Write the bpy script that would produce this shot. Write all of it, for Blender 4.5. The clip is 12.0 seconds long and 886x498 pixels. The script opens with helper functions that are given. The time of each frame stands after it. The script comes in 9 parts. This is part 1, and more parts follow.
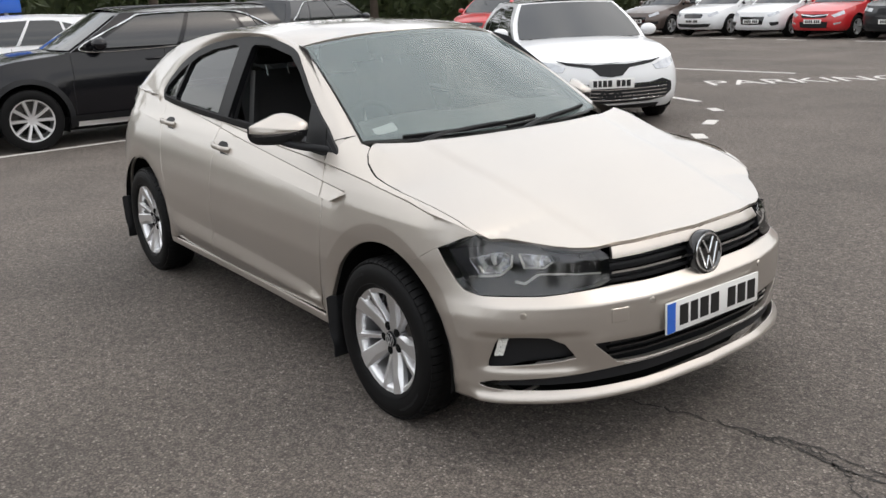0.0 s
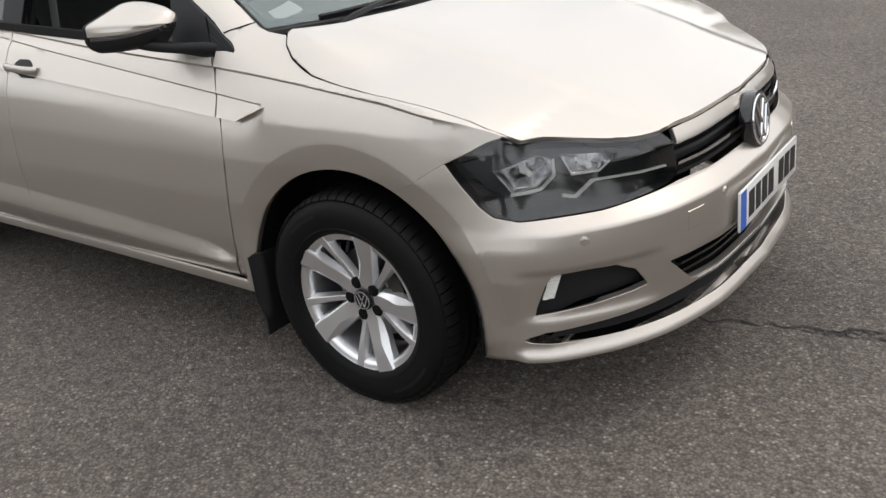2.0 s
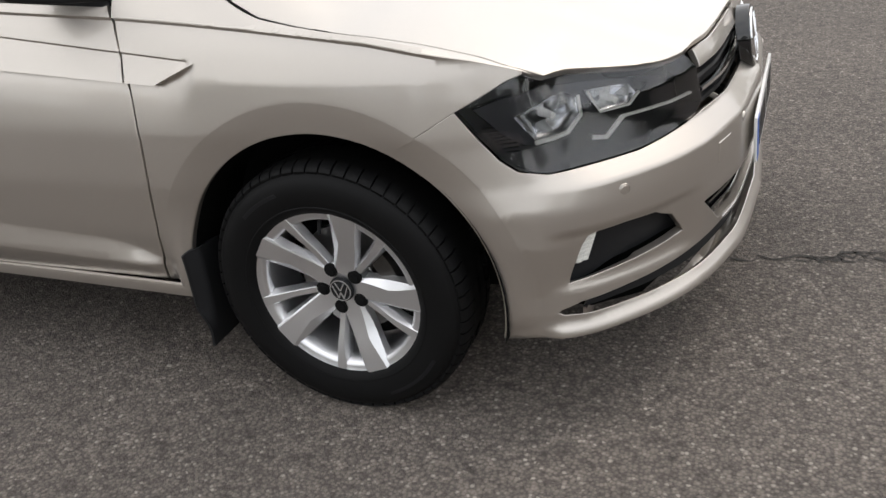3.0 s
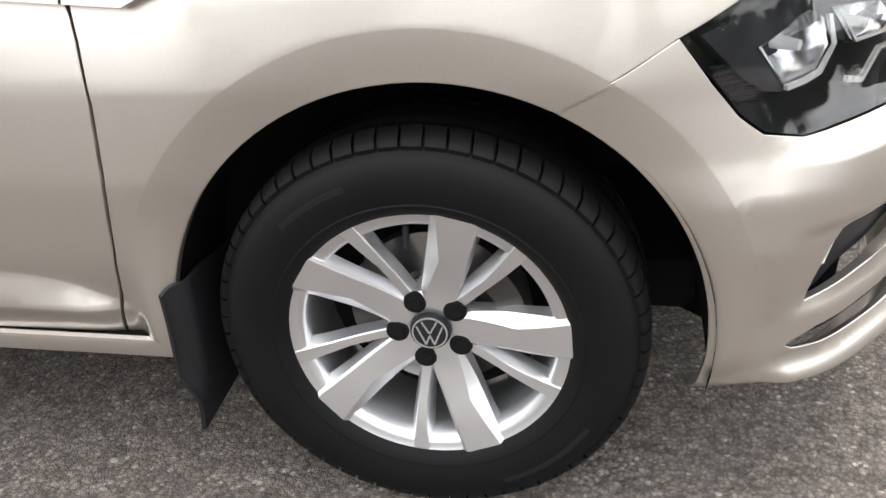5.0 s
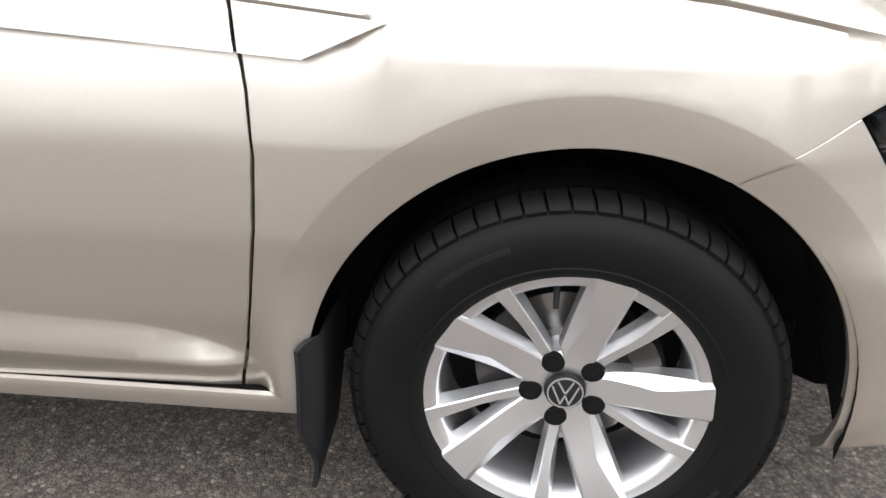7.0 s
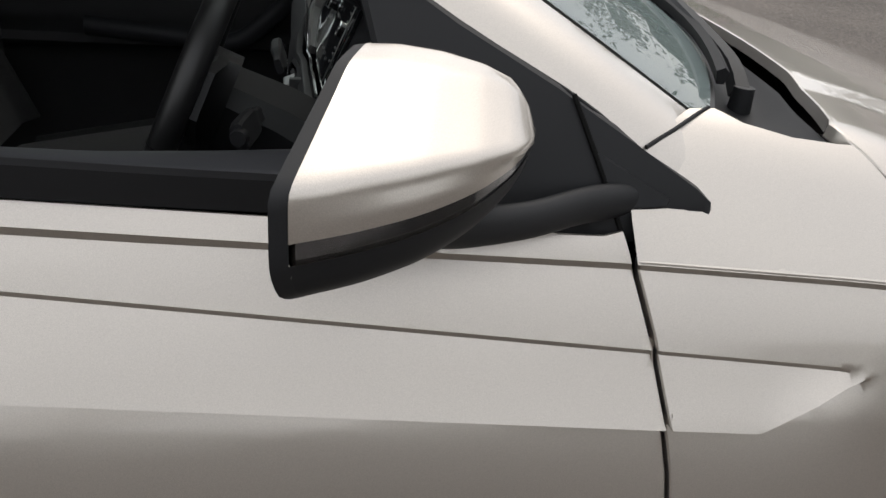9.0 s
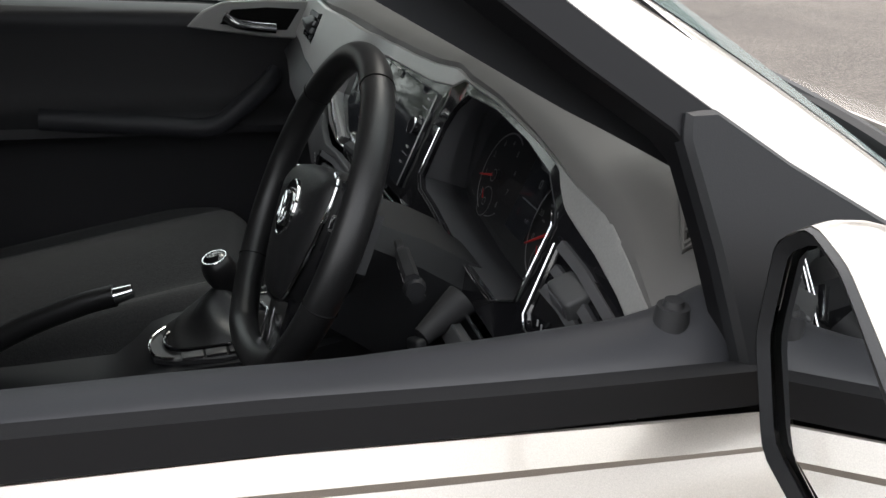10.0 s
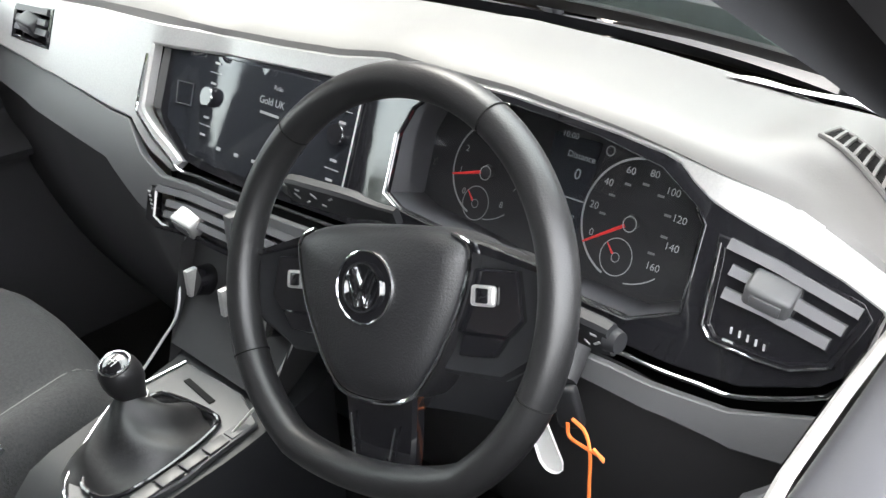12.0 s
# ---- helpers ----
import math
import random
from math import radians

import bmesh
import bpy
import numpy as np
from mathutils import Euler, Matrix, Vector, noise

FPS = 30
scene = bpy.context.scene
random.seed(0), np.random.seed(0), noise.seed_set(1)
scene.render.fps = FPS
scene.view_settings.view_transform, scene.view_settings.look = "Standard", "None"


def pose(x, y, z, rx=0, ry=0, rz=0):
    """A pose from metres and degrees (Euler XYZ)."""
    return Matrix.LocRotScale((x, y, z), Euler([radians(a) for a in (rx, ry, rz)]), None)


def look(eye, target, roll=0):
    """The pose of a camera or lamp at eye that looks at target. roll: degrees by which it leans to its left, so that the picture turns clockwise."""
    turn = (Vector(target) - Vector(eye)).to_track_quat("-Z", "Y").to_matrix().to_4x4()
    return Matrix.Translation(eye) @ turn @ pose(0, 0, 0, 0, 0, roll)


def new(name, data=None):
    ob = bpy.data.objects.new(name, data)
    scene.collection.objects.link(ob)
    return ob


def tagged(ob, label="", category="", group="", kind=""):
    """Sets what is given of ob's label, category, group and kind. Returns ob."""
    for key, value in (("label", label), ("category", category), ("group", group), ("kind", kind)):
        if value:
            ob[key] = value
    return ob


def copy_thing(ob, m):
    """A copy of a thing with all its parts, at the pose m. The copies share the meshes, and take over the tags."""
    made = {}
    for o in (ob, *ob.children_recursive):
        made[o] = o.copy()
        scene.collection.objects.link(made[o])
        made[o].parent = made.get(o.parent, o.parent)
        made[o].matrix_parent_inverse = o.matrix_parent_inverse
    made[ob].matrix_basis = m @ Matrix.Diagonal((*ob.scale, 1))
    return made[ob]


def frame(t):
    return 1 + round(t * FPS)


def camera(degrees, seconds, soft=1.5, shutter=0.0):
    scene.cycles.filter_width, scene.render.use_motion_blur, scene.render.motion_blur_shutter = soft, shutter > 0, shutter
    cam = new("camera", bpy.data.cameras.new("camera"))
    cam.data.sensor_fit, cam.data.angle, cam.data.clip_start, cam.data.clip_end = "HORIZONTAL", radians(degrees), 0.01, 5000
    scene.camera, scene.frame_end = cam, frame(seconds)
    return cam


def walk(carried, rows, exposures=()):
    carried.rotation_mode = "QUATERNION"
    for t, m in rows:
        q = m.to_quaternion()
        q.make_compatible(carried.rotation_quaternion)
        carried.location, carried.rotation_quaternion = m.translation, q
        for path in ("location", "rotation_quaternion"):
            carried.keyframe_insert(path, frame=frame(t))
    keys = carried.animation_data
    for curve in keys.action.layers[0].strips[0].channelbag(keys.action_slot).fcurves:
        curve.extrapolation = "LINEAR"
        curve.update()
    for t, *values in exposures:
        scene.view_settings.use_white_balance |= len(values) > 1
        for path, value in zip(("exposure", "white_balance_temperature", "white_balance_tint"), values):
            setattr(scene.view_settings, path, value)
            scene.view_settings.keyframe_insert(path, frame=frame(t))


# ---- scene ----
SKY, SUN, SUN_ROT = 0.230, 0.38, 38
EXPO = [(0.0, 0.0), (1.5, 0.0), (2.7, 0.0), (4.3, 0.85), (5.0, 1.12), (6.0, 1.3), (6.7, 1.35), (8.3, -0.15), (9.0, -0.2), (9.5, 0.05), (10.0, 1.0), (10.5, 2.9), (11.0, 3.3), (12.0, 3.42)]
cam = camera(54.0, 12.0)
PATH = [
    (0, (2.569, -2.473, 1.541), (1.03, -1.325, 0.98), -2.1),
    (0.5, (2.329, -2.407, 1.517), (0.851, -1.203, 0.913), -3.5),
    (1, (2.039, -2.446, 1.473), (0.712, -1.113, 0.793), -4.4),
    (1.5, (1.744, -2.438, 1.426), (0.544, -1.02, 0.686), -5.5),
    (2, (1.473, -2.362, 1.366), (0.36, -0.909, 0.559), -5.9),
    (2.5, (1.2, -2.313, 1.317), (0.28, -0.78, 0.42), -6.0),
    (2.7, (1.088, -2.305, 1.296), (0.245, -0.731, 0.395), -6.4),
    (4.3, (0.4, -1.97, 1.123), (-0.012, -0.345, 0.033), -5.7),
    (4.5, (0.339, -1.945, 1.09), (-0.028, -0.287, 0.035), -4.5),
    (5, (0.221, -1.839, 1.021), (-0.106, -0.123, 0.048), -3.7),
    (5.5, (0.156, -1.831, 0.932), (-0.094, -0.113, -0.06), -2.2),
    (6, (0.096, -1.845, 0.914), (-0.093, -0.111, -0.064), -0.5),
    (6.5, (0.014, -1.861, 0.981), (-0.17, -0.101, 0.05), -0.2),
    (6.7, (-0.024, -1.875, 1.01), (-0.202, -0.103, 0.101), 0.1),
    (8.3, (-0.514, -1.546, 1.266), (-0.321, 0.156, 0.233), 3.8),
    (8.5, (-0.554, -1.525, 1.26), (-0.368, 0.213, 0.287), 2.8),
    (9, (-0.709, -1.39, 1.228), (-0.452, 0.387, 0.347), 3.6),
    (9.5, (-0.85, -1.273, 1.232), (-0.505, 0.512, 0.399), 3.3),
    (9.7, (-0.906, -1.227, 1.242), (-0.478, 0.545, 0.419), 2.8),
    (10, (-0.984, -1.162, 1.256), (-0.433, 0.585, 0.454), 2.3),
    (10.2, (-1.026, -1.113, 1.255), (-0.417, 0.61, 0.442), 1.7),
    (10.5, (-1.082, -1.036, 1.262), (-0.39, 0.651, 0.44), 2.0),
    (11, (-1.166, -0.929, 1.276), (-0.25, 0.625, 0.413), 0.7),
    (11.5, (-1.26, -0.848, 1.295), (-0.081, 0.481, 0.376), -0.5),
    (12, (-1.287, -0.771, 1.297), (0.023, 0.389, 0.328), -0.5),
]
walk(cam, [(t, look(eye, target, roll)) for t, eye, target, roll in PATH], EXPO)

# ---- light ----
world = bpy.data.worlds.new("world")
scene.world = world
world.use_nodes = True
wt = world.node_tree
for n in list(wt.nodes):
    wt.nodes.remove(n)
w_out = wt.nodes.new("ShaderNodeOutputWorld")
w_bg = wt.nodes.new("ShaderNodeBackground")
w_sky = wt.nodes.new("ShaderNodeTexSky")
w_sky.sky_type = "NISHITA"
w_sky.sun_disc = False
w_sky.sun_elevation = radians(52)
w_sky.sun_rotation = radians(SUN_ROT)
w_sky.air_density, w_sky.dust_density, w_sky.ozone_density = 1.0, 6.0, 1.0
# high cloud: broken pale grey cover over the whole sky
w_tc = wt.nodes.new("ShaderNodeTexCoord")
w_map = wt.nodes.new("ShaderNodeMapping")
w_map.inputs["Scale"].default_value = (1.0, 1.0, 2.6)
w_noise = wt.nodes.new("ShaderNodeTexNoise")
w_noise.inputs["Scale"].default_value = 2.2
w_noise.inputs["Detail"].default_value = 7.0
w_noise.inputs["Roughness"].default_value = 0.55
w_ramp = wt.nodes.new("ShaderNodeValToRGB")
w_ramp.color_ramp.elements[0].position, w_ramp.color_ramp.elements[0].color = 0.32, (4.6, 4.8, 5.2, 1)
w_ramp.color_ramp.elements[1].position, w_ramp.color_ramp.elements[1].color = 0.68, (8.6, 8.5, 8.3, 1)
w_mix = wt.nodes.new("ShaderNodeMix")
w_mix.data_type = "RGBA"
w_mix.inputs["Factor"].default_value = 0.86
wt.links.new(w_tc.outputs["Generated"], w_map.inputs["Vector"])
wt.links.new(w_map.outputs["Vector"], w_noise.inputs["Vector"])
wt.links.new(w_noise.outputs["Fac"], w_ramp.inputs["Fac"])
wt.links.new(w_sky.outputs["Color"], w_mix.inputs[6])
wt.links.new(w_ramp.outputs["Color"], w_mix.inputs[7])
# an overcast sky is brightest overhead
w_sep = wt.nodes.new("ShaderNodeSeparateXYZ")
w_up = wt.nodes.new("ShaderNodeMapRange")
w_up.inputs["From Min"].default_value, w_up.inputs["From Max"].default_value = 0.0, 1.0
w_up.inputs["To Min"].default_value, w_up.inputs["To Max"].default_value = 0.92, 1.05
w_mul = wt.nodes.new("ShaderNodeVectorMath")
w_mul.operation = "SCALE"
wt.links.new(w_tc.outputs["Generated"], w_sep.inputs["Vector"])
wt.links.new(w_sep.outputs["Z"], w_up.inputs["Value"])
wt.links.new(w_mix.outputs[2], w_mul.inputs["Vector"])
wt.links.new(w_up.outputs["Result"], w_mul.inputs["Scale"])
wt.links.new(w_mul.outputs["Vector"], w_bg.inputs["Color"])
w_bg.inputs["Strength"].default_value = SKY
wt.links.new(w_bg.outputs["Background"], w_out.inputs["Surface"])

sun_data = bpy.data.lights.new("sun", "SUN")
sun_data.energy, sun_data.angle, sun_data.color = SUN, radians(16), (1.0, 0.95, 0.88)
sun = new("sun", sun_data)
_az = radians(SUN_ROT)
sun.matrix_basis = look((8 * math.sin(_az), 8 * math.cos(_az), 8 * math.tan(radians(52))), (0, 0, 0))

# ---- materials ----
def mat(name, color, rough=0.5, metal=0.0, coat=0.0, coat_rough=0.03, spec=0.5, vary=0.12, vscale=3.0, grain=0.0, gscale=200.0,
        bump=0.0, bscale=300.0, bdist=0.002, color2=None, rough_vary=0.1, trans=0.0, ior=1.5, sheen=0.0, emit=None, estr=0.0, rnd=0.0):
    m = bpy.data.materials.new(name)
    m.use_nodes = True
    nt = m.node_tree
    p = nt.nodes["Principled BSDF"]
    tc = nt.nodes.new("ShaderNodeTexCoord")
    big = nt.nodes.new("ShaderNodeTexNoise")
    big.inputs["Scale"].default_value, big.inputs["Detail"].default_value = vscale, 6.0
    nt.links.new(tc.outputs["Object"], big.inputs["Vector"])
    c = Vector(color[:3])
    lo = c * (1 - vary)
    hi = Vector(color2) if color2 else c * (1 + vary)
    ramp = nt.nodes.new("ShaderNodeMix")
    ramp.data_type = "RGBA"
    ramp.inputs[6].default_value, ramp.inputs[7].default_value = (*lo, 1), (*hi, 1)
    nt.links.new(big.outputs["Fac"], ramp.inputs["Factor"])
    col = ramp.outputs[2]
    if grain:
        fine = nt.nodes.new("ShaderNodeTexNoise")
        fine.inputs["Scale"].default_value, fine.inputs["Detail"].default_value = gscale, 3.0
        nt.links.new(tc.outputs["Object"], fine.inputs["Vector"])
        mp = nt.nodes.new("ShaderNodeMapRange")
        mp.inputs[1].default_value, mp.inputs[2].default_value = 0.3, 0.7
        mp.inputs[3].default_value, mp.inputs[4].default_value = 1 - grain, 1 + grain
        nt.links.new(fine.outputs["Fac"], mp.inputs[0])
        vm = nt.nodes.new("ShaderNodeVectorMath")
        vm.operation = "SCALE"
        nt.links.new(col, vm.inputs[0])
        nt.links.new(mp.outputs[0], vm.inputs["Scale"])
        col = vm.outputs["Vector"]
    if rnd:
        oi = nt.nodes.new("ShaderNodeObjectInfo")
        mr = nt.nodes.new("ShaderNodeMapRange")
        mr.inputs[3].default_value, mr.inputs[4].default_value = 1 - rnd, 1 + rnd
        nt.links.new(oi.outputs["Random"], mr.inputs[0])
        vm2 = nt.nodes.new("ShaderNodeVectorMath")
        vm2.operation = "SCALE"
        nt.links.new(col, vm2.inputs[0])
        nt.links.new(mr.outputs[0], vm2.inputs["Scale"])
        col = vm2.outputs["Vector"]
    nt.links.new(col, p.inputs["Base Color"])
    rr = nt.nodes.new("ShaderNodeMapRange")
    rr.inputs[3].default_value, rr.inputs[4].default_value = max(0, rough * (1 - rough_vary)), min(1, rough * (1 + rough_vary))
    nt.links.new(big.outputs["Fac"], rr.inputs[0])
    nt.links.new(rr.outputs[0], p.inputs["Roughness"])
    p.inputs["Metallic"].default_value = metal
    p.inputs["Coat Weight"].default_value = coat
    p.inputs["Coat Roughness"].default_value = coat_rough
    p.inputs["Specular IOR Level"].default_value = spec
    p.inputs["Transmission Weight"].default_value = trans
    p.inputs["IOR"].default_value = ior
    p.inputs["Sheen Weight"].default_value = sheen
    if emit:
        p.inputs["Emission Color"].default_value = (*emit, 1)
        p.inputs["Emission Strength"].default_value = estr
    if bump:
        bn = nt.nodes.new("ShaderNodeTexNoise")
        bn.inputs["Scale"].default_value, bn.inputs["Detail"].default_value = bscale, 4.0
        nt.links.new(tc.outputs["Object"], bn.inputs["Vector"])
        bp = nt.nodes.new("ShaderNodeBump")
        bp.inputs["Strength"].default_value, bp.inputs["Distance"].default_value = bump, bdist
        nt.links.new(bn.outputs["Fac"], bp.inputs["Height"])
        nt.links.new(bp.outputs["Normal"], p.inputs["Normal"])
    return m


def car_paint(name, color, flake=0.12, metal=0.5, rough=0.35):
    return mat(name, color, rough=rough, metal=metal, coat=1.0, coat_rough=0.035, vary=0.03, vscale=1.5, grain=flake, gscale=1400.0)


M_PAINT = car_paint("champagne metallic paint", (0.545, 0.503, 0.456), flake=0.10, metal=0.90, rough=0.40)
M_PLASTIC = mat("black grained plastic", (0.012, 0.0125, 0.014), rough=0.55, spec=0.3, bump=0.25, bscale=900, bdist=0.0004, vary=0.2)
M_FRAMEBLK = mat("satin black window frame", (0.007, 0.007, 0.008), rough=0.4, spec=0.18, vary=0.15)
M_GLOSSBLK = mat("piano black plastic", (0.006, 0.006, 0.007), rough=0.08, coat=0.6)
M_RUBBER = mat("black rubber seal", (0.009, 0.009, 0.010), rough=0.6, spec=0.25, vary=0.2)
M_TYRE = mat("tyre rubber", (0.0045, 0.0045, 0.005), rough=0.6, spec=0.16, bump=0.35, bscale=500, bdist=0.0005, color2=(0.007, 0.007, 0.007), vary=0.2, vscale=14)
M_ALLOY = mat("silver painted alloy", (0.80, 0.80, 0.81), rough=0.36, metal=0.92, coat=0.5, vary=0.04, grain=0.05, gscale=1200)
M_DARKMETAL = mat("cast brake metal", (0.10, 0.095, 0.09), rough=0.45, metal=0.9, vary=0.35, vscale=25)
M_DISC = mat("brake disc steel", (0.36, 0.35, 0.34), rough=0.3, metal=1.0, vary=0.12, vscale=40)
M_CHROME = mat("chrome", (0.78, 0.79, 0.80), rough=0.08, metal=1.0, vary=0.02)
M_UNDER = mat("dark underbody", (0.008, 0.008, 0.008), rough=0.9, spec=0.1, vary=0.3)


def glass_mat(name, tint, rough=0.0, ior=1.85, haze=0.0):
    m = bpy.data.materials.new(name)
    m.use_nodes = True
    nt = m.node_tree
    for n in list(nt.nodes):
        nt.nodes.remove(n)
    o = nt.nodes.new("ShaderNodeOutputMaterial")
    g = nt.nodes.new("ShaderNodeBsdfGlossy")
    g.inputs["Roughness"].default_value = rough
    tr = nt.nodes.new("ShaderNodeBsdfTransparent")
    tr.inputs["Color"].default_value = (*tint, 1)
    fr = nt.nodes.new("ShaderNodeFresnel")
    fr.inputs["IOR"].default_value = ior
    mx = nt.nodes.new("ShaderNodeMixShader")
    nt.links.new(fr.outputs["Fac"], mx.inputs["Fac"])
    nt.links.new(tr.outputs["BSDF"], mx.inputs[1])
    nt.links.new(g.outputs["BSDF"], mx.inputs[2])
    last = mx
    if haze:
        # a pale diffuse layer that paints sky haze and reflection onto the pane
        df = nt.nodes.new("ShaderNodeBsdfDiffuse")
        df.inputs["Color"].default_value = (0.60, 0.74, 0.73, 1)
        last = nt.nodes.new("ShaderNodeMixShader")
        last.inputs["Fac"].default_value = haze
        nt.links.new(mx.outputs["Shader"], last.inputs[1])
        nt.links.new(df.outputs["BSDF"], last.inputs[2])
    nt.links.new(last.outputs["Shader"], o.inputs["Surface"])
    return m


M_GLASS = glass_mat("windscreen glass", (0.80, 0.86, 0.84), ior=1.75, haze=0.17)
# rear panes: the shade of the dim cabin is put into the tint
M_DARKGLASS = glass_mat("cabin-shade window glass", (0.30, 0.34, 0.34), ior=2.0, haze=0.01)
M_SIDEGLASS = glass_mat("clear door glass", (0.52, 0.57, 0.55), ior=1.55, haze=0.01)
M_LENS = glass_mat("clear lamp lens", (0.94, 0.95, 0.96), ior=1.5)
M_WHITEPLATE = mat("white plate", (0.78, 0.78, 0.76), rough=0.35, coat=0.3, vary=0.02)
M_BLUE = mat("blue band", (0.02, 0.12, 0.55), rough=0.35, coat=0.3, vary=0.03)
M_BLACKMARK = mat("black marking", (0.01, 0.01, 0.01), rough=0.4, vary=0.05)


# ---- mesh helpers ----
def part(name, bm, material, parent=None, label="", smooth=True):
    """Links a bmesh as one mesh object under a thing or a part."""
    me = bpy.data.meshes.new(name)
    bm.normal_update()
    bm.to_mesh(me)
    bm.free()
    ob = new(name, me)
    for mm in (material if isinstance(material, (list, tuple)) else [material]):
        me.materials.append(mm)
    fine = me.attributes.get("fine_normal")
    if fine:
        arr = np.zeros(len(me.vertices) * 3, dtype=np.float32)
        fine.data.foreach_get("vector", arr)
        me.attributes.remove(fine)
    if smooth:
        me.polygons.foreach_set("use_smooth", [True] * len(me.polygons))
        me.set_sharp_from_angle(angle=radians(smooth if smooth is not True else 38))
    if fine:
        n_l = len(me.loops)
        cn, li = np.zeros(n_l * 3, dtype=np.float32), np.zeros(n_l, dtype=np.int32)
        me.corner_normals.foreach_get("vector", cn)
        me.loops.foreach_get("vertex_index", li)
        cn, vn = cn.reshape(-1, 3), arr.reshape(-1, 3)[li]
        has = np.linalg.norm(vn, axis=1) > 0.5
        cn[has] = vn[has]
        me.normals_split_custom_set(cn.tolist())
    if parent is not None:
        ob.parent = parent
    if label:
        ob["label"] = label
    return ob


def empty(name, m=None):
    ob = new(name)
    ob.empty_display_size = 0.1
    if m is not None:
        ob.matrix_basis = m
    return ob


def box(bm, lo, hi, bevel=0.0, m=None, seg=2):
    r = bmesh.ops.create_cube(bm, size=1.0)["verts"]
    c = [(a + b) / 2 for a, b in zip(lo, hi)]
    d = [abs(b - a) for a, b in zip(lo, hi)]
    for v in r:
        v.co = Vector((v.co.x * d[0] + c[0], v.co.y * d[1] + c[1], v.co.z * d[2] + c[2]))
    if bevel:
        es = {e for v in r for e in v.link_edges}
        out = bmesh.ops.bevel(bm, geom=list(es), offset=bevel, segments=seg, profile=0.5, affect="EDGES")
        r = list({v for f in out["faces"] for v in f.verts} | {v for v in r if v.is_valid})
    if m is not None:
        bmesh.ops.transform(bm, matrix=m, verts=[v for v in r if v.is_valid])
    return r


def new_box(lo, hi, bevel=0.0, m=None, seg=2):
    bm = bmesh.new()
    box(bm, lo, hi, bevel, m, seg)
    return bm


def cyl(bm, a, b, r1, r2=None, n=24, caps=True):
    """A tapered round bar from a to b."""
    a, b = Vector(a), Vector(b)
    d = b - a
    r2 = r1 if r2 is None else r2
    m = Matrix.Translation((a + b) / 2) @ d.to_track_quat("Z", "Y").to_matrix().to_4x4()
    return bmesh.ops.create_cone(bm, cap_ends=caps, segments=n, radius1=r1, radius2=r2, depth=d.length, matrix=m)["verts"]


def spline(pts, n, closed=False):
    """n points evenly spread along a smooth curve through the given points."""
    p = [np.array(q, float) for q in pts]
    k = len(p)
    out = []
    segs = k if closed else k - 1
    for i in range(segs):
        if closed:
            p0, p1, p2, p3 = p[(i - 1) % k], p[i], p[(i + 1) % k], p[(i + 2) % k]
        else:
            p1, p2 = p[i], p[i + 1]
            p0 = p[i - 1] if i else 2 * p1 - p2
            p3 = p[i + 2] if i + 2 < k else 2 * p2 - p1
        for t in np.linspace(0, 1, 24, endpoint=False):
            out.append(0.5 * (2 * p1 + (p2 - p0) * t + (2 * p0 - 5 * p1 + 4 * p2 - p3) * t * t + (3 * p1 - p0 - 3 * p2 + p3) * t ** 3))
    out.append(p[0] if closed else p[-1])
    out = np.array(out)
    d = np.concatenate([[0], np.cumsum(np.linalg.norm(np.diff(out, axis=0), axis=1))])
    s = np.linspace(0, d[-1], n, endpoint=not closed)
    return np.stack([np.interp(s, d, out[:, j]) for j in range(out.shape[1])], 1)


def smoothstep(a, b, x):
    t = np.clip((np.asarray(x, float) - a) / (b - a), 0, 1)
    return t * t * (3 - 2 * t)


def sweep(bm, path, section, up=(0, 0, 1), closed=False, scale=None, caps=True):
    """Sweeps a closed 2D section (side, up) along a path of points."""
    path = [Vector(p) for p in path]
    n = len(path)
    rings = []
    for i, p in enumerate(path):
        a = path[(i - 1) % n] if closed or i else path[i]
        b = path[(i + 1) % n] if closed or i < n - 1 else path[i]
        t = (b - a).normalized()
        u = Vector(up(i) if callable(up) else up)
        side = t.cross(u).normalized()
        u = side.cross(t).normalized()
        k = scale(i / max(1, n - 1)) if scale else 1.0
        rings.append([bm.verts.new(p + side * x * k + u * y * k) for x, y in section])
    m = len(section)
    for i in range(n if closed else n - 1):
        r0, r1 = rings[i], rings[(i + 1) % n]
        for j in range(m):
            bm.faces.new((r0[j], r0[(j + 1) % m], r1[(j + 1) % m], r1[j]))
    if caps and not closed:
        bm.faces.new(rings[0][::-1])
        bm.faces.new(rings[-1])
    bmesh.ops.recalc_face_normals(bm, faces=bm.faces)
    return rings


def circle(r, n=12, ry=None):
    ry = r if ry is None else ry
    return [(r * math.cos(2 * math.pi * i / n), ry * math.sin(2 * math.pi * i / n)) for i in range(n)]


def revolve(bm, profile, n=64, closed=False):
    """Turns a profile of (radius, y) round the y axis."""
    rings = []
    for i in range(n):
        a = 2 * math.pi * i / n
        rings.append([bm.verts.new((r * math.cos(a), y, r * math.sin(a))) for r, y in profile])
    k = len(profile)
    for i in range(n):
        r0, r1 = rings[i], rings[(i + 1) % n]
        for j in range(k if closed else k - 1):
            bm.faces.new((r0[j], r0[(j + 1) % k], r1[(j + 1) % k], r1[j]))
    bmesh.ops.recalc_face_normals(bm, faces=bm.faces)
    return rings


def grid_surf(bm, fn, us, vs):
    g = [[bm.verts.new(fn(u, v)) for v in vs] for u in us]
    for i in range(len(us) - 1):
        for j in range(len(vs) - 1):
            bm.faces.new((g[i][j], g[i + 1][j], g[i + 1][j + 1], g[i][j + 1]))
    return g


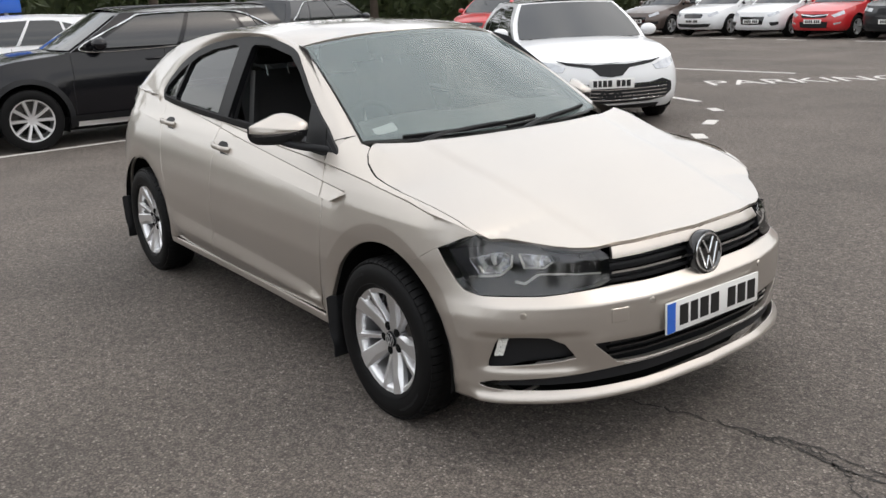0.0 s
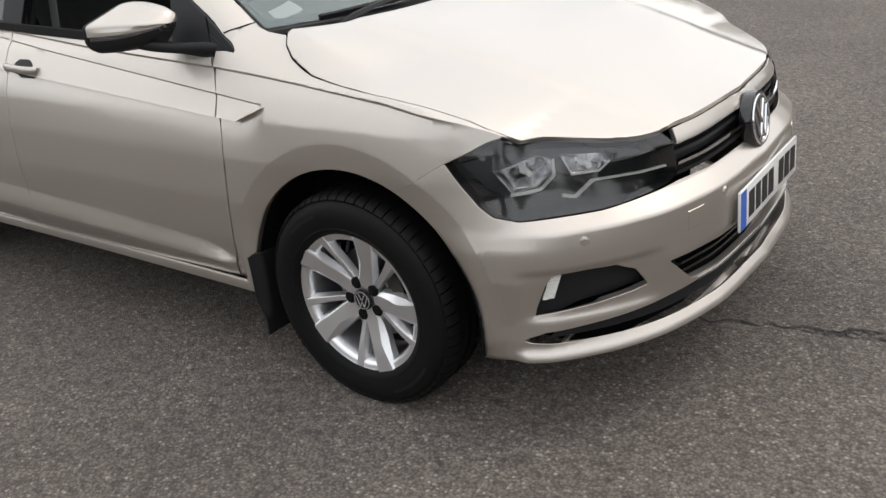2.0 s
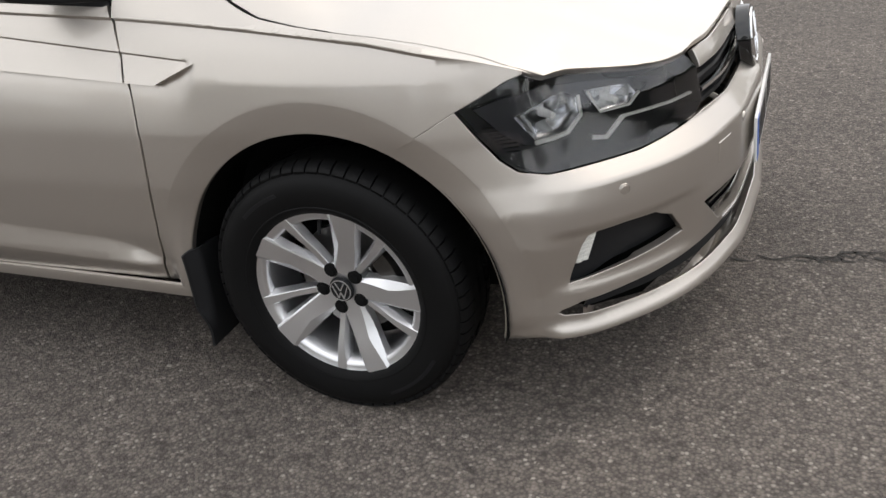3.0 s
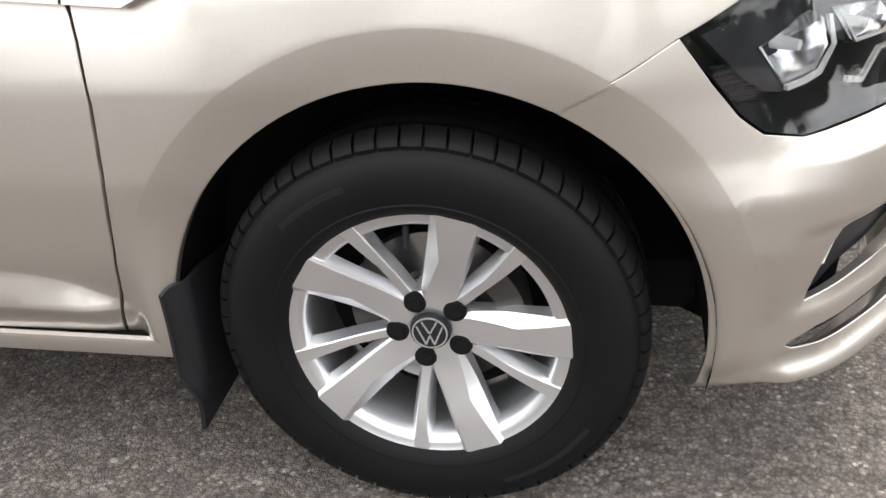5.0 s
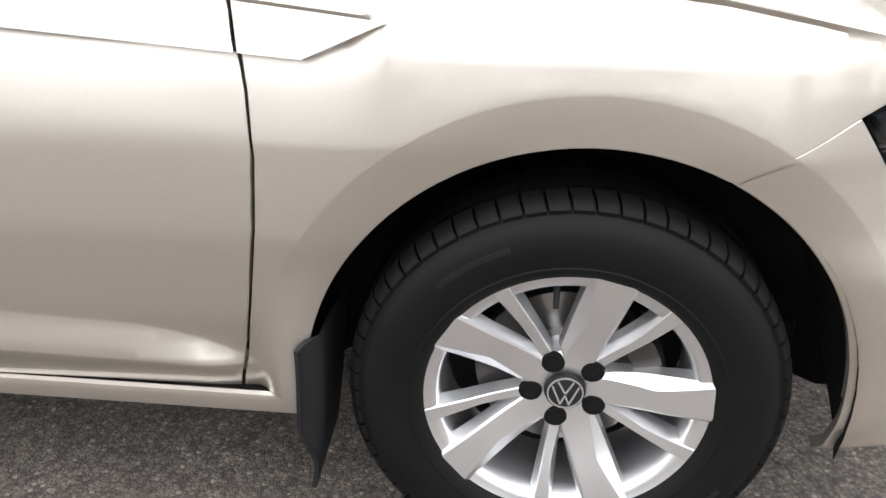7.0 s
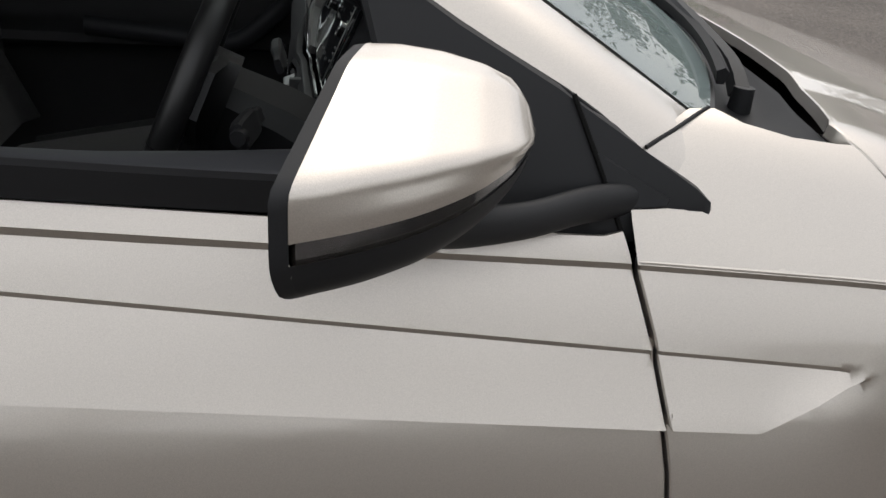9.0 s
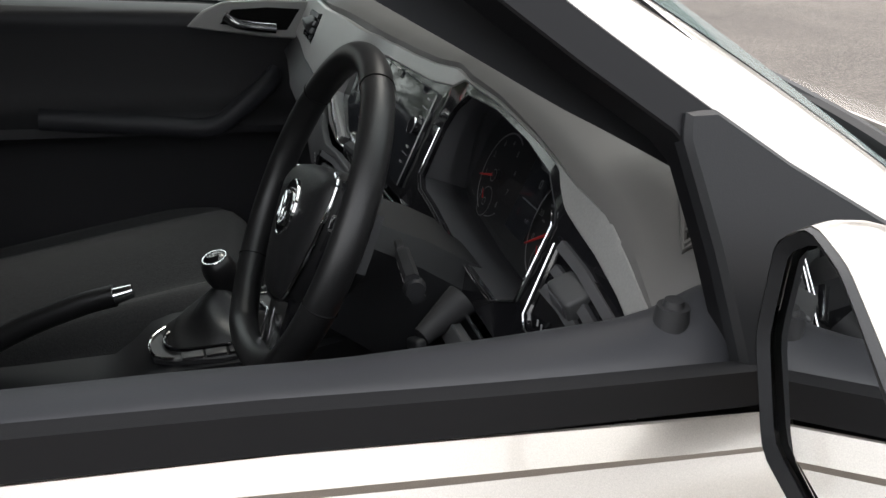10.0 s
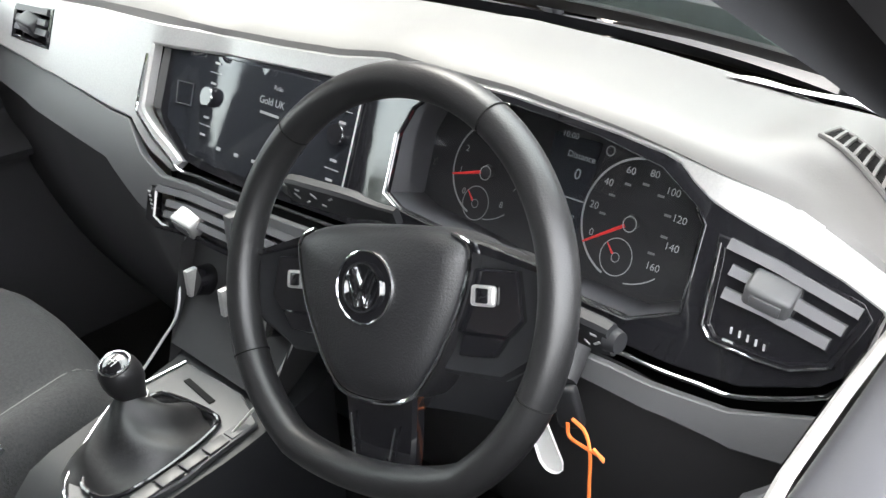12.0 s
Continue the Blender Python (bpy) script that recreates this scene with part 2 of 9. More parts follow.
def solid(bm, t):
    """Gives a sheet a thickness t, inwards against its normals."""
    bm.normal_update()
    bmesh.ops.solidify(bm, geom=bm.faces[:], thickness=t)
    return bm


def inside(poly, px, py):
    poly = np.asarray(poly)
    x0, y0 = poly[:, 0], poly[:, 1]
    x1, y1 = np.roll(x0, -1), np.roll(y0, -1)
    px, py = np.asarray(px)[:, None], np.asarray(py)[:, None]
    c = (y0 > py) != (y1 > py)
    with np.errstate(divide="ignore", invalid="ignore"):
        xi = (x1 - x0) * (py - y0) / (y1 - y0) + x0
    return (np.sum(c & (px < xi), axis=1) % 2) == 1


def dense(poly, step, closed=True):
    poly = [np.array(p, float) for p in poly]
    out = []
    k = len(poly)
    for i in range(k if closed else k - 1):
        a, b = poly[i], poly[(i + 1) % k]
        n = max(1, int(math.ceil(np.linalg.norm(b - a) / step)))
        out += [a + (b - a) * j / n for j in range(n)]
    if not closed:
        out.append(poly[-1])
    return np.array(out)


def patch(outline, surf, step=0.02, holes=(), lines=(), depth=0.014, edge=0.0015, flip=False, skip_mid=False, fine=False):
    """A panel: a flat outline with holes, laid on a surface surf(u, v), its edges rounded and turned in."""
    from mathutils.geometry import delaunay_2d_cdt
    loops = [dense(outline, step * 0.6)] + [dense(h, step * 0.6) for h in holes]
    base = np.concatenate(loops)
    lo, hi = loops[0].min(0), loops[0].max(0)
    gx, gy = np.meshgrid(np.arange(lo[0] + step / 2, hi[0], step), np.arange(lo[1] + step / 2, hi[1], step))
    gx[1::2] += step * 0.5
    pts = np.stack([gx.ravel(), gy.ravel()], 1)
    tag = np.full(len(pts), -1)
    for k, ln in enumerate(lines):
        l = dense(ln, step * 0.7, closed=False)
        if len(pts):
            d = np.min(np.linalg.norm(pts[:, None] - l[None], axis=2), axis=1)
            ok = (d > step * 0.3) | (tag >= 0)
            pts, tag = pts[ok], tag[ok]
        pts = np.concatenate([pts, l])
        tag = np.concatenate([tag, k * 100000 + np.arange(len(l))])
    keep = inside(loops[0], pts[:, 0], pts[:, 1])
    for h in loops[1:]:
        keep &= ~inside(h, pts[:, 0], pts[:, 1])
    pts, tag = pts[keep], tag[keep]
    if len(pts):
        d = np.concatenate([np.min(np.linalg.norm(c[:, None] - base[None], axis=2), axis=1) for c in np.array_split(pts, max(1, len(pts) // 400))])
        near = (d > step * 0.28) | ((tag >= 0) & (d > 0.001))
        pts, tag = pts[near], tag[near]
    allp = np.concatenate([base, pts])
    edges, o = [], 0
    for l in loops:
        edges += [(o + i, o + (i + 1) % len(l)) for i in range(len(l))]
        o += len(l)
    edges += [(o + i, o + i + 1) for i in range(len(tag) - 1) if tag[i] >= 0 and tag[i + 1] == tag[i] + 1]
    V, E, F, _, _, _ = delaunay_2d_cdt([Vector(p) for p in allp], edges, [], 0, 1e-7)
    V = np.array([(v.x, v.y) for v in V])
    F = np.array([f for f in F if len(f) == 3])
    c = V[F].mean(1)
    ok = inside(loops[0], c[:, 0], c[:, 1])
    for h in loops[1:]:
        ok &= ~inside(h, c[:, 0], c[:, 1])
    F = F[ok]
    bm = bmesh.new()
    if fine:
        lay = bm.verts.layers.float_vector.new("fine_normal")
    vs = [bm.verts.new(surf(u, v)) for u, v in V]
    if fine:
        # shading normals from the surface itself, so that the triangles do not show
        e = 0.0035
        for (u, v), q in zip(V, vs):
            if fine is not True and not fine(u, v):
                continue
            n = (surf(u + e, v) - surf(u - e, v)).cross(surf(u, v + e) - surf(u, v - e))
            n.normalize()
            q[lay] = -n if flip else n
    for f in F:
        f = f[::-1] if flip else f
        try:
            bm.faces.new([vs[i] for i in f])
        except ValueError:
            pass
    for v in [v for v in bm.verts if not v.link_faces]:
        bm.verts.remove(v)
    if depth:
        bm.normal_update()
        rim(bm, depth, edge, skip_mid)
    return bm


def rim(bm, depth, edge=0.0015, skip_mid=False):
    """Rounds the open border of a sheet and turns it in."""
    border = [e for e in bm.edges if len(e.link_faces) == 1 and not (skip_mid and all(abs(v.co.y) < 1e-3 for v in e.verts))]
    vn = {}
    for e in border:
        f = e.link_faces[0]
        a, b = e.verts
        ls = [l for l in f.loops if l.edge == e][0]
        t = (ls.link_loop_next.vert.co - ls.vert.co)
        out = t.cross(f.normal)
        if out.length > 0:
            out.normalize()
        for v in (a, b):
            vn.setdefault(v, Vector())
            vn[v] += out
    r1, r2 = {}, {}
    for v, o in vn.items():
        n = v.normal
        if o.length > 0:
            o.normalize()
        r1[v] = bm.verts.new(v.co + o * edge - n * edge)
        r2[v] = bm.verts.new(v.co + o * edge - n * depth)
    for e in border:
        f = e.link_faces[0]
        ls = [l for l in f.loops if l.edge == e][0]
        a, b = ls.vert, ls.link_loop_next.vert
        bm.faces.new((b, a, r1[a], r1[b]))
        bm.faces.new((r1[b], r1[a], r2[a], r2[b]))


def turn_normals(bm, verts):
    lay = bm.verts.layers.float_vector.get("fine_normal")
    if lay:
        for v in verts:
            n = v[lay]
            v[lay] = (n[0], -n[1], n[2])


def mirror_y(bm):
    """Adds the mirror image on the other side of the car."""
    g = bmesh.ops.duplicate(bm, geom=bm.verts[:] + bm.edges[:] + bm.faces[:])["geom"]
    vs = [x for x in g if isinstance(x, bmesh.types.BMVert)]
    fs = [x for x in g if isinstance(x, bmesh.types.BMFace)]
    turn_normals(bm, vs)
    for v in vs:
        v.co.y = -v.co.y
    bmesh.ops.reverse_faces(bm, faces=fs)
    return bm


def flipped(bm):
    """The same mesh on the other side of the car."""
    b = bm.copy()
    turn_normals(b, b.verts)
    for v in b.verts:
        v.co.y = -v.co.y
    bmesh.ops.reverse_faces(b, faces=b.faces[:])
    return b

# ---- the champagne hatchback: surfaces ----
# x runs to the nose, y to the car's left, z up; the front axle stands over x = 0.
AXLE_R, WHEEL_Z, WHEEL_R = -2.555, 0.305, 0.311
_plan = spline([(0.83, 0), (0.815, 0.26), (0.793, 0.38), (0.75, 0.515), (0.685, 0.63), (0.615, 0.715), (0.564, 0.765), (0.515, 0.798), (0.45, 0.826),
                (0.36, 0.848), (0.2, 0.86), (0, 0.865), (-0.4, 0.862), (-1.2, 0.868), (-1.8, 0.868), (-2.55, 0.862), (-2.8, 0.845), (-3.0, 0.80),
                (-3.12, 0.70), (-3.18, 0.55), (-3.21, 0.3), (-3.22, 0)], 900)
_du = np.concatenate([[0], np.cumsum(np.linalg.norm(np.diff(_plan, axis=0), axis=1))])
_tan = np.gradient(_plan, _du, axis=0)
_front = _plan[:, 0] > 0.44
_side = (_plan[:, 0] < 0.70) & (_plan[:, 0] > -2.95)


def u_y(y):
    """Place along the outline, from the nose, at a distance y from the middle (front end)."""
    return float(np.interp(y, _plan[_front, 1], _du[_front]))


def u_x(x):
    """Place along the outline at x (side)."""
    return float(np.interp(-x, -_plan[_side, 0], _du[_side]))


def x_at(u):
    return np.interp(u, _du, _plan[:, 0])


def z_A(x):
    """Shoulder crease."""
    return float(np.interp(x, [-2.9, -2.1, -1.06, -0.46, -0.28, -0.13, 0.05, 0.15, 0.25, 0.37, 0.44, 0.47, 0.51], [1.06, 1.028, 0.950, 0.9165, 0.903, 0.890, 0.872, 0.861, 0.843, 0.817, 0.797, 0.786, 0.772]))


def z_B(x):
    """Upper edge of the blade in the door."""
    return 0.849 + (-0.445 - x) * 0.100


def z_C(x):
    """Lower edge of the blade."""
    z = 0.788 + (-0.43 - x) * 0.070
    k = min(1.0, max(0.0, (x + 0.352) / 0.108))
    return z + k * (z_B(x) - 0.001 - z)


def z_U(x):
    """Upper crease of the lower door facet."""
    return float(np.interp(x, [-2.2, -1.5, -1.1, -0.80, -0.60, -0.555, -0.508, -0.458, -0.430, -0.42], [0.46, 0.440, 0.427, 0.414, 0.402, 0.394, 0.380, 0.357, 0.344, 0.342]))


def z_L(x):
    """Lower crease of the lower door facet."""
    return float(np.interp(x, [-2.2, -1.1, -0.60, -0.42], [0.385, 0.364, 0.348, 0.341]))


def z_sill(x):
    """Lower edge of the side windows."""
    return float(np.interp(x, [-2.6, -2.36, -1.77, -1.3, -0.95, -0.74, -0.53, -0.40], [1.06, 1.03, 0.994, 0.977, 0.9645, 0.953, 0.942, 0.938]))


def inset(u, z):
    """How far the skin lies inside the outline at height z."""
    x = float(x_at(u))
    fr = np.interp(z, [0.17, 0.20, 0.235, 0.29, 0.33, 0.45, 0.52, 0.560, 0.566, 0.603, 0.65, 0.70, 0.75],
                   [0.09, 0.06, 0.012, 0.010, 0.012, 0.0, 0.002, 0.005, 0.008, 0.046, 0.058, 0.068, 0.10])
    s_f = float(smoothstep(0.44, 0.60, x))
    fr = fr * s_f + (1 - s_f) * float(np.interp(z, [0.17, 0.20, 0.235, 0.29, 0.33, 0.45, 0.52, 0.58, 0.65, 0.70, 0.75], [0.09, 0.06, 0.012, 0.010, 0.012, 0.0, 0.005, 0.028, 0.047, 0.056, 0.066]))
    fr += 0.03 * s_f * float(smoothstep(0.5, 0.7, z)) * (1 - float(smoothstep(0.5, 0.75, x)))
    fr += 0.3 * max(0.0, z - 0.75) * (1 - s_f)
    sd = np.interp(z, [0.17, 0.22, 0.29, 0.34, 0.42, 0.55, 0.68, 0.79, 0.85, 0.93, 0.96, 1.05], [0.08, 0.05, 0.034, 0.018, 0.006, 0.0, 0.008, 0.028, 0.047, 0.078, 0.098, 0.135])
    if x < 0.46:
        tip = float(smoothstep(-0.244, -0.264, x))
        tip_b = float(smoothstep(-0.252, -0.278, x))
        # blade: shelves that stand proud above and fall back below each line
        zc, zb, za = z_C(x), z_B(x), z_A(x)
        tip *= min(1.0, max(0.0, zb - zc) / 0.03)
        if z < zc:
            sd += tip * (0.018 * min(1.0, max(0.0, (zc - z - 0.0004) / 0.0032)) - 0.008) * math.exp(-(zc - z) / 0.05)
        else:
            sd -= 0.008 * tip * max(0.0, 1 - (z - zc) / max(0.02, zb - zc)) ** 2
        if z < zb:
            sd += 0.0048 * tip_b * math.exp(-(zb - z) / 0.03) * float(smoothstep(0, 0.005, zb - z))
        if z < za:
            k = float(smoothstep(0.45, 0.2, x))
            sd += 0.010 * k * math.exp(-(za - z) / 0.04) * float(smoothstep(0, 0.008, za - z))
        # lower door sculpture: a facet that faces up between two creases, tapering to a point ahead of the door
        zu, zl = z_U(x), z_L(x)
        wd = 0.021 * float(smoothstep(-0.425, -0.52, x)) * float(smoothstep(-2.2, -1.9, x))
        if z < zu and zu > zl:
            sd -= wd * ((zu - z) / (zu - zl) if z > zl else max(0.0, (z - 0.265) / (zl - 0.265)))
    w = float(smoothstep(0.22, 0.48, x))
    v = fr * w + sd * (1 - w)
    for cx, r0, r1 in ((0.01, 0.431, 0.449), (AXLE_R, 0.42, 0.44)):
        r = math.hypot(x - cx, z - WHEEL_Z)
        if r < 0.6 and abs(x - cx) < 0.55:
            flat = -0.002 + 0.03 * float(smoothstep(0.30, 0.19, z)) + 0.006 * float(smoothstep(0.40, 0.376, r))
            # low down the arch edge stands proud; above, a shallow chamfer runs round it
            k = float(smoothstep(0.460, 0.410, r)) * float(smoothstep(0.58, 0.42, z)) * (float(smoothstep(0.205, 0.275, z)) if x > cx else 1.0)
            v = v * (1 - k) + min(v, flat) * k + 0.22 * max(0.0, min(0.447 - r, 0.07)) * max(float(smoothstep(0.30, 0.50, z)), float(smoothstep(0.05, 0.20, x - cx)) * float(smoothstep(0.20, 0.30, z)))
    return v


def belt(u, z):
    """A point of the lower body on the car's right side."""
    i = inset(u, z)
    p = (np.interp(u, _du, _plan[:, 0]), np.interp(u, _du, _plan[:, 1]))
    t = np.array((np.interp(u, _du, _tan[:, 0]), np.interp(u, _du, _tan[:, 1])))
    t /= np.linalg.norm(t)
    n = (-t[1], t[0])
    n = (n[0], n[1]) if n[0] * p[0] + n[1] * p[1] > 0 or n[1] > 0 else (-n[0], -n[1])
    return Vector((p[0] - n[0] * i, -(p[1] - n[1] * i), z))


_A = np.array([tuple(belt(u_x(x), z_A(x))) for x in np.linspace(-0.60, 0.51, 60)])
A_END = float(_A[-1, 0])


def y_A(x):
    return float(-np.interp(x, _A[:, 0], _A[:, 1]))


def za_at(x):
    return float(np.interp(x, _A[:, 0], _A[:, 2]))


def z_mid(x):
    return float(np.interp(x, [-0.60, -0.3, -0.16, -0.05, 0.2, 0.45, 0.6, 0.70, 0.75, 0.775], [1.06, 1.014, 0.990, 0.965, 0.898, 0.822, 0.775, 0.747, 0.736, 0.715]))


def top(x, y):
    """The bonnet and the tops of the wings."""
    if x < A_END:
        ya, za = y_A(x), za_at(x)
    else:
        ya = y_A(A_END) + 0.02 * min(1, (x - A_END) / 0.1)
        za = float(np.interp(x, [A_END, 0.60, 0.72, 0.775], [za_at(A_END), 0.722, 0.672, 0.64]))
    t = min(1.25, abs(y) / ya)
    # a raised panel between two soft bonnet creases
    yc = 0.40 + 0.10 * (0.7 - x)
    crease = 0.006 * float(smoothstep(yc + 0.035, yc - 0.035, abs(y)))
    back = float(smoothstep(0.10, -0.24, x))
    fall = t ** 3.2 * (1 - back) + max(0.0, (t - 0.84) / 0.16) ** 1.8 * back
    zm = z_mid(x) - 0.006
    return Vector((x, y, zm - (zm - za) * fall + crease))


def y_glass(x, z):
    """Half width of the window band."""
    t = max(0.0, z - 0.945) / 0.40
    return 0.768 - 0.175 * t ** 1.12 - 0.012 * float(smoothstep(-0.9, -0.40, x)) - 0.05 * float(smoothstep(-2.1, -2.9, x))


def house(x, z):
    return Vector((x, -y_glass(x, z), z))


def ws_point(s, v):
    """Windscreen: s from -1 (right) to 1, v from the scuttle to the roof."""
    a = Vector((-0.20 - 0.165 * s * s, 0.672 * s, 0.985 + 0.006 * s * s))
    b = Vector((-0.905 - 0.10 * s * s, 0.555 * s, 1.392 - 0.050 * s * s))
    p = a.lerp(b, v)
    p.z += 0.02 * math.sin(math.pi * v)
    return p


car = tagged(empty("hatchback_car"), "champagne beige metallic five-door hatchback parked on asphalt", "car")
R = lambda name, bm, m, label="", parent=None: part(name, bm, m, parent or car, label)


def both(name, bm, m, label=""):
    """The same part on both sides."""
    b2 = flipped(bm)
    a = R(name, bm, m, label)
    b = R(name, b2, m, label)
    return a, b


def arc(cx, r, a0, a1, n=28):
    return [(cx + r * math.cos(radians(a)), WHEEL_Z + r * math.sin(radians(a))) for a in np.linspace(a0, a1, n)]


def ux(pts):
    return [(u_x(x), z) for x, z in pts]


ARCH = 0.382
GAP_F = [(-0.470, 0.292), (-0.456, 0.345), (-0.440, 0.445), (-0.424, 0.56), (-0.418, 0.66), (-0.424, 0.74), (-0.432, 0.787), (-0.447, 0.859), (-0.466, 0.925), (-0.471, 0.940)]
G = 0.0035


def gap_x(z):
    return float(np.interp(z, [p[1] for p in GAP_F], [p[0] for p in GAP_F]))


def crease_lines(x0, x1):
    """Creases of the side between two ends; an end may be a gap side, -1 behind the front door gap and 1 ahead of it."""
    out = []
    for fn, ds, xe in ((z_A, (0.0, -0.008, -0.022), (9.0, 9.0, 9.0)), (z_B, (0.0, -0.005, -0.016), (-0.246, -0.256, -0.287)), (z_C, (0.0, -0.0010, -0.0030, -0.0042, -0.012, -0.03), (-0.250, -0.251, -0.252, -0.252, -0.255, -0.255))):
        for d, e in zip(ds, xe):
            a, b = x0, x1
            if x0 == 1:
                a = gap_x(fn(-0.44) + d) + G + 0.0014
            if x1 == -1:
                b = gap_x(fn(-0.44) + d) - G - 0.0014
            out.append(ux([(x, fn(x) + d) for x in np.linspace(a, min(b, e), 80)]))
    return out


def gap_edge(dx, z1):
    """The edge beside the front door gap, with points where the creases cross it."""
    zs = set(z for _, z in GAP_F if z < z1)
    for fn, ds in ((z_A, (0.0, -0.004, -0.008, -0.022)), (z_B, (0.0, -0.0025, -0.005, -0.016)), (z_C, (0.004, 0.0, -0.0010, -0.0030, -0.0042, -0.012, -0.03))):
        for d in ds:
            z = fn(-0.44)
            for _ in range(4):
                z = fn(gap_x(z)) + d
            zs.add(z)
    return [(gap_x(z) + dx, z) for z in sorted(zs) if z < z1] + [(gap_x(z1) + dx, z1)]


# front wing
wing_top = [(x, z_A(x) - 0.0005) for x in np.linspace(-0.455, 0.462, 90)] + [(0.463, 0.7845), (0.43, 0.7765), (0.385, 0.7585)]
wing = ux(gap_edge(G, z_A(-0.463) - 0.0005)) + ux(wing_top) + ux([(0.320, 0.7305)]) + ux(arc(0.01, ARCH, 64.5, 166)) + ux([(-0.365, 0.292)])
both("front_wing", patch(wing, belt, flip=True, fine=lambda u, z: z < 0.70 or math.hypot(float(x_at(u)) - 0.01, z - 0.305) < 0.475 or (x_at(u) > -0.19 and z < z_A(float(x_at(u))) - 0.045), step=0.011, lines=crease_lines(1, 0.44) + [ux(arc(0.01, r, 60, 175, 60)) for r in (0.398, 0.410, 0.424, 0.436, 0.449, 0.460)]), M_PAINT)

# front door skin
GAP_M = -1.512
door = ux(gap_edge(-G, 0.940)[::-1]) + ux([(GAP_M + G, 0.292)] + [(GAP_M + G, z) for z in np.linspace(0.35, z_sill(GAP_M) - 0.006, 8)]) \
    + ux([(x, z_sill(x) - 0.004) for x in np.linspace(GAP_M + 0.01, -0.49, 30)])
both("front_door_skin", patch(door, belt, flip=True,  step=0.018, lines=crease_lines(-1.51, -1) + [ux([(x, fn(x) + d) for x in np.linspace(-1.505, -0.464, 60)]) for fn in (z_U, z_L) for d in (0.002, -0.002)]), M_PAINT)

# rear door skin
rdoor = ux([(GAP_M - G, 0.292)] + [(GAP_M - G, z) for z in np.linspace(0.35, z_sill(GAP_M) - 0.006, 8)][:]) \
    + ux([(x, z_sill(x) - 0.004) for x in np.linspace(GAP_M - 0.01, -2.30, 20)]) + ux([(-2.27, 0.90), (-2.20, 0.75), (-2.15, 0.60)]) + ux([(-2.135, 0.50), (-2.10, 0.40), (-2.06, 0.292)])
both("rear_door_skin", patch(rdoor, belt, flip=True,  step=0.024, lines=crease_lines(-2.25, -1.52) + [ux([(x, fn(x) + d) for x in np.linspace(-2.03, -1.52, 30)]) for fn in (z_U, z_L) for d in (0.002, -0.002)]), M_PAINT)

# rear quarter, to the middle of the tail
quarter = ux([(-2.064, 0.292), (-2.104, 0.40), (-2.139, 0.50), (-2.154, 0.60), (-2.204, 0.75), (-2.274, 0.90), (-2.304, z_sill(-2.3) - 0.004)]) \
    + ux([(x, z_sill(x) - 0.004) for x in np.linspace(-2.36, -2.7, 8)]) + [(u_x(-2.9), 1.06), (_du[-1], 1.06), (_du[-1], 0.25)] \
    + ux([(-2.9, 0.24)]) + ux(arc(AXLE_R, 0.378, 184, -2, 40))
both("rear_quarter", patch(quarter, belt, flip=True,  step=0.035, lines=crease_lines(-2.85, -2.3)), M_PAINT)

# sill under the doors
sill_bm = bmesh.new()
_xs = np.linspace(-2.17, -0.362, 40)
_sec = [(0.842, 0.289), (0.848, 0.286), (0.850, 0.278), (0.846, 0.255), (0.832, 0.243), (0.78, 0.240), (0.74, 0.25), (0.74, 0.29)]
_rows = [[sill_bm.verts.new((x, -yy - 0.006 * math.sin((x + 0.36) / 1.8 * math.pi), zz)) for yy, zz in _sec] for x in _xs]
for i in range(len(_xs) - 1):
    for j in range(len(_sec) - 1):
        sill_bm.faces.new((_rows[i][j], _rows[i][j + 1], _rows[i + 1][j + 1], _rows[i + 1][j]))
both("sill", sill_bm, M_PAINT)

# bonnet and wing tops
def gap_bonnet(x):
    return float(np.interp(x, [-0.254, -0.248, -0.224, -0.186, -0.147, -0.101, -0.033, 0.05, 0.13, 0.21, 0.335, 0.407, 0.461], [0.670, 0.699, 0.731, 0.755, 0.768, 0.779, 0.783, 0.784, 0.784, 0.777, 0.762, 0.752, 0.730]))


def nose_z(u):
    """Height at which the front end meets the bonnet's surface."""
    lo, hi = 0.66, 0.80
    for _ in range(26):
        z = (lo + hi) / 2
        p = belt(u, z)
        if z < top(p.x, p.y).z:
            lo = z
        else:
            hi = z
    return lo


_nu = np.linspace(0, u_x(0.36), 120)
_nc = np.array([tuple(belt(u, nose_z(u))) for u in _nu])
_k = int(np.argmin(np.hypot(_nc[:, 0] - 0.461, _nc[:, 1] + 0.729)))
U_LAMP = float(_nu[_k])
_ed = [(float(_nc[i, 0]), float(-_nc[i, 1])) for i in range(_k - 2, 0, -3)] + [(float(_nc[0, 0]), 0.0)]
bon = [(x, -gap_bonnet(x) + G * 1.15) for x in np.concatenate([np.linspace(-0.253, -0.17, 14), np.linspace(-0.15, 0.438, 24)])] + [(a + 0.001, -b) for a, b in spline(_ed, 30)]
bon = bon + [(a, -b) for a, b in bon[::-1]]
bon = bon + [(-0.155 - 0.090 * abs(s) ** 3, 0.66 * s) for s in np.linspace(0.985, -0.985, 26)]
R("bonnet", patch(bon, lambda x, y: top(x, y), 0.022, flip=False, fine=True), M_PAINT)
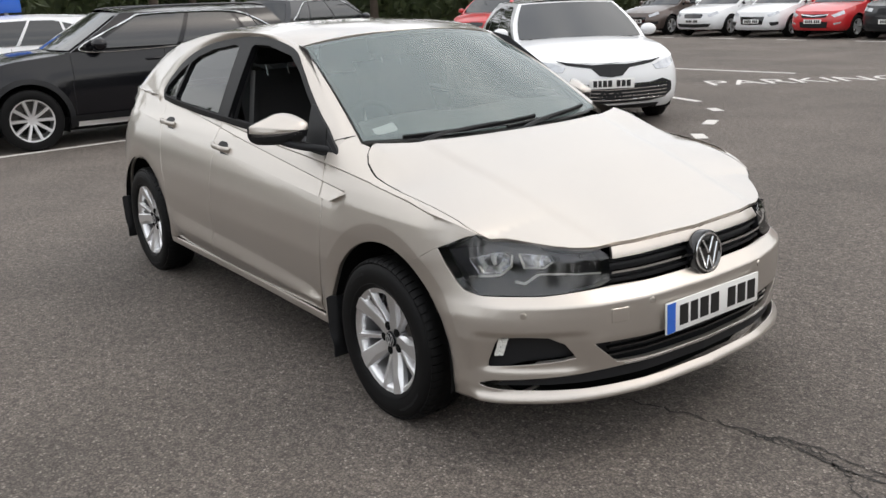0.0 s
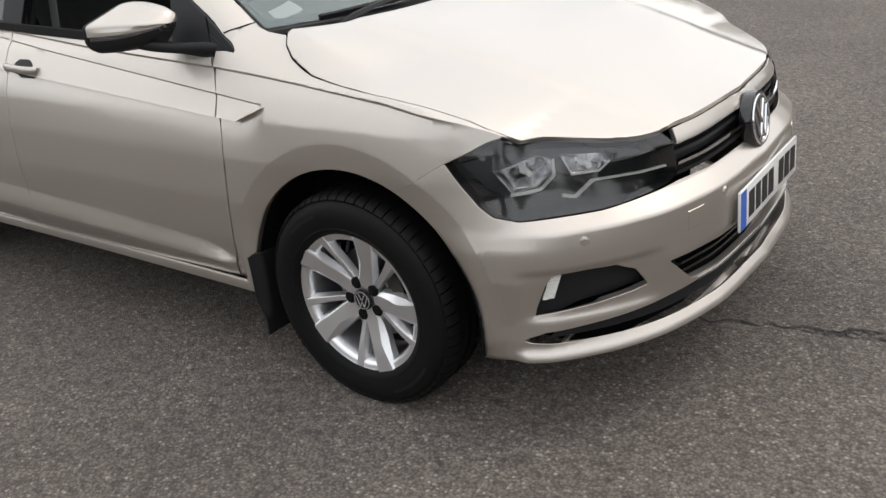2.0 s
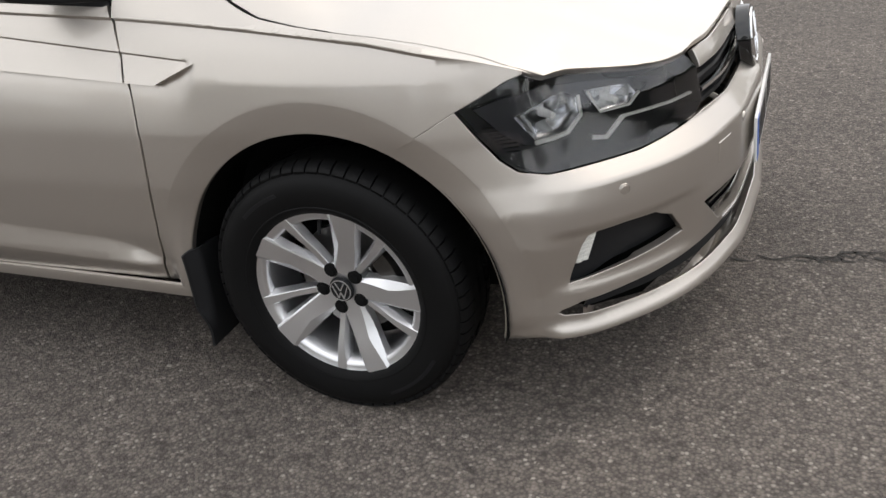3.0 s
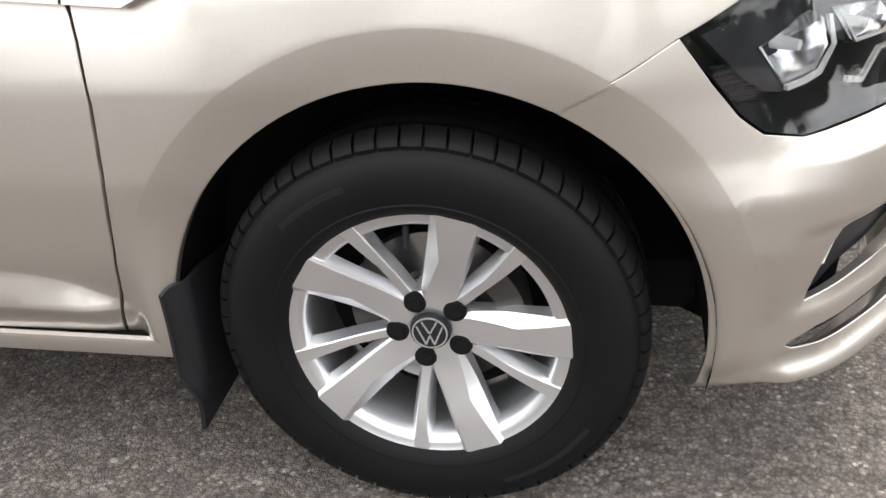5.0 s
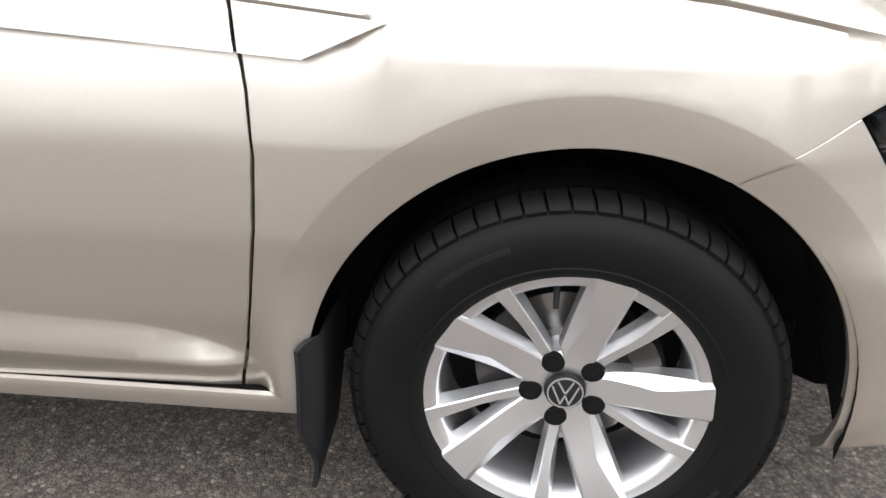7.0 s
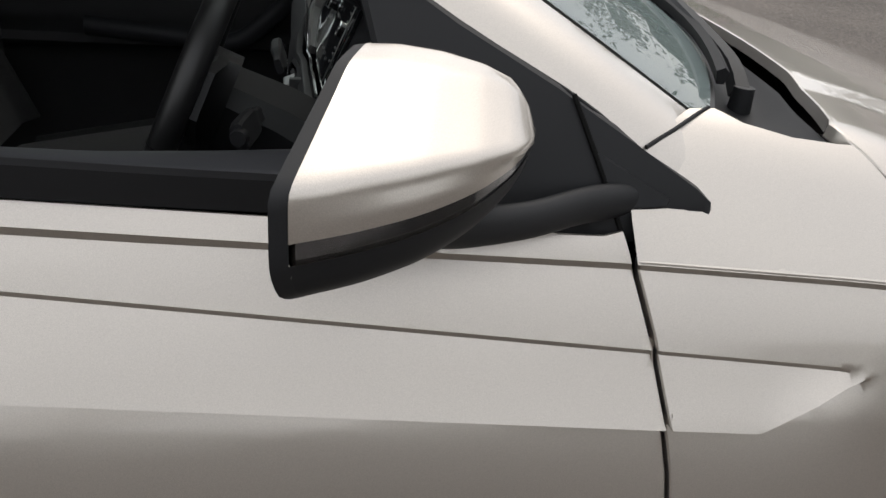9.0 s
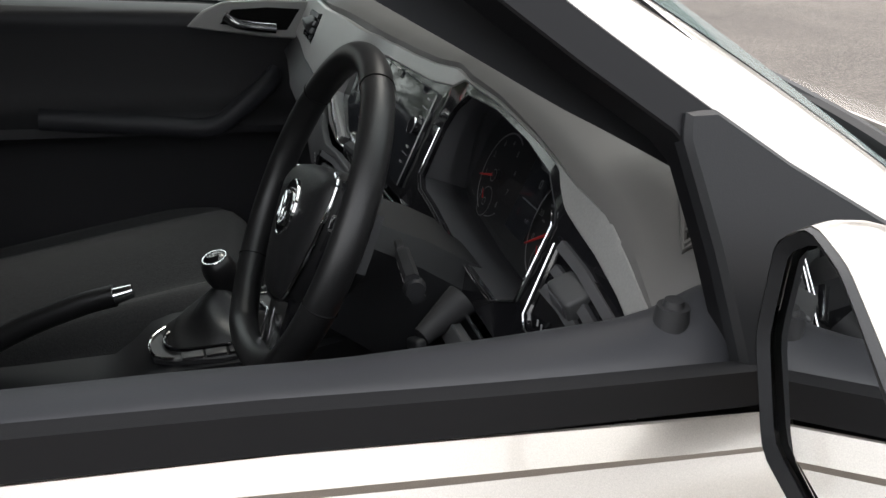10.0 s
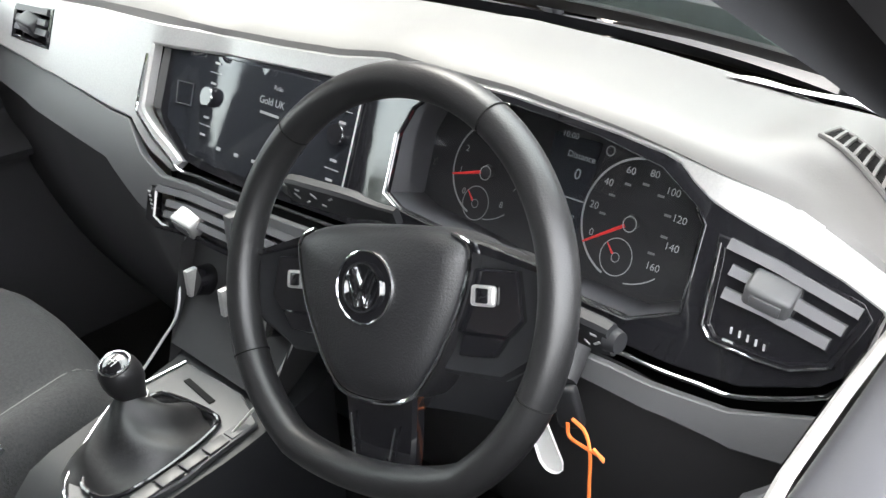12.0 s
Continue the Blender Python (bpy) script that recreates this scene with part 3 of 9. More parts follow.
wt_out = [(x, -gap_bonnet(x) - G * 0.6) for x in np.concatenate([np.linspace(0.452, -0.15, 24), np.linspace(-0.17, -0.247, 12)])] + [(-0.265, -0.704), (-0.307, -0.705), (-0.352, -0.697), (-0.374, -0.684), (-0.40, -0.69), (-0.43, -0.715), (-0.4675, -0.738), (-0.466, -0.77)] + [(x, -(y_A(x) + 0.0004)) for x in np.linspace(-0.4625, 0.440, 90)]
both("wing_top", patch(wt_out, lambda x, y: top(x, y), 0.016, depth=0, fine=True), M_PAINT)

# dark channel under the bonnet gap
gch = bmesh.new()
sweep(gch, [Vector((x, -gap_bonnet(x), top(x, -gap_bonnet(x)).z - 0.014)) for x in np.concatenate([np.linspace(-0.247, -0.16, 10), np.linspace(-0.14, 0.452, 26)])], [(-0.007, -0.002), (0.007, -0.002), (0.007, 0.002), (-0.007, 0.002)], up=(0, 0, 1))
both("bonnet_seal", gch, M_RUBBER)

# front bumper: right half mirrored into one skin
ub = lambda pts: [(u_y(y), z) for y, z in pts]
bump_top = ub([(0.0, 0.603), (0.26, 0.603), (0.43, 0.606), (0.55, 0.600), (0.66, 0.592)]) + ux([(0.50, 0.590), (0.44, 0.602), (0.405, 0.628), (0.365, 0.672), (0.3225, 0.7275)])
bump_arch = ux(arc(0.01, ARCH, 64.0, -14, 30))
bump_bot = ux([(0.40, 0.212), (0.50, 0.207)]) + ub([(0.62, 0.200), (0.40, 0.192), (0.0, 0.190)])
intake = ub([(0.0, 0.428), (0.26, 0.428), (0.505, 0.432), (0.515, 0.428), (0.43, 0.349), (0.41, 0.345), (0.26, 0.341), (0.0, 0.339)])
groove = ub([(0.0, 0.331), (0.26, 0.332), (0.40, 0.334), (0.50, 0.331), (0.62, 0.322)]) + ux([(0.545, 0.310), (0.505, 0.297), (0.497, 0.290), (0.51, 0.282), (0.56, 0.276)]) \
    + ub([(0.68, 0.274), (0.55, 0.272), (0.40, 0.271), (0.20, 0.270), (0.0, 0.270)])
fogp = ux([(0.527, 0.352), (0.532, 0.375), (0.552, 0.44), (0.562, 0.457), (0.575, 0.462)]) + ub([(0.70, 0.463), (0.645, 0.459), (0.60, 0.435), (0.573, 0.395), (0.566, 0.380), (0.60, 0.371), (0.68, 0.362)])


def bumper_skin(u, z):
    p = belt(u, z)
    x, y = p.x, -p.y
    # sculpted corner: the surround of the lamp pocket sinks in, the lip below stands out
    ui = u
    c = float(smoothstep(u_y(0.50), u_y(0.60), ui)) * float(smoothstep(u_x(0.47), u_x(0.54), ui))
    d = 0.012 * c * float(smoothstep(0.485, 0.455, z)) * float(smoothstep(0.33, 0.36, z))
    k = 0.022 * min(1.0, max(0.0, (0.274 - z) / 0.026)) * float(smoothstep(0.205, 0.240, z)) * float(smoothstep(u_x(0.46), u_x(0.50), ui))
    n = Vector((0.75, -0.66, 0)) if y > 0.5 else Vector((1, 0, 0))
    return p - n * (d - k)


_low = bump_bot + [groove[-1]] + groove[::-1][1:] + [intake[-1]] + intake[::-1][1:]
outline_b = bump_top + bump_arch + _low
# the middle edge: bumper skin, intake mouth, chrome strip, groove, lip
bb = patch(outline_b, bumper_skin, 0.016, flip=True, fine=True, skip_mid=True, holes=[fogp], depth=0.02, edge=0.002,
           lines=[ux(arc(0.01, r, 60, -14, 30)) for r in (0.398, 0.410, 0.424, 0.436, 0.449, 0.460)] + [[(u, z) for u in np.linspace(0.01, u_x(0.46), 60)] for z in (0.5995, 0.585, 0.569, 0.563, 0.557, 0.258, 0.247, 0.240, 0.225)])
# remove the turned edge on the centre line so that the halves meet
for v in bb.verts:
    if abs(v.co.y) < 0.004:
        v.co.y = 0
mirror_y(bb)
bmesh.ops.remove_doubles(bb, verts=[v for v in bb.verts if abs(v.co.y) < 0.003], dist=0.0008)
bumper = R("front_bumper", bb, M_PAINT)


def sunk(u, z, d, base=belt):
    """A point d metres behind the skin."""
    e = 0.004
    a, b, c = base(u, z), base(u + e, z), base(u, z + e)
    n = (c - a).cross(b - a)
    n.normalize()
    if n.y > 0.2 or (abs(n.y) <= 0.2 and n.x < 0):
        n = -n
    return a - n * d


# ---- front end ----
# grille between the lamps
grille_poly = ub([(0.0, 0.690), (0.20, 0.690), (0.34, 0.689), (0.415, 0.686), (0.43, 0.66), (0.425, 0.612), (0.20, 0.608), (0.0, 0.608)])
gb = patch(grille_poly, lambda u, z: sunk(u, z, 0.035), 0.03, flip=True, depth=0)
grille = R("grille", mirror_y(gb), M_PLASTIC, "black slatted grille")
band = [(float(u), nose_z(u) - 0.013) for u in np.linspace(0, u_y(0.412), 9)] + ub([(0.418, 0.692), (0.30, 0.694), (0.15, 0.695), (0.0, 0.695)])
R("grille_trim", mirror_y(patch(band, belt, 0.012, flip=True, skip_mid=True)), M_PAINT)


def bar_on_skin(ya, yb, z, h, d, depth, n=26, dz=0.0):
    bm = bmesh.new()
    path = [sunk(u_y(y), z + dz * (y - ya), d) for y in np.linspace(ya, yb, n)]
    sweep(bm, path, [(-depth / 2, -h / 2), (depth / 2, -h / 2), (depth / 2, h / 2), (-depth / 2, h / 2)])
    return bm


for zz, hh, mm, dd in ((0.672, 0.010, M_PLASTIC, 0.020), (0.648, 0.008, M_CHROME, 0.006), (0.624, 0.010, M_PLASTIC, 0.018)):
    part("slat", mirror_y(bar_on_skin(0.0, 0.428, zz, hh, dd, 0.016)), mm, grille, "thin chrome strip" if mm is M_CHROME else "")

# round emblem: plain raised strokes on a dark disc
emb = bmesh.new()
revolve(emb, [(0.0, -0.004), (0.072, -0.003), (0.0775, -0.001), (0.079, 0.004), (0.079, 0.03)], 48)
emblem_m = pose(0.797, 0, 0.648, -8, 0, 90)
emblem_thing = R("emblem", emb, M_GLOSSBLK, "round black and chrome emblem")
emblem_thing.matrix_basis = emblem_m


def emblem_strokes(r, y=-0.006, w=0.11):
    bm = bmesh.new()
    revolve(bm, [(r * 0.90, y + 0.003), (r * 0.91, y - 0.001), (r * 0.99, y - 0.001), (r, y + 0.003)], 40)
    zs = [(-0.42, 0.72, -0.02, -0.02), (0.42, 0.72, 0.02, -0.02), (-0.72, 0.42, -0.24, -0.74), (-0.24, -0.74, 0.0, -0.16), (0.0, -0.16, 0.24, -0.74), (0.24, -0.74, 0.72, 0.42)]
    for x0, z0, x1, z1 in zs:
        a, b = Vector((x0 * r, y, z0 * r)), Vector((x1 * r, y, z1 * r))
        sweep(bm, [a, b], [(-w * r / 2, -0.002), (w * r / 2, -0.002), (w * r / 2 * 0.6, 0.0015), (-w * r / 2 * 0.6, 0.0015)], up=(0, -1, 0))
    return bm


def strokes(bm, material, parent):
    """Each loose piece of the emblem as a part of its own."""
    left = set(bm.verts)
    while left:
        grp, todo = set(), [next(iter(left))]
        while todo:
            v = todo.pop()
            if v in grp:
                continue
            grp.add(v)
            todo += [e.other_vert(v) for e in v.link_edges]
        left -= grp
        one = bmesh.new()
        vm = {v: one.verts.new(v.co) for v in bm.verts if v in grp}
        for f in bm.faces:
            if f.verts[0] in grp:
                one.faces.new([vm[v] for v in f.verts])
        part("emblem_ring" if len(grp) > 40 else "emblem_stroke", one, material, parent)
    bm.free()


strokes(emblem_strokes(0.070), M_CHROME, emblem_thing)

# lower mouth, chrome strip, splitter groove
mouth_poly = ub([(0.0, 0.440), (0.30, 0.440), (0.53, 0.440), (0.47, 0.36), (0.42, 0.325), (0.0, 0.320)])
mouth = R("lower_grille", mirror_y(patch(mouth_poly, lambda u, z: sunk(u, z, 0.045), 0.03, flip=True, depth=0)), M_PLASTIC, "black lower intake grille")
for zz in (0.415, 0.392, 0.368):
    part("slat", mirror_y(bar_on_skin(0.0, 0.45, zz, 0.007, 0.028, 0.02)), M_GLOSSBLK, mouth)
R("chrome_strip", mirror_y(bar_on_skin(0.0, 0.40, 0.3365, 0.006, 0.004, 0.012)), M_CHROME)
R("groove_panel", mirror_y(patch(ub([(0.0, 0.336), (0.42, 0.338), (0.60, 0.33), (0.75, 0.315), (0.775, 0.285), (0.55, 0.288), (0.0, 0.288)]), lambda u, z: sunk(u, z, 0.018), 0.03, flip=True, depth=0)), M_PLASTIC)

# lamp pockets in the bumper
fog_in = patch(ux([(0.515, 0.345), (0.545, 0.47)]) + ub([(0.66, 0.47), (0.59, 0.43), (0.555, 0.375)]), lambda u, z: sunk(u, z, 0.035, bumper_skin), 0.02, flip=True, depth=0)
both("lamp_pocket", fog_in, M_PLASTIC, "black honeycomb lamp pocket")
M_DRL = mat("running lamp lens", (0.85, 0.85, 0.80), rough=0.15, coat=0.6, vary=0.25, vscale=160)
for r in range(7):
    for q in range(2):
        x0 = 0.547 + 0.0022 * r + 0.0125 * q
        z0 = 0.386 + 0.0093 * r
        both("running_lamp", patch(ux([(x0, z0), (x0 + 0.0018, z0 + 0.0078), (x0 + 0.0125, z0 + 0.0078), (x0 + 0.0107, z0)]), lambda u, z: sunk(u, z, 0.016 + 0.003 * q, bumper_skin), 0.006, flip=True, depth=0.006), M_DRL, "ribbed clear running lamp" if r + q == 0 else "")

# parking sensor, tow-eye cover
for yy in (0.71, 0.30):
    b_ = bmesh.new()
    revolve(b_, [(0.0, -0.0015), (0.009, -0.0012), (0.0105, 0.001), (0.0125, 0.0012), (0.0125, -0.0002), (0.0135, 0.002)], 20)
    for sgn in (-1, 1):
        p_ = belt(u_y(yy), 0.537) if yy == 0.71 else belt(u_y(yy), 0.545)
        o_ = part("parking_sensor", b_.copy(), M_PAINT, bumper)
        o_.matrix_basis = Matrix.Translation((p_.x + 0.001, -sgn * p_.y, p_.z)) @ pose(0, 0, 0, 0, 0, 90 + sgn * (48 if yy == 0.71 else 12))
tow = patch(ub([(0.395, 0.540), (0.455, 0.540), (0.455, 0.495), (0.395, 0.495)]), lambda u, z: sunk(u, z, -0.0015), 0.01, flip=True, depth=0.004)
part("tow_cover", tow, M_PAINT, bumper)


def number_plate(parent, m, chars, material, band=True):
    """A plate with bars in place of its characters."""
    root = part("number_plate", new_box((-0.26, -0.004, -0.0555), (0.26, 0.004, 0.0555), 0.003), material, parent, "white number plate with blue band" if band else "")
    root.matrix_basis = m
    x = -0.192 if band else -0.215
    for wd in chars:
        if wd:
            part("character_bar", new_box((x, -0.0055, -0.036), (x + wd, -0.0045, 0.036)), M_BLACKMARK, root, smooth=False)
        x += (wd or 0.025) + 0.013
    if band:
        part("blue_band", new_box((-0.257, -0.0052, -0.0525), (-0.214, -0.0042, 0.0525)), M_BLUE, root, smooth=False)
    return root


number_plate(car, pose(0.832, 0, 0.472, -2, 0, 90), [0.045, 0.04, 0.046, 0.046, 0, 0.045, 0.046, 0.046], M_WHITEPLATE)

# headlamps
hl_edge = ux([(0.324, 0.729), (0.385, 0.757), (0.430, 0.775), (0.462, 0.783)]) + [(float(u), nose_z(u) - 0.006) for u in np.linspace(min(U_LAMP, u_x(0.475)), u_y(0.46), 14)] + ub([(0.432, 0.700), (0.432, 0.66), (0.436, 0.625), (0.47, 0.611), (0.56, 0.603), (0.66, 0.596)]) \
    + ux([(0.50, 0.594), (0.445, 0.606), (0.410, 0.632), (0.370, 0.676)])
M_LAMPDARK = mat("dark lamp housing", (0.012, 0.012, 0.014), rough=0.3, spec=0.4, vary=0.25, vscale=20)
M_REFLECT = mat("lamp reflector", (0.86, 0.87, 0.88), rough=0.2, metal=1.0, vary=0.1, vscale=30)


def u_near(x, y, z):
    """Place along the outline of the skin point nearest to (x, y) at height z."""
    us_ = np.linspace(u_y(0.40), u_x(0.30), 240)
    return float(min(us_, key=lambda u: (belt(u, z).x - x) ** 2 + (belt(u, z).y - y) ** 2))


def lamp_pts(pts):
    return [(u_near(x, -y, z), z) for x, y, z in pts]


def cell(poly, d0, d1, k, lift=0.0):
    """A faceted reflector: an outline near the lens that narrows to a smaller one deeper in."""
    bm = bmesh.new()
    cu_, cz_ = np.mean([p[0] for p in poly]), np.mean([p[1] for p in poly]) + lift
    rings_ = []
    for f, d in ((1.0, d0), (0.94, d0 + 0.002), (0.94 - 0.45 * (1 - k), d0 + 0.55 * (d1 - d0)), (k, d1)):
        rings_.append([bm.verts.new(sunk(cu_ + (u - cu_) * f, cz_ + (z - cz_) * f, d)) for u, z in poly])
    n_ = len(poly)
    for r0_, r1_ in zip(rings_, rings_[1:]):
        for q in range(n_):
            bm.faces.new((r0_[q], r0_[(q + 1) % n_], r1_[(q + 1) % n_], r1_[q]))
    bm.faces.new(rings_[-1])
    bmesh.ops.recalc_face_normals(bm, faces=bm.faces)
    return bm


CELL_A = lamp_pts([(0.407, 0.741, 0.705), (0.441, 0.714, 0.720), (0.478, 0.691, 0.728), (0.505, 0.676, 0.730), (0.522, 0.668, 0.718), (0.530, 0.682, 0.682), (0.510, 0.706, 0.657), (0.451, 0.744, 0.653)])
CELL_B = lamp_pts([(0.537, 0.655, 0.727), (0.575, 0.625, 0.724), (0.612, 0.590, 0.720), (0.626, 0.586, 0.701), (0.614, 0.608, 0.680), (0.566, 0.654, 0.679)])
HOOKS = [(lamp_pts([(0.447, 0.746, 0.651), (0.480, 0.727, 0.652), (0.511, 0.706, 0.655), (0.533, 0.681, 0.682), (0.524, 0.667, 0.719)]), 0.0032),
         (lamp_pts([(0.539, 0.652, 0.722), (0.566, 0.654, 0.678), (0.614, 0.608, 0.679), (0.628, 0.585, 0.701)]), 0.0018),
         (lamp_pts([(0.555, 0.682, 0.636), (0.579, 0.664, 0.630), (0.605, 0.624, 0.660)]), 0.0042),
         (lamp_pts([(0.605, 0.624, 0.660), (0.640, 0.585, 0.659), (0.680, 0.520, 0.655), (0.716, 0.445, 0.651)]), 0.0024)]
BEZEL = lamp_pts([(0.345, 0.782, 0.728), (0.38, 0.745, 0.741), (0.43, 0.697, 0.749), (0.50, 0.655, 0.744), (0.56, 0.615, 0.738), (0.64, 0.535, 0.722), (0.69, 0.470, 0.704), (0.665, 0.52, 0.690), (0.630, 0.580, 0.697), (0.614, 0.604, 0.676), (0.566, 0.650, 0.675), (0.536, 0.676, 0.690), (0.513, 0.702, 0.651), (0.451, 0.740, 0.646), (0.430, 0.757, 0.650), (0.400, 0.765, 0.668)])
M_LAMPLENS = glass_mat("headlamp lens", (0.92, 0.92, 0.94), ior=1.75)
M_BEZEL = mat("dark grey lamp bezel", (0.030, 0.030, 0.035), rough=0.22, spec=0.5, vary=0.15, vscale=14)
for sgn in (1, -1):
    fl = (lambda b: b) if sgn == 1 else flipped
    lamp = R("headlamp", fl(patch(hl_edge, lambda u, z: belt(u, z) + Vector((0.0007, -0.0007, 0)), 0.018, flip=True, depth=0.0, fine=True)), M_LAMPLENS, "clear headlamp with dark housing and chrome reflectors")
    lamp.visible_shadow = False
    part("housing", fl(patch(hl_edge, lambda u, z: sunk(u, z, 0.058), 0.025, flip=True, depth=0)), M_LAMPDARK, lamp)
    fr = bmesh.new()
    ring = [sunk(u, z, 0.003) for u, z in dense(hl_edge, 0.02)]
    ring2 = [sunk(u, z, 0.058) for u, z in dense(hl_edge, 0.02)]
    va, vb = [fr.verts.new(p) for p in ring], [fr.verts.new(p) for p in ring2]
    for i in range(len(va)):
        j = (i + 1) % len(va)
        fr.faces.new((va[i], va[j], vb[j], vb[i]))
    bmesh.ops.recalc_face_normals(fr, faces=fr.faces)
    part("surround", fl(fr), M_LAMPDARK, lamp)
    bez = part("bezel", fl(patch(BEZEL, lambda u, z: sunk(u, z, 0.020), 0.016, flip=True, depth=0.03, holes=[CELL_A, CELL_B])), M_BEZEL, lamp)
    for poly, d1, k, lift in ((CELL_A, 0.060, 0.42, 0.004), (CELL_B, 0.055, 0.45, 0.004)):
        part("reflector", fl(cell(poly, 0.016, d1, k, lift)), M_REFLECT, lamp, "faceted chrome reflector")
        bl = bmesh.new()
        cu_, cz_ = np.mean([p[0] for p in poly]), np.mean([p[1] for p in poly])
        p_ = sunk(cu_, cz_, 0.034)
        cyl(bl, p_ + Vector((-0.02, 0.014, 0)), p_ + Vector((0.010, -0.007, 0)), 0.010, 0.007, 14)
        part("bulb", fl(bl), M_DRL, lamp)
    for pts, hw_ in HOOKS:
        st = bmesh.new()
        sweep(st, [sunk(u, z, 0.009) for u, z in pts], [(-0.003, -hw_), (0.003, -hw_), (0.003, hw_), (-0.003, hw_)])
        part("light_strip", fl(st), M_DRL, lamp, "bright white light line")
    for k in range(8):
        z = 0.640 + k * 0.0068
        rb = bmesh.new()
        sweep(rb, [sunk(u_x(x), z, 0.030) for x in np.linspace(0.452 - 0.002 * k, 0.424 - k * 0.0065, 6)], [(-0.003, -0.0012), (0.003, -0.0012), (0.003, 0.0012), (-0.003, 0.0012)])
        part("rib", fl(rb), M_BEZEL, bez)

# ---- wheels ----
def tyre_mesh():
    bm = bmesh.new()
    prof = [(0.203, -0.080), (0.210, -0.088), (0.217, -0.0915), (0.222, -0.0935), (0.224, -0.0925), (0.236, -0.096), (0.256, -0.0985), (0.274, -0.0965), (0.287, -0.0905), (0.289, -0.0885), (0.297, -0.079), (0.3025, -0.066), (0.3055, -0.05), (0.3065, -0.03)]
    prof = prof + [(r, -y) for r, y in prof[::-1]]
    revolve(bm, prof, 120)
    return bm


def tread_mesh():
    """Tread blocks with open shoulder grooves."""
    bm = bmesh.new()
    n = 62
    for i in range(n):
        a0, a1 = 2 * math.pi * (i + 0.07) / n, 2 * math.pi * (i + 0.93) / n
        for s in (-1, 1):
            pr = [(0.3010, 0.0835), (0.3055, 0.0790), (0.3105, 0.0705), (0.3135, 0.055), (0.3140, 0.040)]
            vs = []
            for a, sk in ((a0, 0.0), (a1, 0.0)):
                row = []
                for r, y in pr:
                    aa = a + (0.0855 - y) * 0.35
                    row.append((bm.verts.new((r * math.cos(aa), s * y, r * math.sin(aa))), bm.verts.new(((r - 0.008) * math.cos(aa), s * y * 0.97, (r - 0.008) * math.sin(aa)))))
                vs.append(row)
            for k in range(len(pr) - 1):
                bm.faces.new((vs[0][k][0], vs[1][k][0], vs[1][k + 1][0], vs[0][k + 1][0]))
                bm.faces.new((vs[0][k][0], vs[0][k + 1][0], vs[0][k + 1][1], vs[0][k][1]))
                bm.faces.new((vs[1][k][0], vs[1][k][1], vs[1][k + 1][1], vs[1][k + 1][0]))
            bm.faces.new((vs[0][0][0], vs[0][0][1], vs[1][0][1], vs[1][0][0]))
    for y0, y1 in ((-0.033, -0.008), (0.008, 0.033)):
        for i in range(n):
            a0, a1 = 2 * math.pi * (i + 0.05) / n, 2 * math.pi * (i + 0.95) / n
            v = [bm.verts.new((0.3142 * math.cos(a), y, 0.3142 * math.sin(a))) for a, y in ((a0, y0), (a1, y0), (a1, y1), (a0, y1))]
            bm.faces.new(v)
    bmesh.ops.recalc_face_normals(bm, faces=bm.faces)
    return bm


def face_y(r):
    """Depth of the spokes' outer face along the radius."""
    return float(np.interp(r, [0.03, 0.06, 0.10, 0.15, 0.195, 0.210], [-0.050, -0.050, -0.058, -0.072, -0.081, -0.084]))


def spoke_bm(ang, w0, w1, twist, thick, drop=0.0, r0=0.045, r1=0.2065, skew=0.0):
    bm = bmesh.new()
    rings = []
    for r in np.linspace(r0, r1, 9):
        t = (r - r0) / (r1 - r0)
        w = w0 + (w1 - w0) * t
        c = ang + skew * t
        y = face_y(r) + drop
        pts = []
        for x, dy in ((-w / 2 - 0.003 - 0.005 * t, 0.022), (-w / 2, 0.002), (-w / 2 * 0.86, 0.0), (w / 2 * (0.30 + 0.5 * abs(2 * t - 1)), 0.0), (w / 2, 0.011 * (1 - abs(2 * t - 1) ** 2) + 0.002), (w / 2 + 0.003, 0.030)):
            aa = radians(c) + x / max(r, 0.03)
            pts.append(bm.verts.new((r * math.cos(aa), y + dy, r * math.sin(aa))))
        rings.append(pts)
    for i in range(len(rings) - 1):
        for j in range(5):
            bm.faces.new((rings[i][j], rings[i][j + 1], rings[i + 1][j + 1], rings[i + 1][j]))
    bmesh.ops.recalc_face_normals(bm, faces=bm.faces)
    for f in bm.faces:
        if f.normal.y > 0.3:
            f.normal_flip()
    return bm


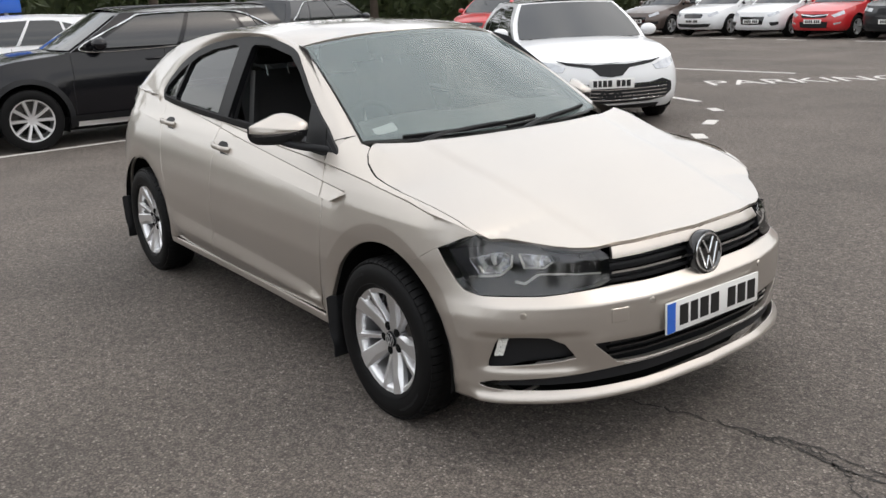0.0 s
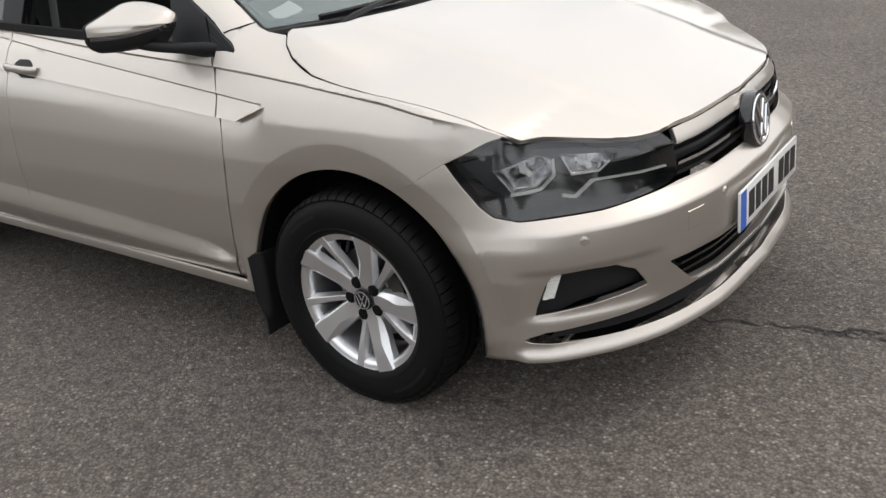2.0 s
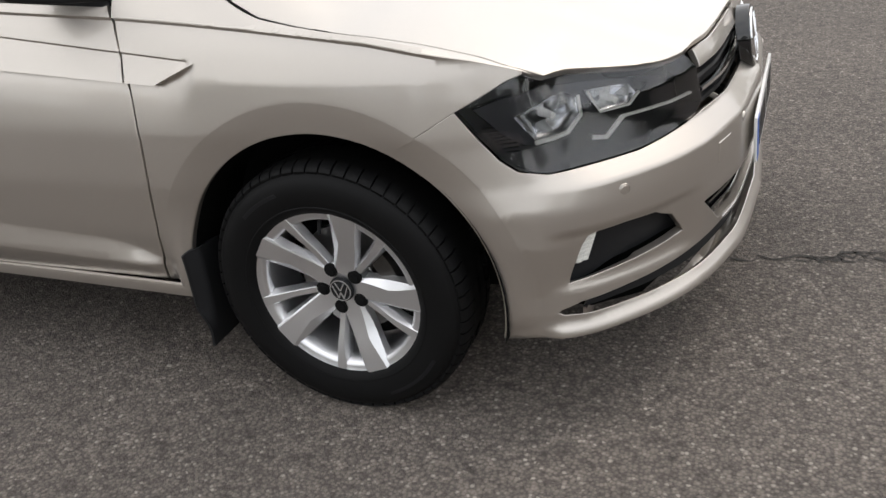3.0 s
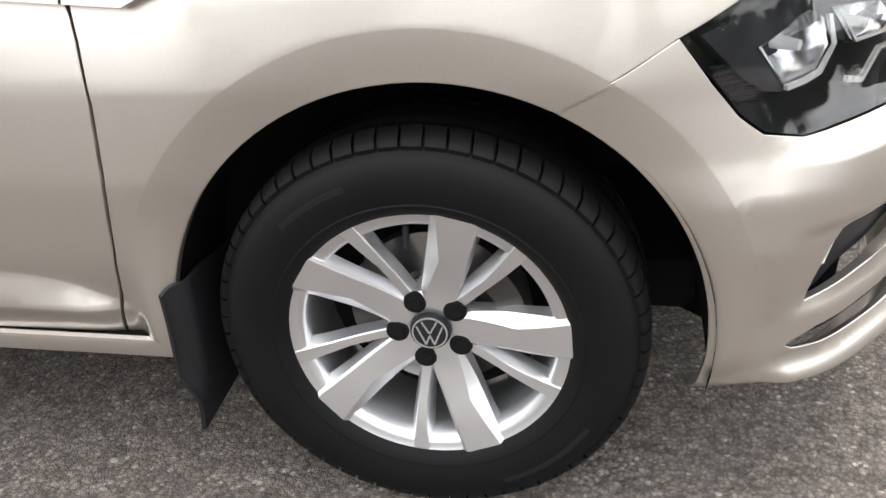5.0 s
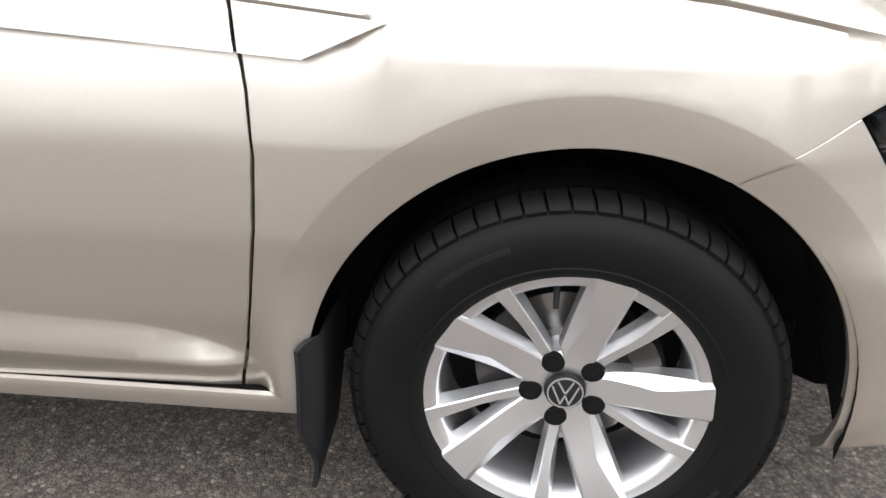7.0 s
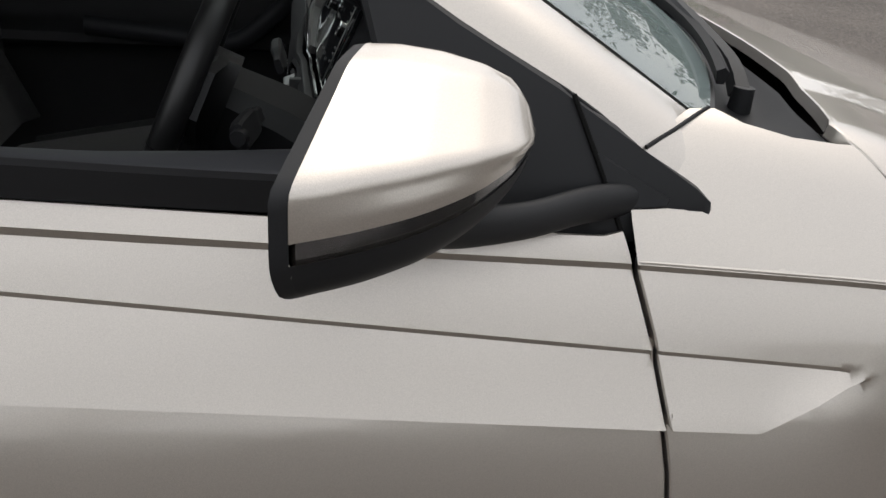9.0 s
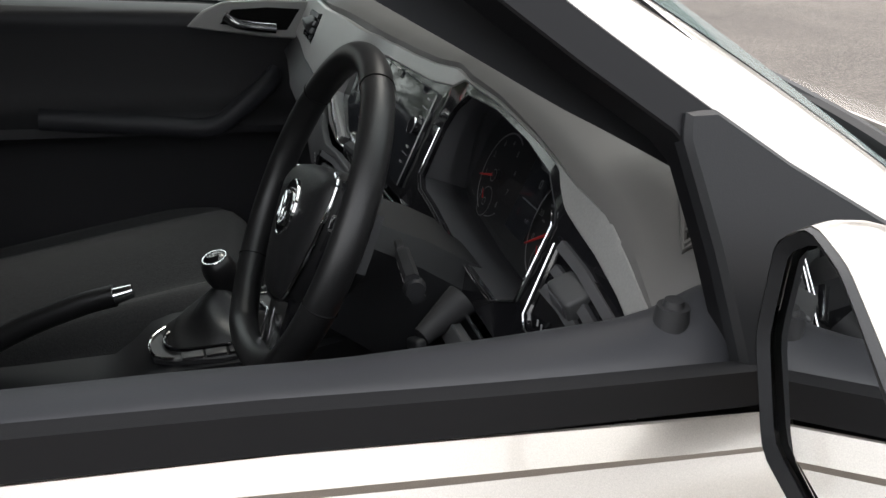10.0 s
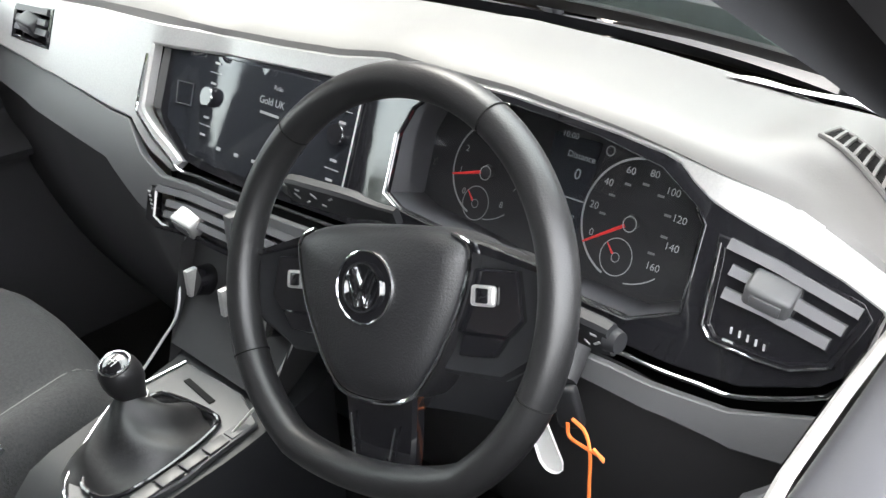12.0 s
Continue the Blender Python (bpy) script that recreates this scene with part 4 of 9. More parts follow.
def wheel_thing():
    w = empty("wheel")
    part("tyre", tyre_mesh(), M_TYRE, w, "black road tyre")
    part("tread", tread_mesh(), M_TYRE, w, smooth=30)
    # raised maker's marks on the sidewall as plain bars
    for a in list(range(296, 330, 3)) + list(range(112, 134, 3)):
        mk = bmesh.new()
        ca_, sa_ = math.cos(radians(a)), math.sin(radians(a))
        box(mk, (-0.008, -0.0012, -0.0042), (0.008, 0.0012, 0.0042), 0.0005, Matrix.Translation((0.262 * ca_, -0.0975, 0.262 * sa_)) @ Matrix.Rotation(radians(90 - a), 4, "Y"))
        part("sidewall_mark", mk, M_RUBBER, w, smooth=False)
    rim_bm = bmesh.new()
    revolve(rim_bm, [(0.2015, -0.078), (0.2105, -0.0840), (0.2145, -0.0885), (0.2175, -0.087), (0.2180, -0.080)][::-1] + [(0.194, -0.0765), (0.1865, -0.0735), (0.182, -0.066), (0.179, -0.04), (0.178, -0.01), (0.180, 0.05), (0.19, 0.08)], 96)
    rim_part = part("rim", rim_bm, M_ALLOY, w, "silver alloy rim with five double spokes")
    hub = bmesh.new()
    revolve(hub, [(0.0, -0.047), (0.032, -0.047), (0.045, -0.050), (0.056, -0.050), (0.064, -0.045), (0.067, -0.03), (0.067, 0.0)], 48)
    part("hub", hub, M_ALLOY, rim_part)
    for k in range(5):
        a = 76 + 72 * k
        part("spoke", spoke_bm(a, 0.052, 0.066, 1, 0.02, 0.0), M_ALLOY, rim_part, smooth=20)
        part("spoke", spoke_bm(a - 30, 0.016, 0.027, 0, 0.02, 0.003, skew=2), M_ALLOY, rim_part, smooth=20)
        b = bmesh.new()
        p = Vector((0.050 * math.cos(radians(a - 34)), 0, 0.050 * math.sin(radians(a - 34))))
        cyl(b, p + Vector((0, -0.030, 0)), p + Vector((0, -0.0545, 0)), 0.0120, 0.0108, 6)
        part("wheel_bolt", b, M_UNDER, rim_part, "black bolt cap")
        so = bmesh.new()
        revolve(so, [(0.0, -0.0508), (0.0150, -0.0512), (0.0168, -0.0506), (0.0175, -0.046)], 20)
        bmesh.ops.translate(so, vec=p, verts=so.verts)
        part("bolt_collar", so, M_UNDER, rim_part)
    cap = bmesh.new()
    revolve(cap, [(0.0, -0.0585), (0.024, -0.0585), (0.029, -0.0565), (0.0305, -0.050)], 40)
    cp = part("centre_cap", cap, M_PLASTIC, rim_part, "dark centre cap with raised emblem")
    part("emblem", emblem_strokes(0.0265, -0.0585, 0.14), M_ALLOY, cp)
    vb = bmesh.new()
    p = Vector((0.172 * math.cos(radians(98)), -0.05, 0.172 * math.sin(radians(98))))
    cyl(vb, p, p + Vector((0.0, -0.012, -0.028)), 0.005, 0.004, 10)
    part("valve", vb, M_RUBBER, rim_part)
    dk = bmesh.new()
    revolve(dk, [(0.0, -0.012), (0.070, -0.012), (0.072, 0.004), (0.132, 0.004), (0.133, 0.012), (0.132, 0.024), (0.06, 0.024)], 64)
    part("brake_disc", dk, M_DISC, w, "steel brake disc")
    ca = bmesh.new()
    sweep(ca, [(0.122 * math.cos(radians(a)), -0.008, 0.122 * math.sin(radians(a))) for a in range(2, 47, 5)], [(-0.02, -0.034), (0.02, -0.034), (0.026, 0.0), (0.02, 0.03), (-0.02, 0.03)], up=(0, -1, 0))
    part("brake_caliper", ca, M_DARKMETAL, w, "cast brake caliper")
    cl = bmesh.new()
    sweep(cl, [(0.098, -0.024, 0.044), (0.108, -0.028, 0.052), (0.118, -0.028, 0.046), (0.128, -0.026, 0.052)], [(-0.004, -0.002), (0.004, -0.002), (0.004, 0.002), (-0.004, 0.002)], up=(0, -1, 0))
    part("spring_clip", cl, M_CHROME, w)
    dk2 = bmesh.new()
    revolve(dk2, [(0.0, 0.05), (0.178, 0.05)], 32)
    part("backing_plate", dk2, M_UNDER, w)
    return w


# wheels are parts of the car: one built, the others share its meshes
def wheel_at(m, first=[None]):
    if first[0] is None:
        first[0] = wheel_thing()
        w = first[0]
        w.matrix_basis = m
    else:
        w = copy_thing(first[0], m)
    w.parent = car
    return w


wheel_at(pose(0, -0.765, WHEEL_Z))
wheel_at(pose(AXLE_R, -0.757, WHEEL_Z, 0, 31, 0))
wheel_at(pose(0, 0.765, WHEEL_Z, 0, 12, 180))
wheel_at(pose(AXLE_R, 0.757, WHEEL_Z, 0, 50, 180))

# flat band pressed round the front arch, in the wing and in the bumper
def flare(a0, a1, skin):
    bm = bmesh.new()
    rows = []
    for s in np.linspace(0, 1, 40):
        row = []
        for r, lift in ((0.447, 0.0005), (0.436, 0.0012), (0.424, 0.0014), (0.412, 0.0014), (0.400, 0.0014), (0.3825, 0.0014), (0.3818, -0.018)):
            q = (0.447 - r) / 0.065
            a = radians((a0[0] * (1 - q) + a0[1] * q) * (1 - s) + (a1[0] * (1 - q) + a1[1] * q) * s)
            row.append(bm.verts.new(skin(u_x(0.01 + r * math.cos(a)), WHEEL_Z + r * math.sin(a)) + Vector((0, -lift, 0))))
        rows.append(row)
    for i in range(len(rows) - 1):
        for j in range(len(rows[0]) - 1):
            f = bm.faces.new((rows[i][j], rows[i][j + 1], rows[i + 1][j + 1], rows[i + 1][j]))
    bmesh.ops.recalc_face_normals(bm, faces=bm.faces)
    if sum(f.normal.y for f in bm.faces) > 0:
        bmesh.ops.reverse_faces(bm, faces=bm.faces[:])
    return bm


both("arch_flare", flare((58.1, 63.9), (172.0, 172.0), belt), M_PAINT)
both("arch_flare", flare((2.0, 2.0), (57.4, 63.1), belt), M_PAINT)

# arch liners and mud flaps
for cx, yo in ((0.01, 0.838), (AXLE_R, 0.845)):
    lb = bmesh.new()
    rows = []
    for f in np.linspace(0, 1, 36):
        row = []
        for r, y, a0 in ((0.386, yo, -12), (0.392, 0.80, -9), (0.395, 0.62, 26), (0.30, 0.55, 30), (0.10, 0.545, 30)):
            a = radians(a0 + (194 - a0) * f)
            row.append(lb.verts.new((cx + r * math.cos(a), -y, WHEEL_Z + r * math.sin(a))))
        rows.append(row)
    for i in range(len(rows) - 1):
        for j in range(4):
            lb.faces.new((rows[i][j], rows[i + 1][j], rows[i + 1][j + 1], rows[i][j + 1]))
    both("arch_liner", lb, M_UNDER)


def mud_flap(x, zt, zb, lean):
    """One moulded piece: a blade behind the wheel with its outer edge wrapped over the arch."""
    bm = bmesh.new()
    def f(a, b):
        z = zt + (zb - zt) * b
        w = 0.19 - 0.02 * b
        out = float(smoothstep(0.16, 0.0, a)) * float(smoothstep(0.85, 0.55, b))
        return Vector((x + lean * b * b - 0.030 * out, -0.872 + 0.014 * b + w * a, z - 0.022 * (1 - b) ** 3 * float(smoothstep(0.25, 1.0, a)) - 0.012 * float(smoothstep(0.10, 0.0, a)) * (1 - b) ** 4))
    grid_surf(bm, f, np.concatenate([np.linspace(0, 0.18, 8), np.linspace(0.25, 1, 7)]), np.linspace(0, 1, 20))
    solid(bm, 0.007)
    return bm


both("mud_flap", mud_flap(-0.350, 0.395, 0.125, -0.022), M_PLASTIC, "black plastic mud flap")
both("mud_flap", mud_flap(AXLE_R - 0.353, 0.40, 0.13, -0.04), M_PLASTIC, "black plastic mud flap")

# underbody and floor
R("underbody", new_box((-3.0, -0.58, 0.20), (0.40, 0.58, 0.30), 0.02), M_UNDER)
R("front_undertray", mirror_y(patch([(0.36, 0.0), (0.36, -0.56), (0.43, -0.62), (0.52, -0.62), (0.62, -0.54), (0.70, -0.3), (0.71, 0.0)], lambda x, y: Vector((x, y, 0.205)), 0.05, depth=0)), M_UNDER)
both("deflector", new_box((0.505, -0.64, 0.168), (0.517, -0.54, 0.212), 0.003), M_PAINT)

# ---- upper body ----
DLO = [(-0.425, 0.941), (-0.408, 0.952), (-0.420, 0.970), (-0.455, 0.995), (-0.51, 1.035), (-0.61, 1.090), (-0.73, 1.167), (-0.87, 1.264), (-1.0, 1.335), (-1.3, 1.376), (-1.6, 1.372), (-1.95, 1.328), (-2.2, 1.245), (-2.39, 1.112), (-2.415, 1.065), (-2.37, 1.033)]
dlo_top = [tuple(p) for p in spline(DLO, 70)]
frame_out = dlo_top + [(x, z_sill(x) + 0.0) for x in np.linspace(-2.33, -0.455, 40)]
open_front = [(-0.645, 0.962), (-0.662, 1.043), (-0.676, 1.096), (-0.690, 1.112), (-0.75, 1.152), (-0.87, 1.238), (-1.0, 1.305), (-1.25, 1.342), (-1.40, 1.343), (-1.425, 1.33), (-1.455, 1.002), (-1.40, 1.000), (-0.95, 0.985)]
open_rear = [(-1.575, 1.012), (-1.56, 1.33), (-1.62, 1.338), (-1.85, 1.312), (-2.03, 1.268), (-2.10, 1.235), (-2.17, 1.052), (-2.15, 1.036)]
open_quart = [(-2.195, 1.055), (-2.125, 1.23), (-2.2, 1.195), (-2.36, 1.10), (-2.375, 1.06), (-2.34, 1.048)]
both("window_frame", patch(frame_out, lambda x, z: house(x, z) + Vector((0, -0.003, 0)), 0.03, holes=[open_front, open_rear, open_quart], depth=0.03), M_FRAMEBLK, "black window surround")
for pl, nm in ((open_rear, "rear_door_glass"), (open_quart, "quarter_glass")):
    for g in both(nm, patch(pl, lambda x, z: house(x, z) + Vector((0, 0.012, 0)), 0.05, depth=0), M_DARKGLASS, "rear side window, the dim cabin's shade put into its tint"):
        g.visible_shadow = False
lg = R("front_door_glass", flipped(patch(open_front, lambda x, z: house(x, z) + Vector((0, 0.012, 0)), 0.05, depth=0)), M_SIDEGLASS, "clear front door window")
lg.visible_shadow = False

# waist seals: thick rubber lips under the windows
for dz, dy, hh, ww in ((0.012, -0.004, 0.026, 0.018),):
    sb = bmesh.new()
    sweep(sb, [house(x, z_sill(x) + dz) + Vector((0, dy, 0)) for x in np.linspace(-0.60, -2.34, 40)], [(-ww / 2, -hh / 2), (ww / 2, -hh / 2), (ww / 2 * 0.6, hh / 2), (-ww / 2, hh / 2)])
    both("waist_seal", sb, M_RUBBER)

# pillars and roof sides
rail = [ws_point(-1, v) for v in np.linspace(0, 1, 14)] + [Vector(p) for p in spline([(-1.005, -0.557, 1.343), (-1.15, -0.572, 1.376), (-1.35, -0.580, 1.397), (-1.7, -0.580, 1.398), (-2.05, -0.570, 1.374), (-2.4, -0.552, 1.328), (-2.72, -0.53, 1.272)], 30)[1:]] \
    + [Vector(p) for p in spline([(-2.72, -0.53, 1.272), (-2.88, -0.585, 1.17), (-2.975, -0.665, 1.045)], 8)[1:]]
rail_np = np.array([tuple(p) for p in rail])
low_pts = [house(x, z) for x, z in [(-0.41, 0.938)] + dlo_top + [(-2.40, 1.0), (-2.45, z_sill(-2.45) - 0.004)]]
low_np = np.array([tuple(p) for p in low_pts])


def run_length(a):
    return np.concatenate([[0], np.cumsum(np.linalg.norm(np.diff(a, axis=0), axis=1))])


la, lb_ = run_length(rail_np), run_length(low_np)
# match the curves at the roof corner and the rear corner
ka = [0, la[13], la[-9], la[-1]]
ix = int(np.argmin(np.abs(low_np[:, 0] + 1.02))), int(np.argmin(np.linalg.norm(low_np[:, [0, 2]] - np.array((-2.28, 1.19)), axis=1)))
kb = [0, lb_[ix[0]], lb_[ix[1]], lb_[-1]]
fb = bmesh.new()
rows = []
for t in np.linspace(0, 3, 120):
    sa, sb2 = np.interp(t, range(4), ka), np.interp(t, range(4), kb)
    A = Vector([np.interp(sa, la, rail_np[:, j]) for j in range(3)])
    B = Vector([np.interp(sb2, lb_, low_np[:, j]) for j in range(3)])
    row = []
    for k in np.linspace(0, 1, 9):
        p = B.lerp(A, k)
        bul = math.sin(math.pi * k) * 0.13 * (A - B).length
        p += Vector((0.25 if t < 1 else 0, -0.75, 0.6)).normalized() * min(bul, 0.016)
        row.append(fb.verts.new(p))
    rows.append(row)
for i in range(119):
    for j in range(8):
        fb.faces.new((rows[i][j], rows[i][j + 1], rows[i + 1][j + 1], rows[i + 1][j]))
bmesh.ops.recalc_face_normals(fb, faces=fb.faces)
fb.normal_update()
if sum(f.normal.y for f in fb.faces) > 0:
    bmesh.ops.reverse_faces(fb, faces=fb.faces[:])
rim(fb, 0.02, 0.001)
both("pillar_frame", fb, M_PAINT, "body-coloured pillars and roof frame")
# joint line between pillar and wing
pj = bmesh.new()
sweep(pj, [(-0.452, -0.739, 0.998), (-0.439, -0.7305, 1.0025), (-0.421, -0.7175, 1.007), (-0.411, -0.709, 1.0095), (-0.393, -0.6945, 1.014), (-0.380, -0.684, 1.0165)], circle(0.002, 6), up=(0, 0, 1))
both("pillar_joint", pj, M_RUBBER)

_roof_z = lambda x: float(np.interp(x, [-2.75, -2.4, -2.0, -1.6, -1.25, -1.05, -0.90], [1.325, 1.388, 1.425, 1.437, 1.428, 1.41, 1.390]))
rail_r = rail_np[13:-7]


def roof_pt(a, s):
    x0 = -0.905 - 0.10 * s * s
    x = x0 + (-2.72 - x0) * a
    ye = float(np.interp(-x, -rail_r[:, 0], -rail_r[:, 1]))
    ze = float(np.interp(-x, -rail_r[:, 0], rail_r[:, 2]))
    zc = _roof_z(x)
    return Vector((x, ye * s, zc - (zc - ze) * abs(s) ** 2.4))


rf = bmesh.new()
grid_surf(rf, roof_pt, np.linspace(0, 1, 40), np.linspace(-1, 1, 41))
bmesh.ops.recalc_face_normals(rf, faces=rf.faces)
if sum(f.normal.z for f in rf.faces) < 0:
    bmesh.ops.reverse_faces(rf, faces=rf.faces[:])
rim(rf, 0.02, 0.001)
R("roof", rf, M_PAINT)
hl_ = bmesh.new()
grid_surf(hl_, lambda a, s: roof_pt(a, s) - Vector((0, 0, 0.03)), np.linspace(0.02, 1, 14), np.linspace(-0.96, 0.96, 17))
M_HEADLINER = mat("grey headliner", (0.42, 0.42, 0.40), rough=0.9, bump=0.3, bscale=600, bdist=0.0006)
R("headliner", hl_, M_HEADLINER)
tg = bmesh.new()
grid_surf(tg, lambda a, s: Vector((-2.73 - 0.30 * a, (0.53 + 0.08 * a) * s, 1.32 - 0.045 * s * s * (1 - a) - 0.26 * a)), np.linspace(0, 1, 6), np.linspace(-1, 1, 9))
tgo = R("tailgate_glass", tg, M_DARKGLASS)
tgo.visible_shadow = False
R("tailgate_spoiler", new_box((-2.84, -0.42, 1.275), (-2.70, 0.42, 1.312), 0.012), M_PAINT)
for sgn in (-1, 1):
    R("tail_lamp", new_box((-3.05, sgn * 0.50, 0.84), (-2.97, sgn * 0.69, 0.97), 0.03), mat("red lamp lens", (0.16, 0.008, 0.008), rough=0.15, coat=0.8))
R("parcel_shelf", new_box((-2.95, -0.6, 0.93), (-2.35, 0.6, 0.95), 0.005), M_PLASTIC)

# windscreen with black border, mirror and sensor
wsb = bmesh.new()
grid_surf(wsb, ws_point, np.linspace(-0.985, 0.985, 33), np.linspace(0.012, 0.985, 24))
wso = R("windscreen", wsb, M_GLASS, "large curved clear windscreen")
wso.visible_shadow = False
bd = bmesh.new()
for s0, s1, v0, v1 in ((-0.985, 0.985, 0.0, 0.055), (-0.985, 0.985, 0.965, 0.99), (-0.99, -0.955, 0.05, 0.97), (0.955, 0.99, 0.05, 0.97)):
    grid_surf(bd, lambda s, v: ws_point(s, v) + Vector((-0.002, 0, -0.002)), np.linspace(s0, s1, 25 if s1 - s0 > 1 else 3), np.linspace(v0, v1, 3 if s1 - s0 > 1 else 20))
R("windscreen_border", bd, M_BLACKMARK)
# scuttle and wipers
sc = bmesh.new()
def scuttle(s, a):
    p = ws_point(s, 0.0) - Vector((0, 0, 0.010 + 0.03 * s ** 4))
    q = Vector((-0.165 - 0.085 * s * s, 0.705 * s, top(-0.165 - 0.085 * s * s, 0.68 * s).z - 0.024))
    r = p.lerp(q, a)
    r.z -= 0.018 * math.sin(math.pi * a)
    return r
grid_surf(sc, scuttle, np.linspace(-0.985, 0.985, 40), np.linspace(0.0, 1.0, 8))
R("scuttle_panel", sc, M_PLASTIC, "black plastic scuttle panel")


def wiper(s0, s1, v0, v1):
    arm = bmesh.new()
    a, b = ws_point(s0, -0.02) + Vector((0.02, 0, -0.006)), ws_point((s0 + s1) / 2 + 0.12, (v0 + v1) / 2) + Vector((0.012, 0, 0.024))
    path = [a, a.lerp(b, 0.15) + Vector((0.004, 0, 0.012)), a.lerp(b, 0.5) + Vector((0, 0, 0.012)), b]
    sweep(arm, [Vector(p) for p in spline([tuple(p) for p in path], 14)], [(-0.011, -0.004), (0.011, -0.004), (0.006, 0.006), (-0.006, 0.006)], scale=lambda t: 1.25 - 0.6 * t)
    o = R("wiper", arm, M_PLASTIC, "black windscreen wiper")
    bl = bmesh.new()
    path = [ws_point(s, v0 + (v1 - v0) * k) + Vector((0.006, 0, 0.011)) for k, s in zip(np.linspace(0, 1, 16), np.linspace(s0 - 0.05, s1, 16))]
    sweep(bl, path, [(-0.004, -0.009), (0.004, -0.009), (0.008, 0.004), (0.003, 0.009), (-0.006, 0.005)])
    part("wiper_blade", bl, M_RUBBER, o)
    pv = bmesh.new()
    cyl(pv, a + Vector((0, 0, -0.03)), a + Vector((0.002, 0, 0.008)), 0.014, 0.012, 16)
    part("pivot_cap", pv, M_PLASTIC, o)


wiper(-0.72, 0.22, 0.004, 0.050)
wiper(-0.02, 0.80, 0.004, 0.045)

# ---- door mirrors ----
# outline of the mirror's rear opening, as a radius for each angle
_mp = [(1.0, -0.30), (0.98, 0.62), (0.60, 1.02), (0.15, 0.96), (-0.98, 0.22), (-1.0, -0.40), (-0.88, -0.66), (-0.62, -0.84), (0.55, -0.92)]
_ma = np.linspace(0, 2 * math.pi, 181)


def _ray(a):
    d = Vector((math.cos(a), math.sin(a)))
    best = 1.0
    for p, q in zip(_mp, _mp[1:] + _mp[:1]):
        e = Vector(q) - Vector(p)
        den = d.x * e.y - d.y * e.x
        if abs(den) > 1e-9:
            s = (p[0] * e.y - p[1] * e.x) / den
            u = (p[0] * d.y - p[1] * d.x) / den
            if s > 0 and -1e-6 <= u <= 1 + 1e-6:
                best = s
    return best


_mr = np.array([_ray(a) for a in _ma[:-1]])
_mr = sum(np.roll(_mr, k) * w for k, w in zip(range(-3, 4), (0.06, 0.12, 0.2, 0.24, 0.2, 0.12, 0.06)))
_mr = np.append(_mr, _mr[0])


def mirror_pt(a, t, e=1.0):
    """Housing: a round the rim, t from the rear rim to the nose."""
    k = float(np.interp(a % (2 * math.pi), _ma, _mr))
    cy, cz = k * math.cos(a), k * math.sin(a)
    wy, wz = 0.092, 0.058 if cz > 0 else 0.080
    shrink = float(np.interp(t, [-0.05, 0.0, 0.2, 0.45, 0.7, 0.86, 0.93, 0.975, 1.0], [1.0, 1.0, 0.965, 0.86, 0.70, 0.54, 0.40, 0.22, 0.0]))
    if cz < 0:
        shrink = 0.45 * shrink + 0.55 * (1 - min(1.0, max(0.0, t)) ** 3.4)
    y = cy * wy * shrink * e + 0.058 * t
    z = cz * wz * shrink * e - 0.002 * t
    return Vector((-0.706 + 0.139 * t + 0.030 * cy * (1 - t), -0.886 + y + 0.006 * t, 1.041 + z))


def mirror_mesh(a0, a1, t0, t1, n=44, m=22, grow=1.0):
    bm = bmesh.new()
    grid_surf(bm, lambda a, t: mirror_pt(a, t, grow), np.linspace(a0, a1, n), np.linspace(t0, t1, m))
    bmesh.ops.remove_doubles(bm, verts=bm.verts, dist=0.0004)
    bmesh.ops.recalc_face_normals(bm, faces=bm.faces)
    bm.normal_update()
    c = Vector((-0.65, -0.91, 1.04))
    if sum((f.calc_center_median() - c).dot(f.normal) for f in bm.faces) < 0:
        bmesh.ops.reverse_faces(bm, faces=bm.faces[:])
    return bm


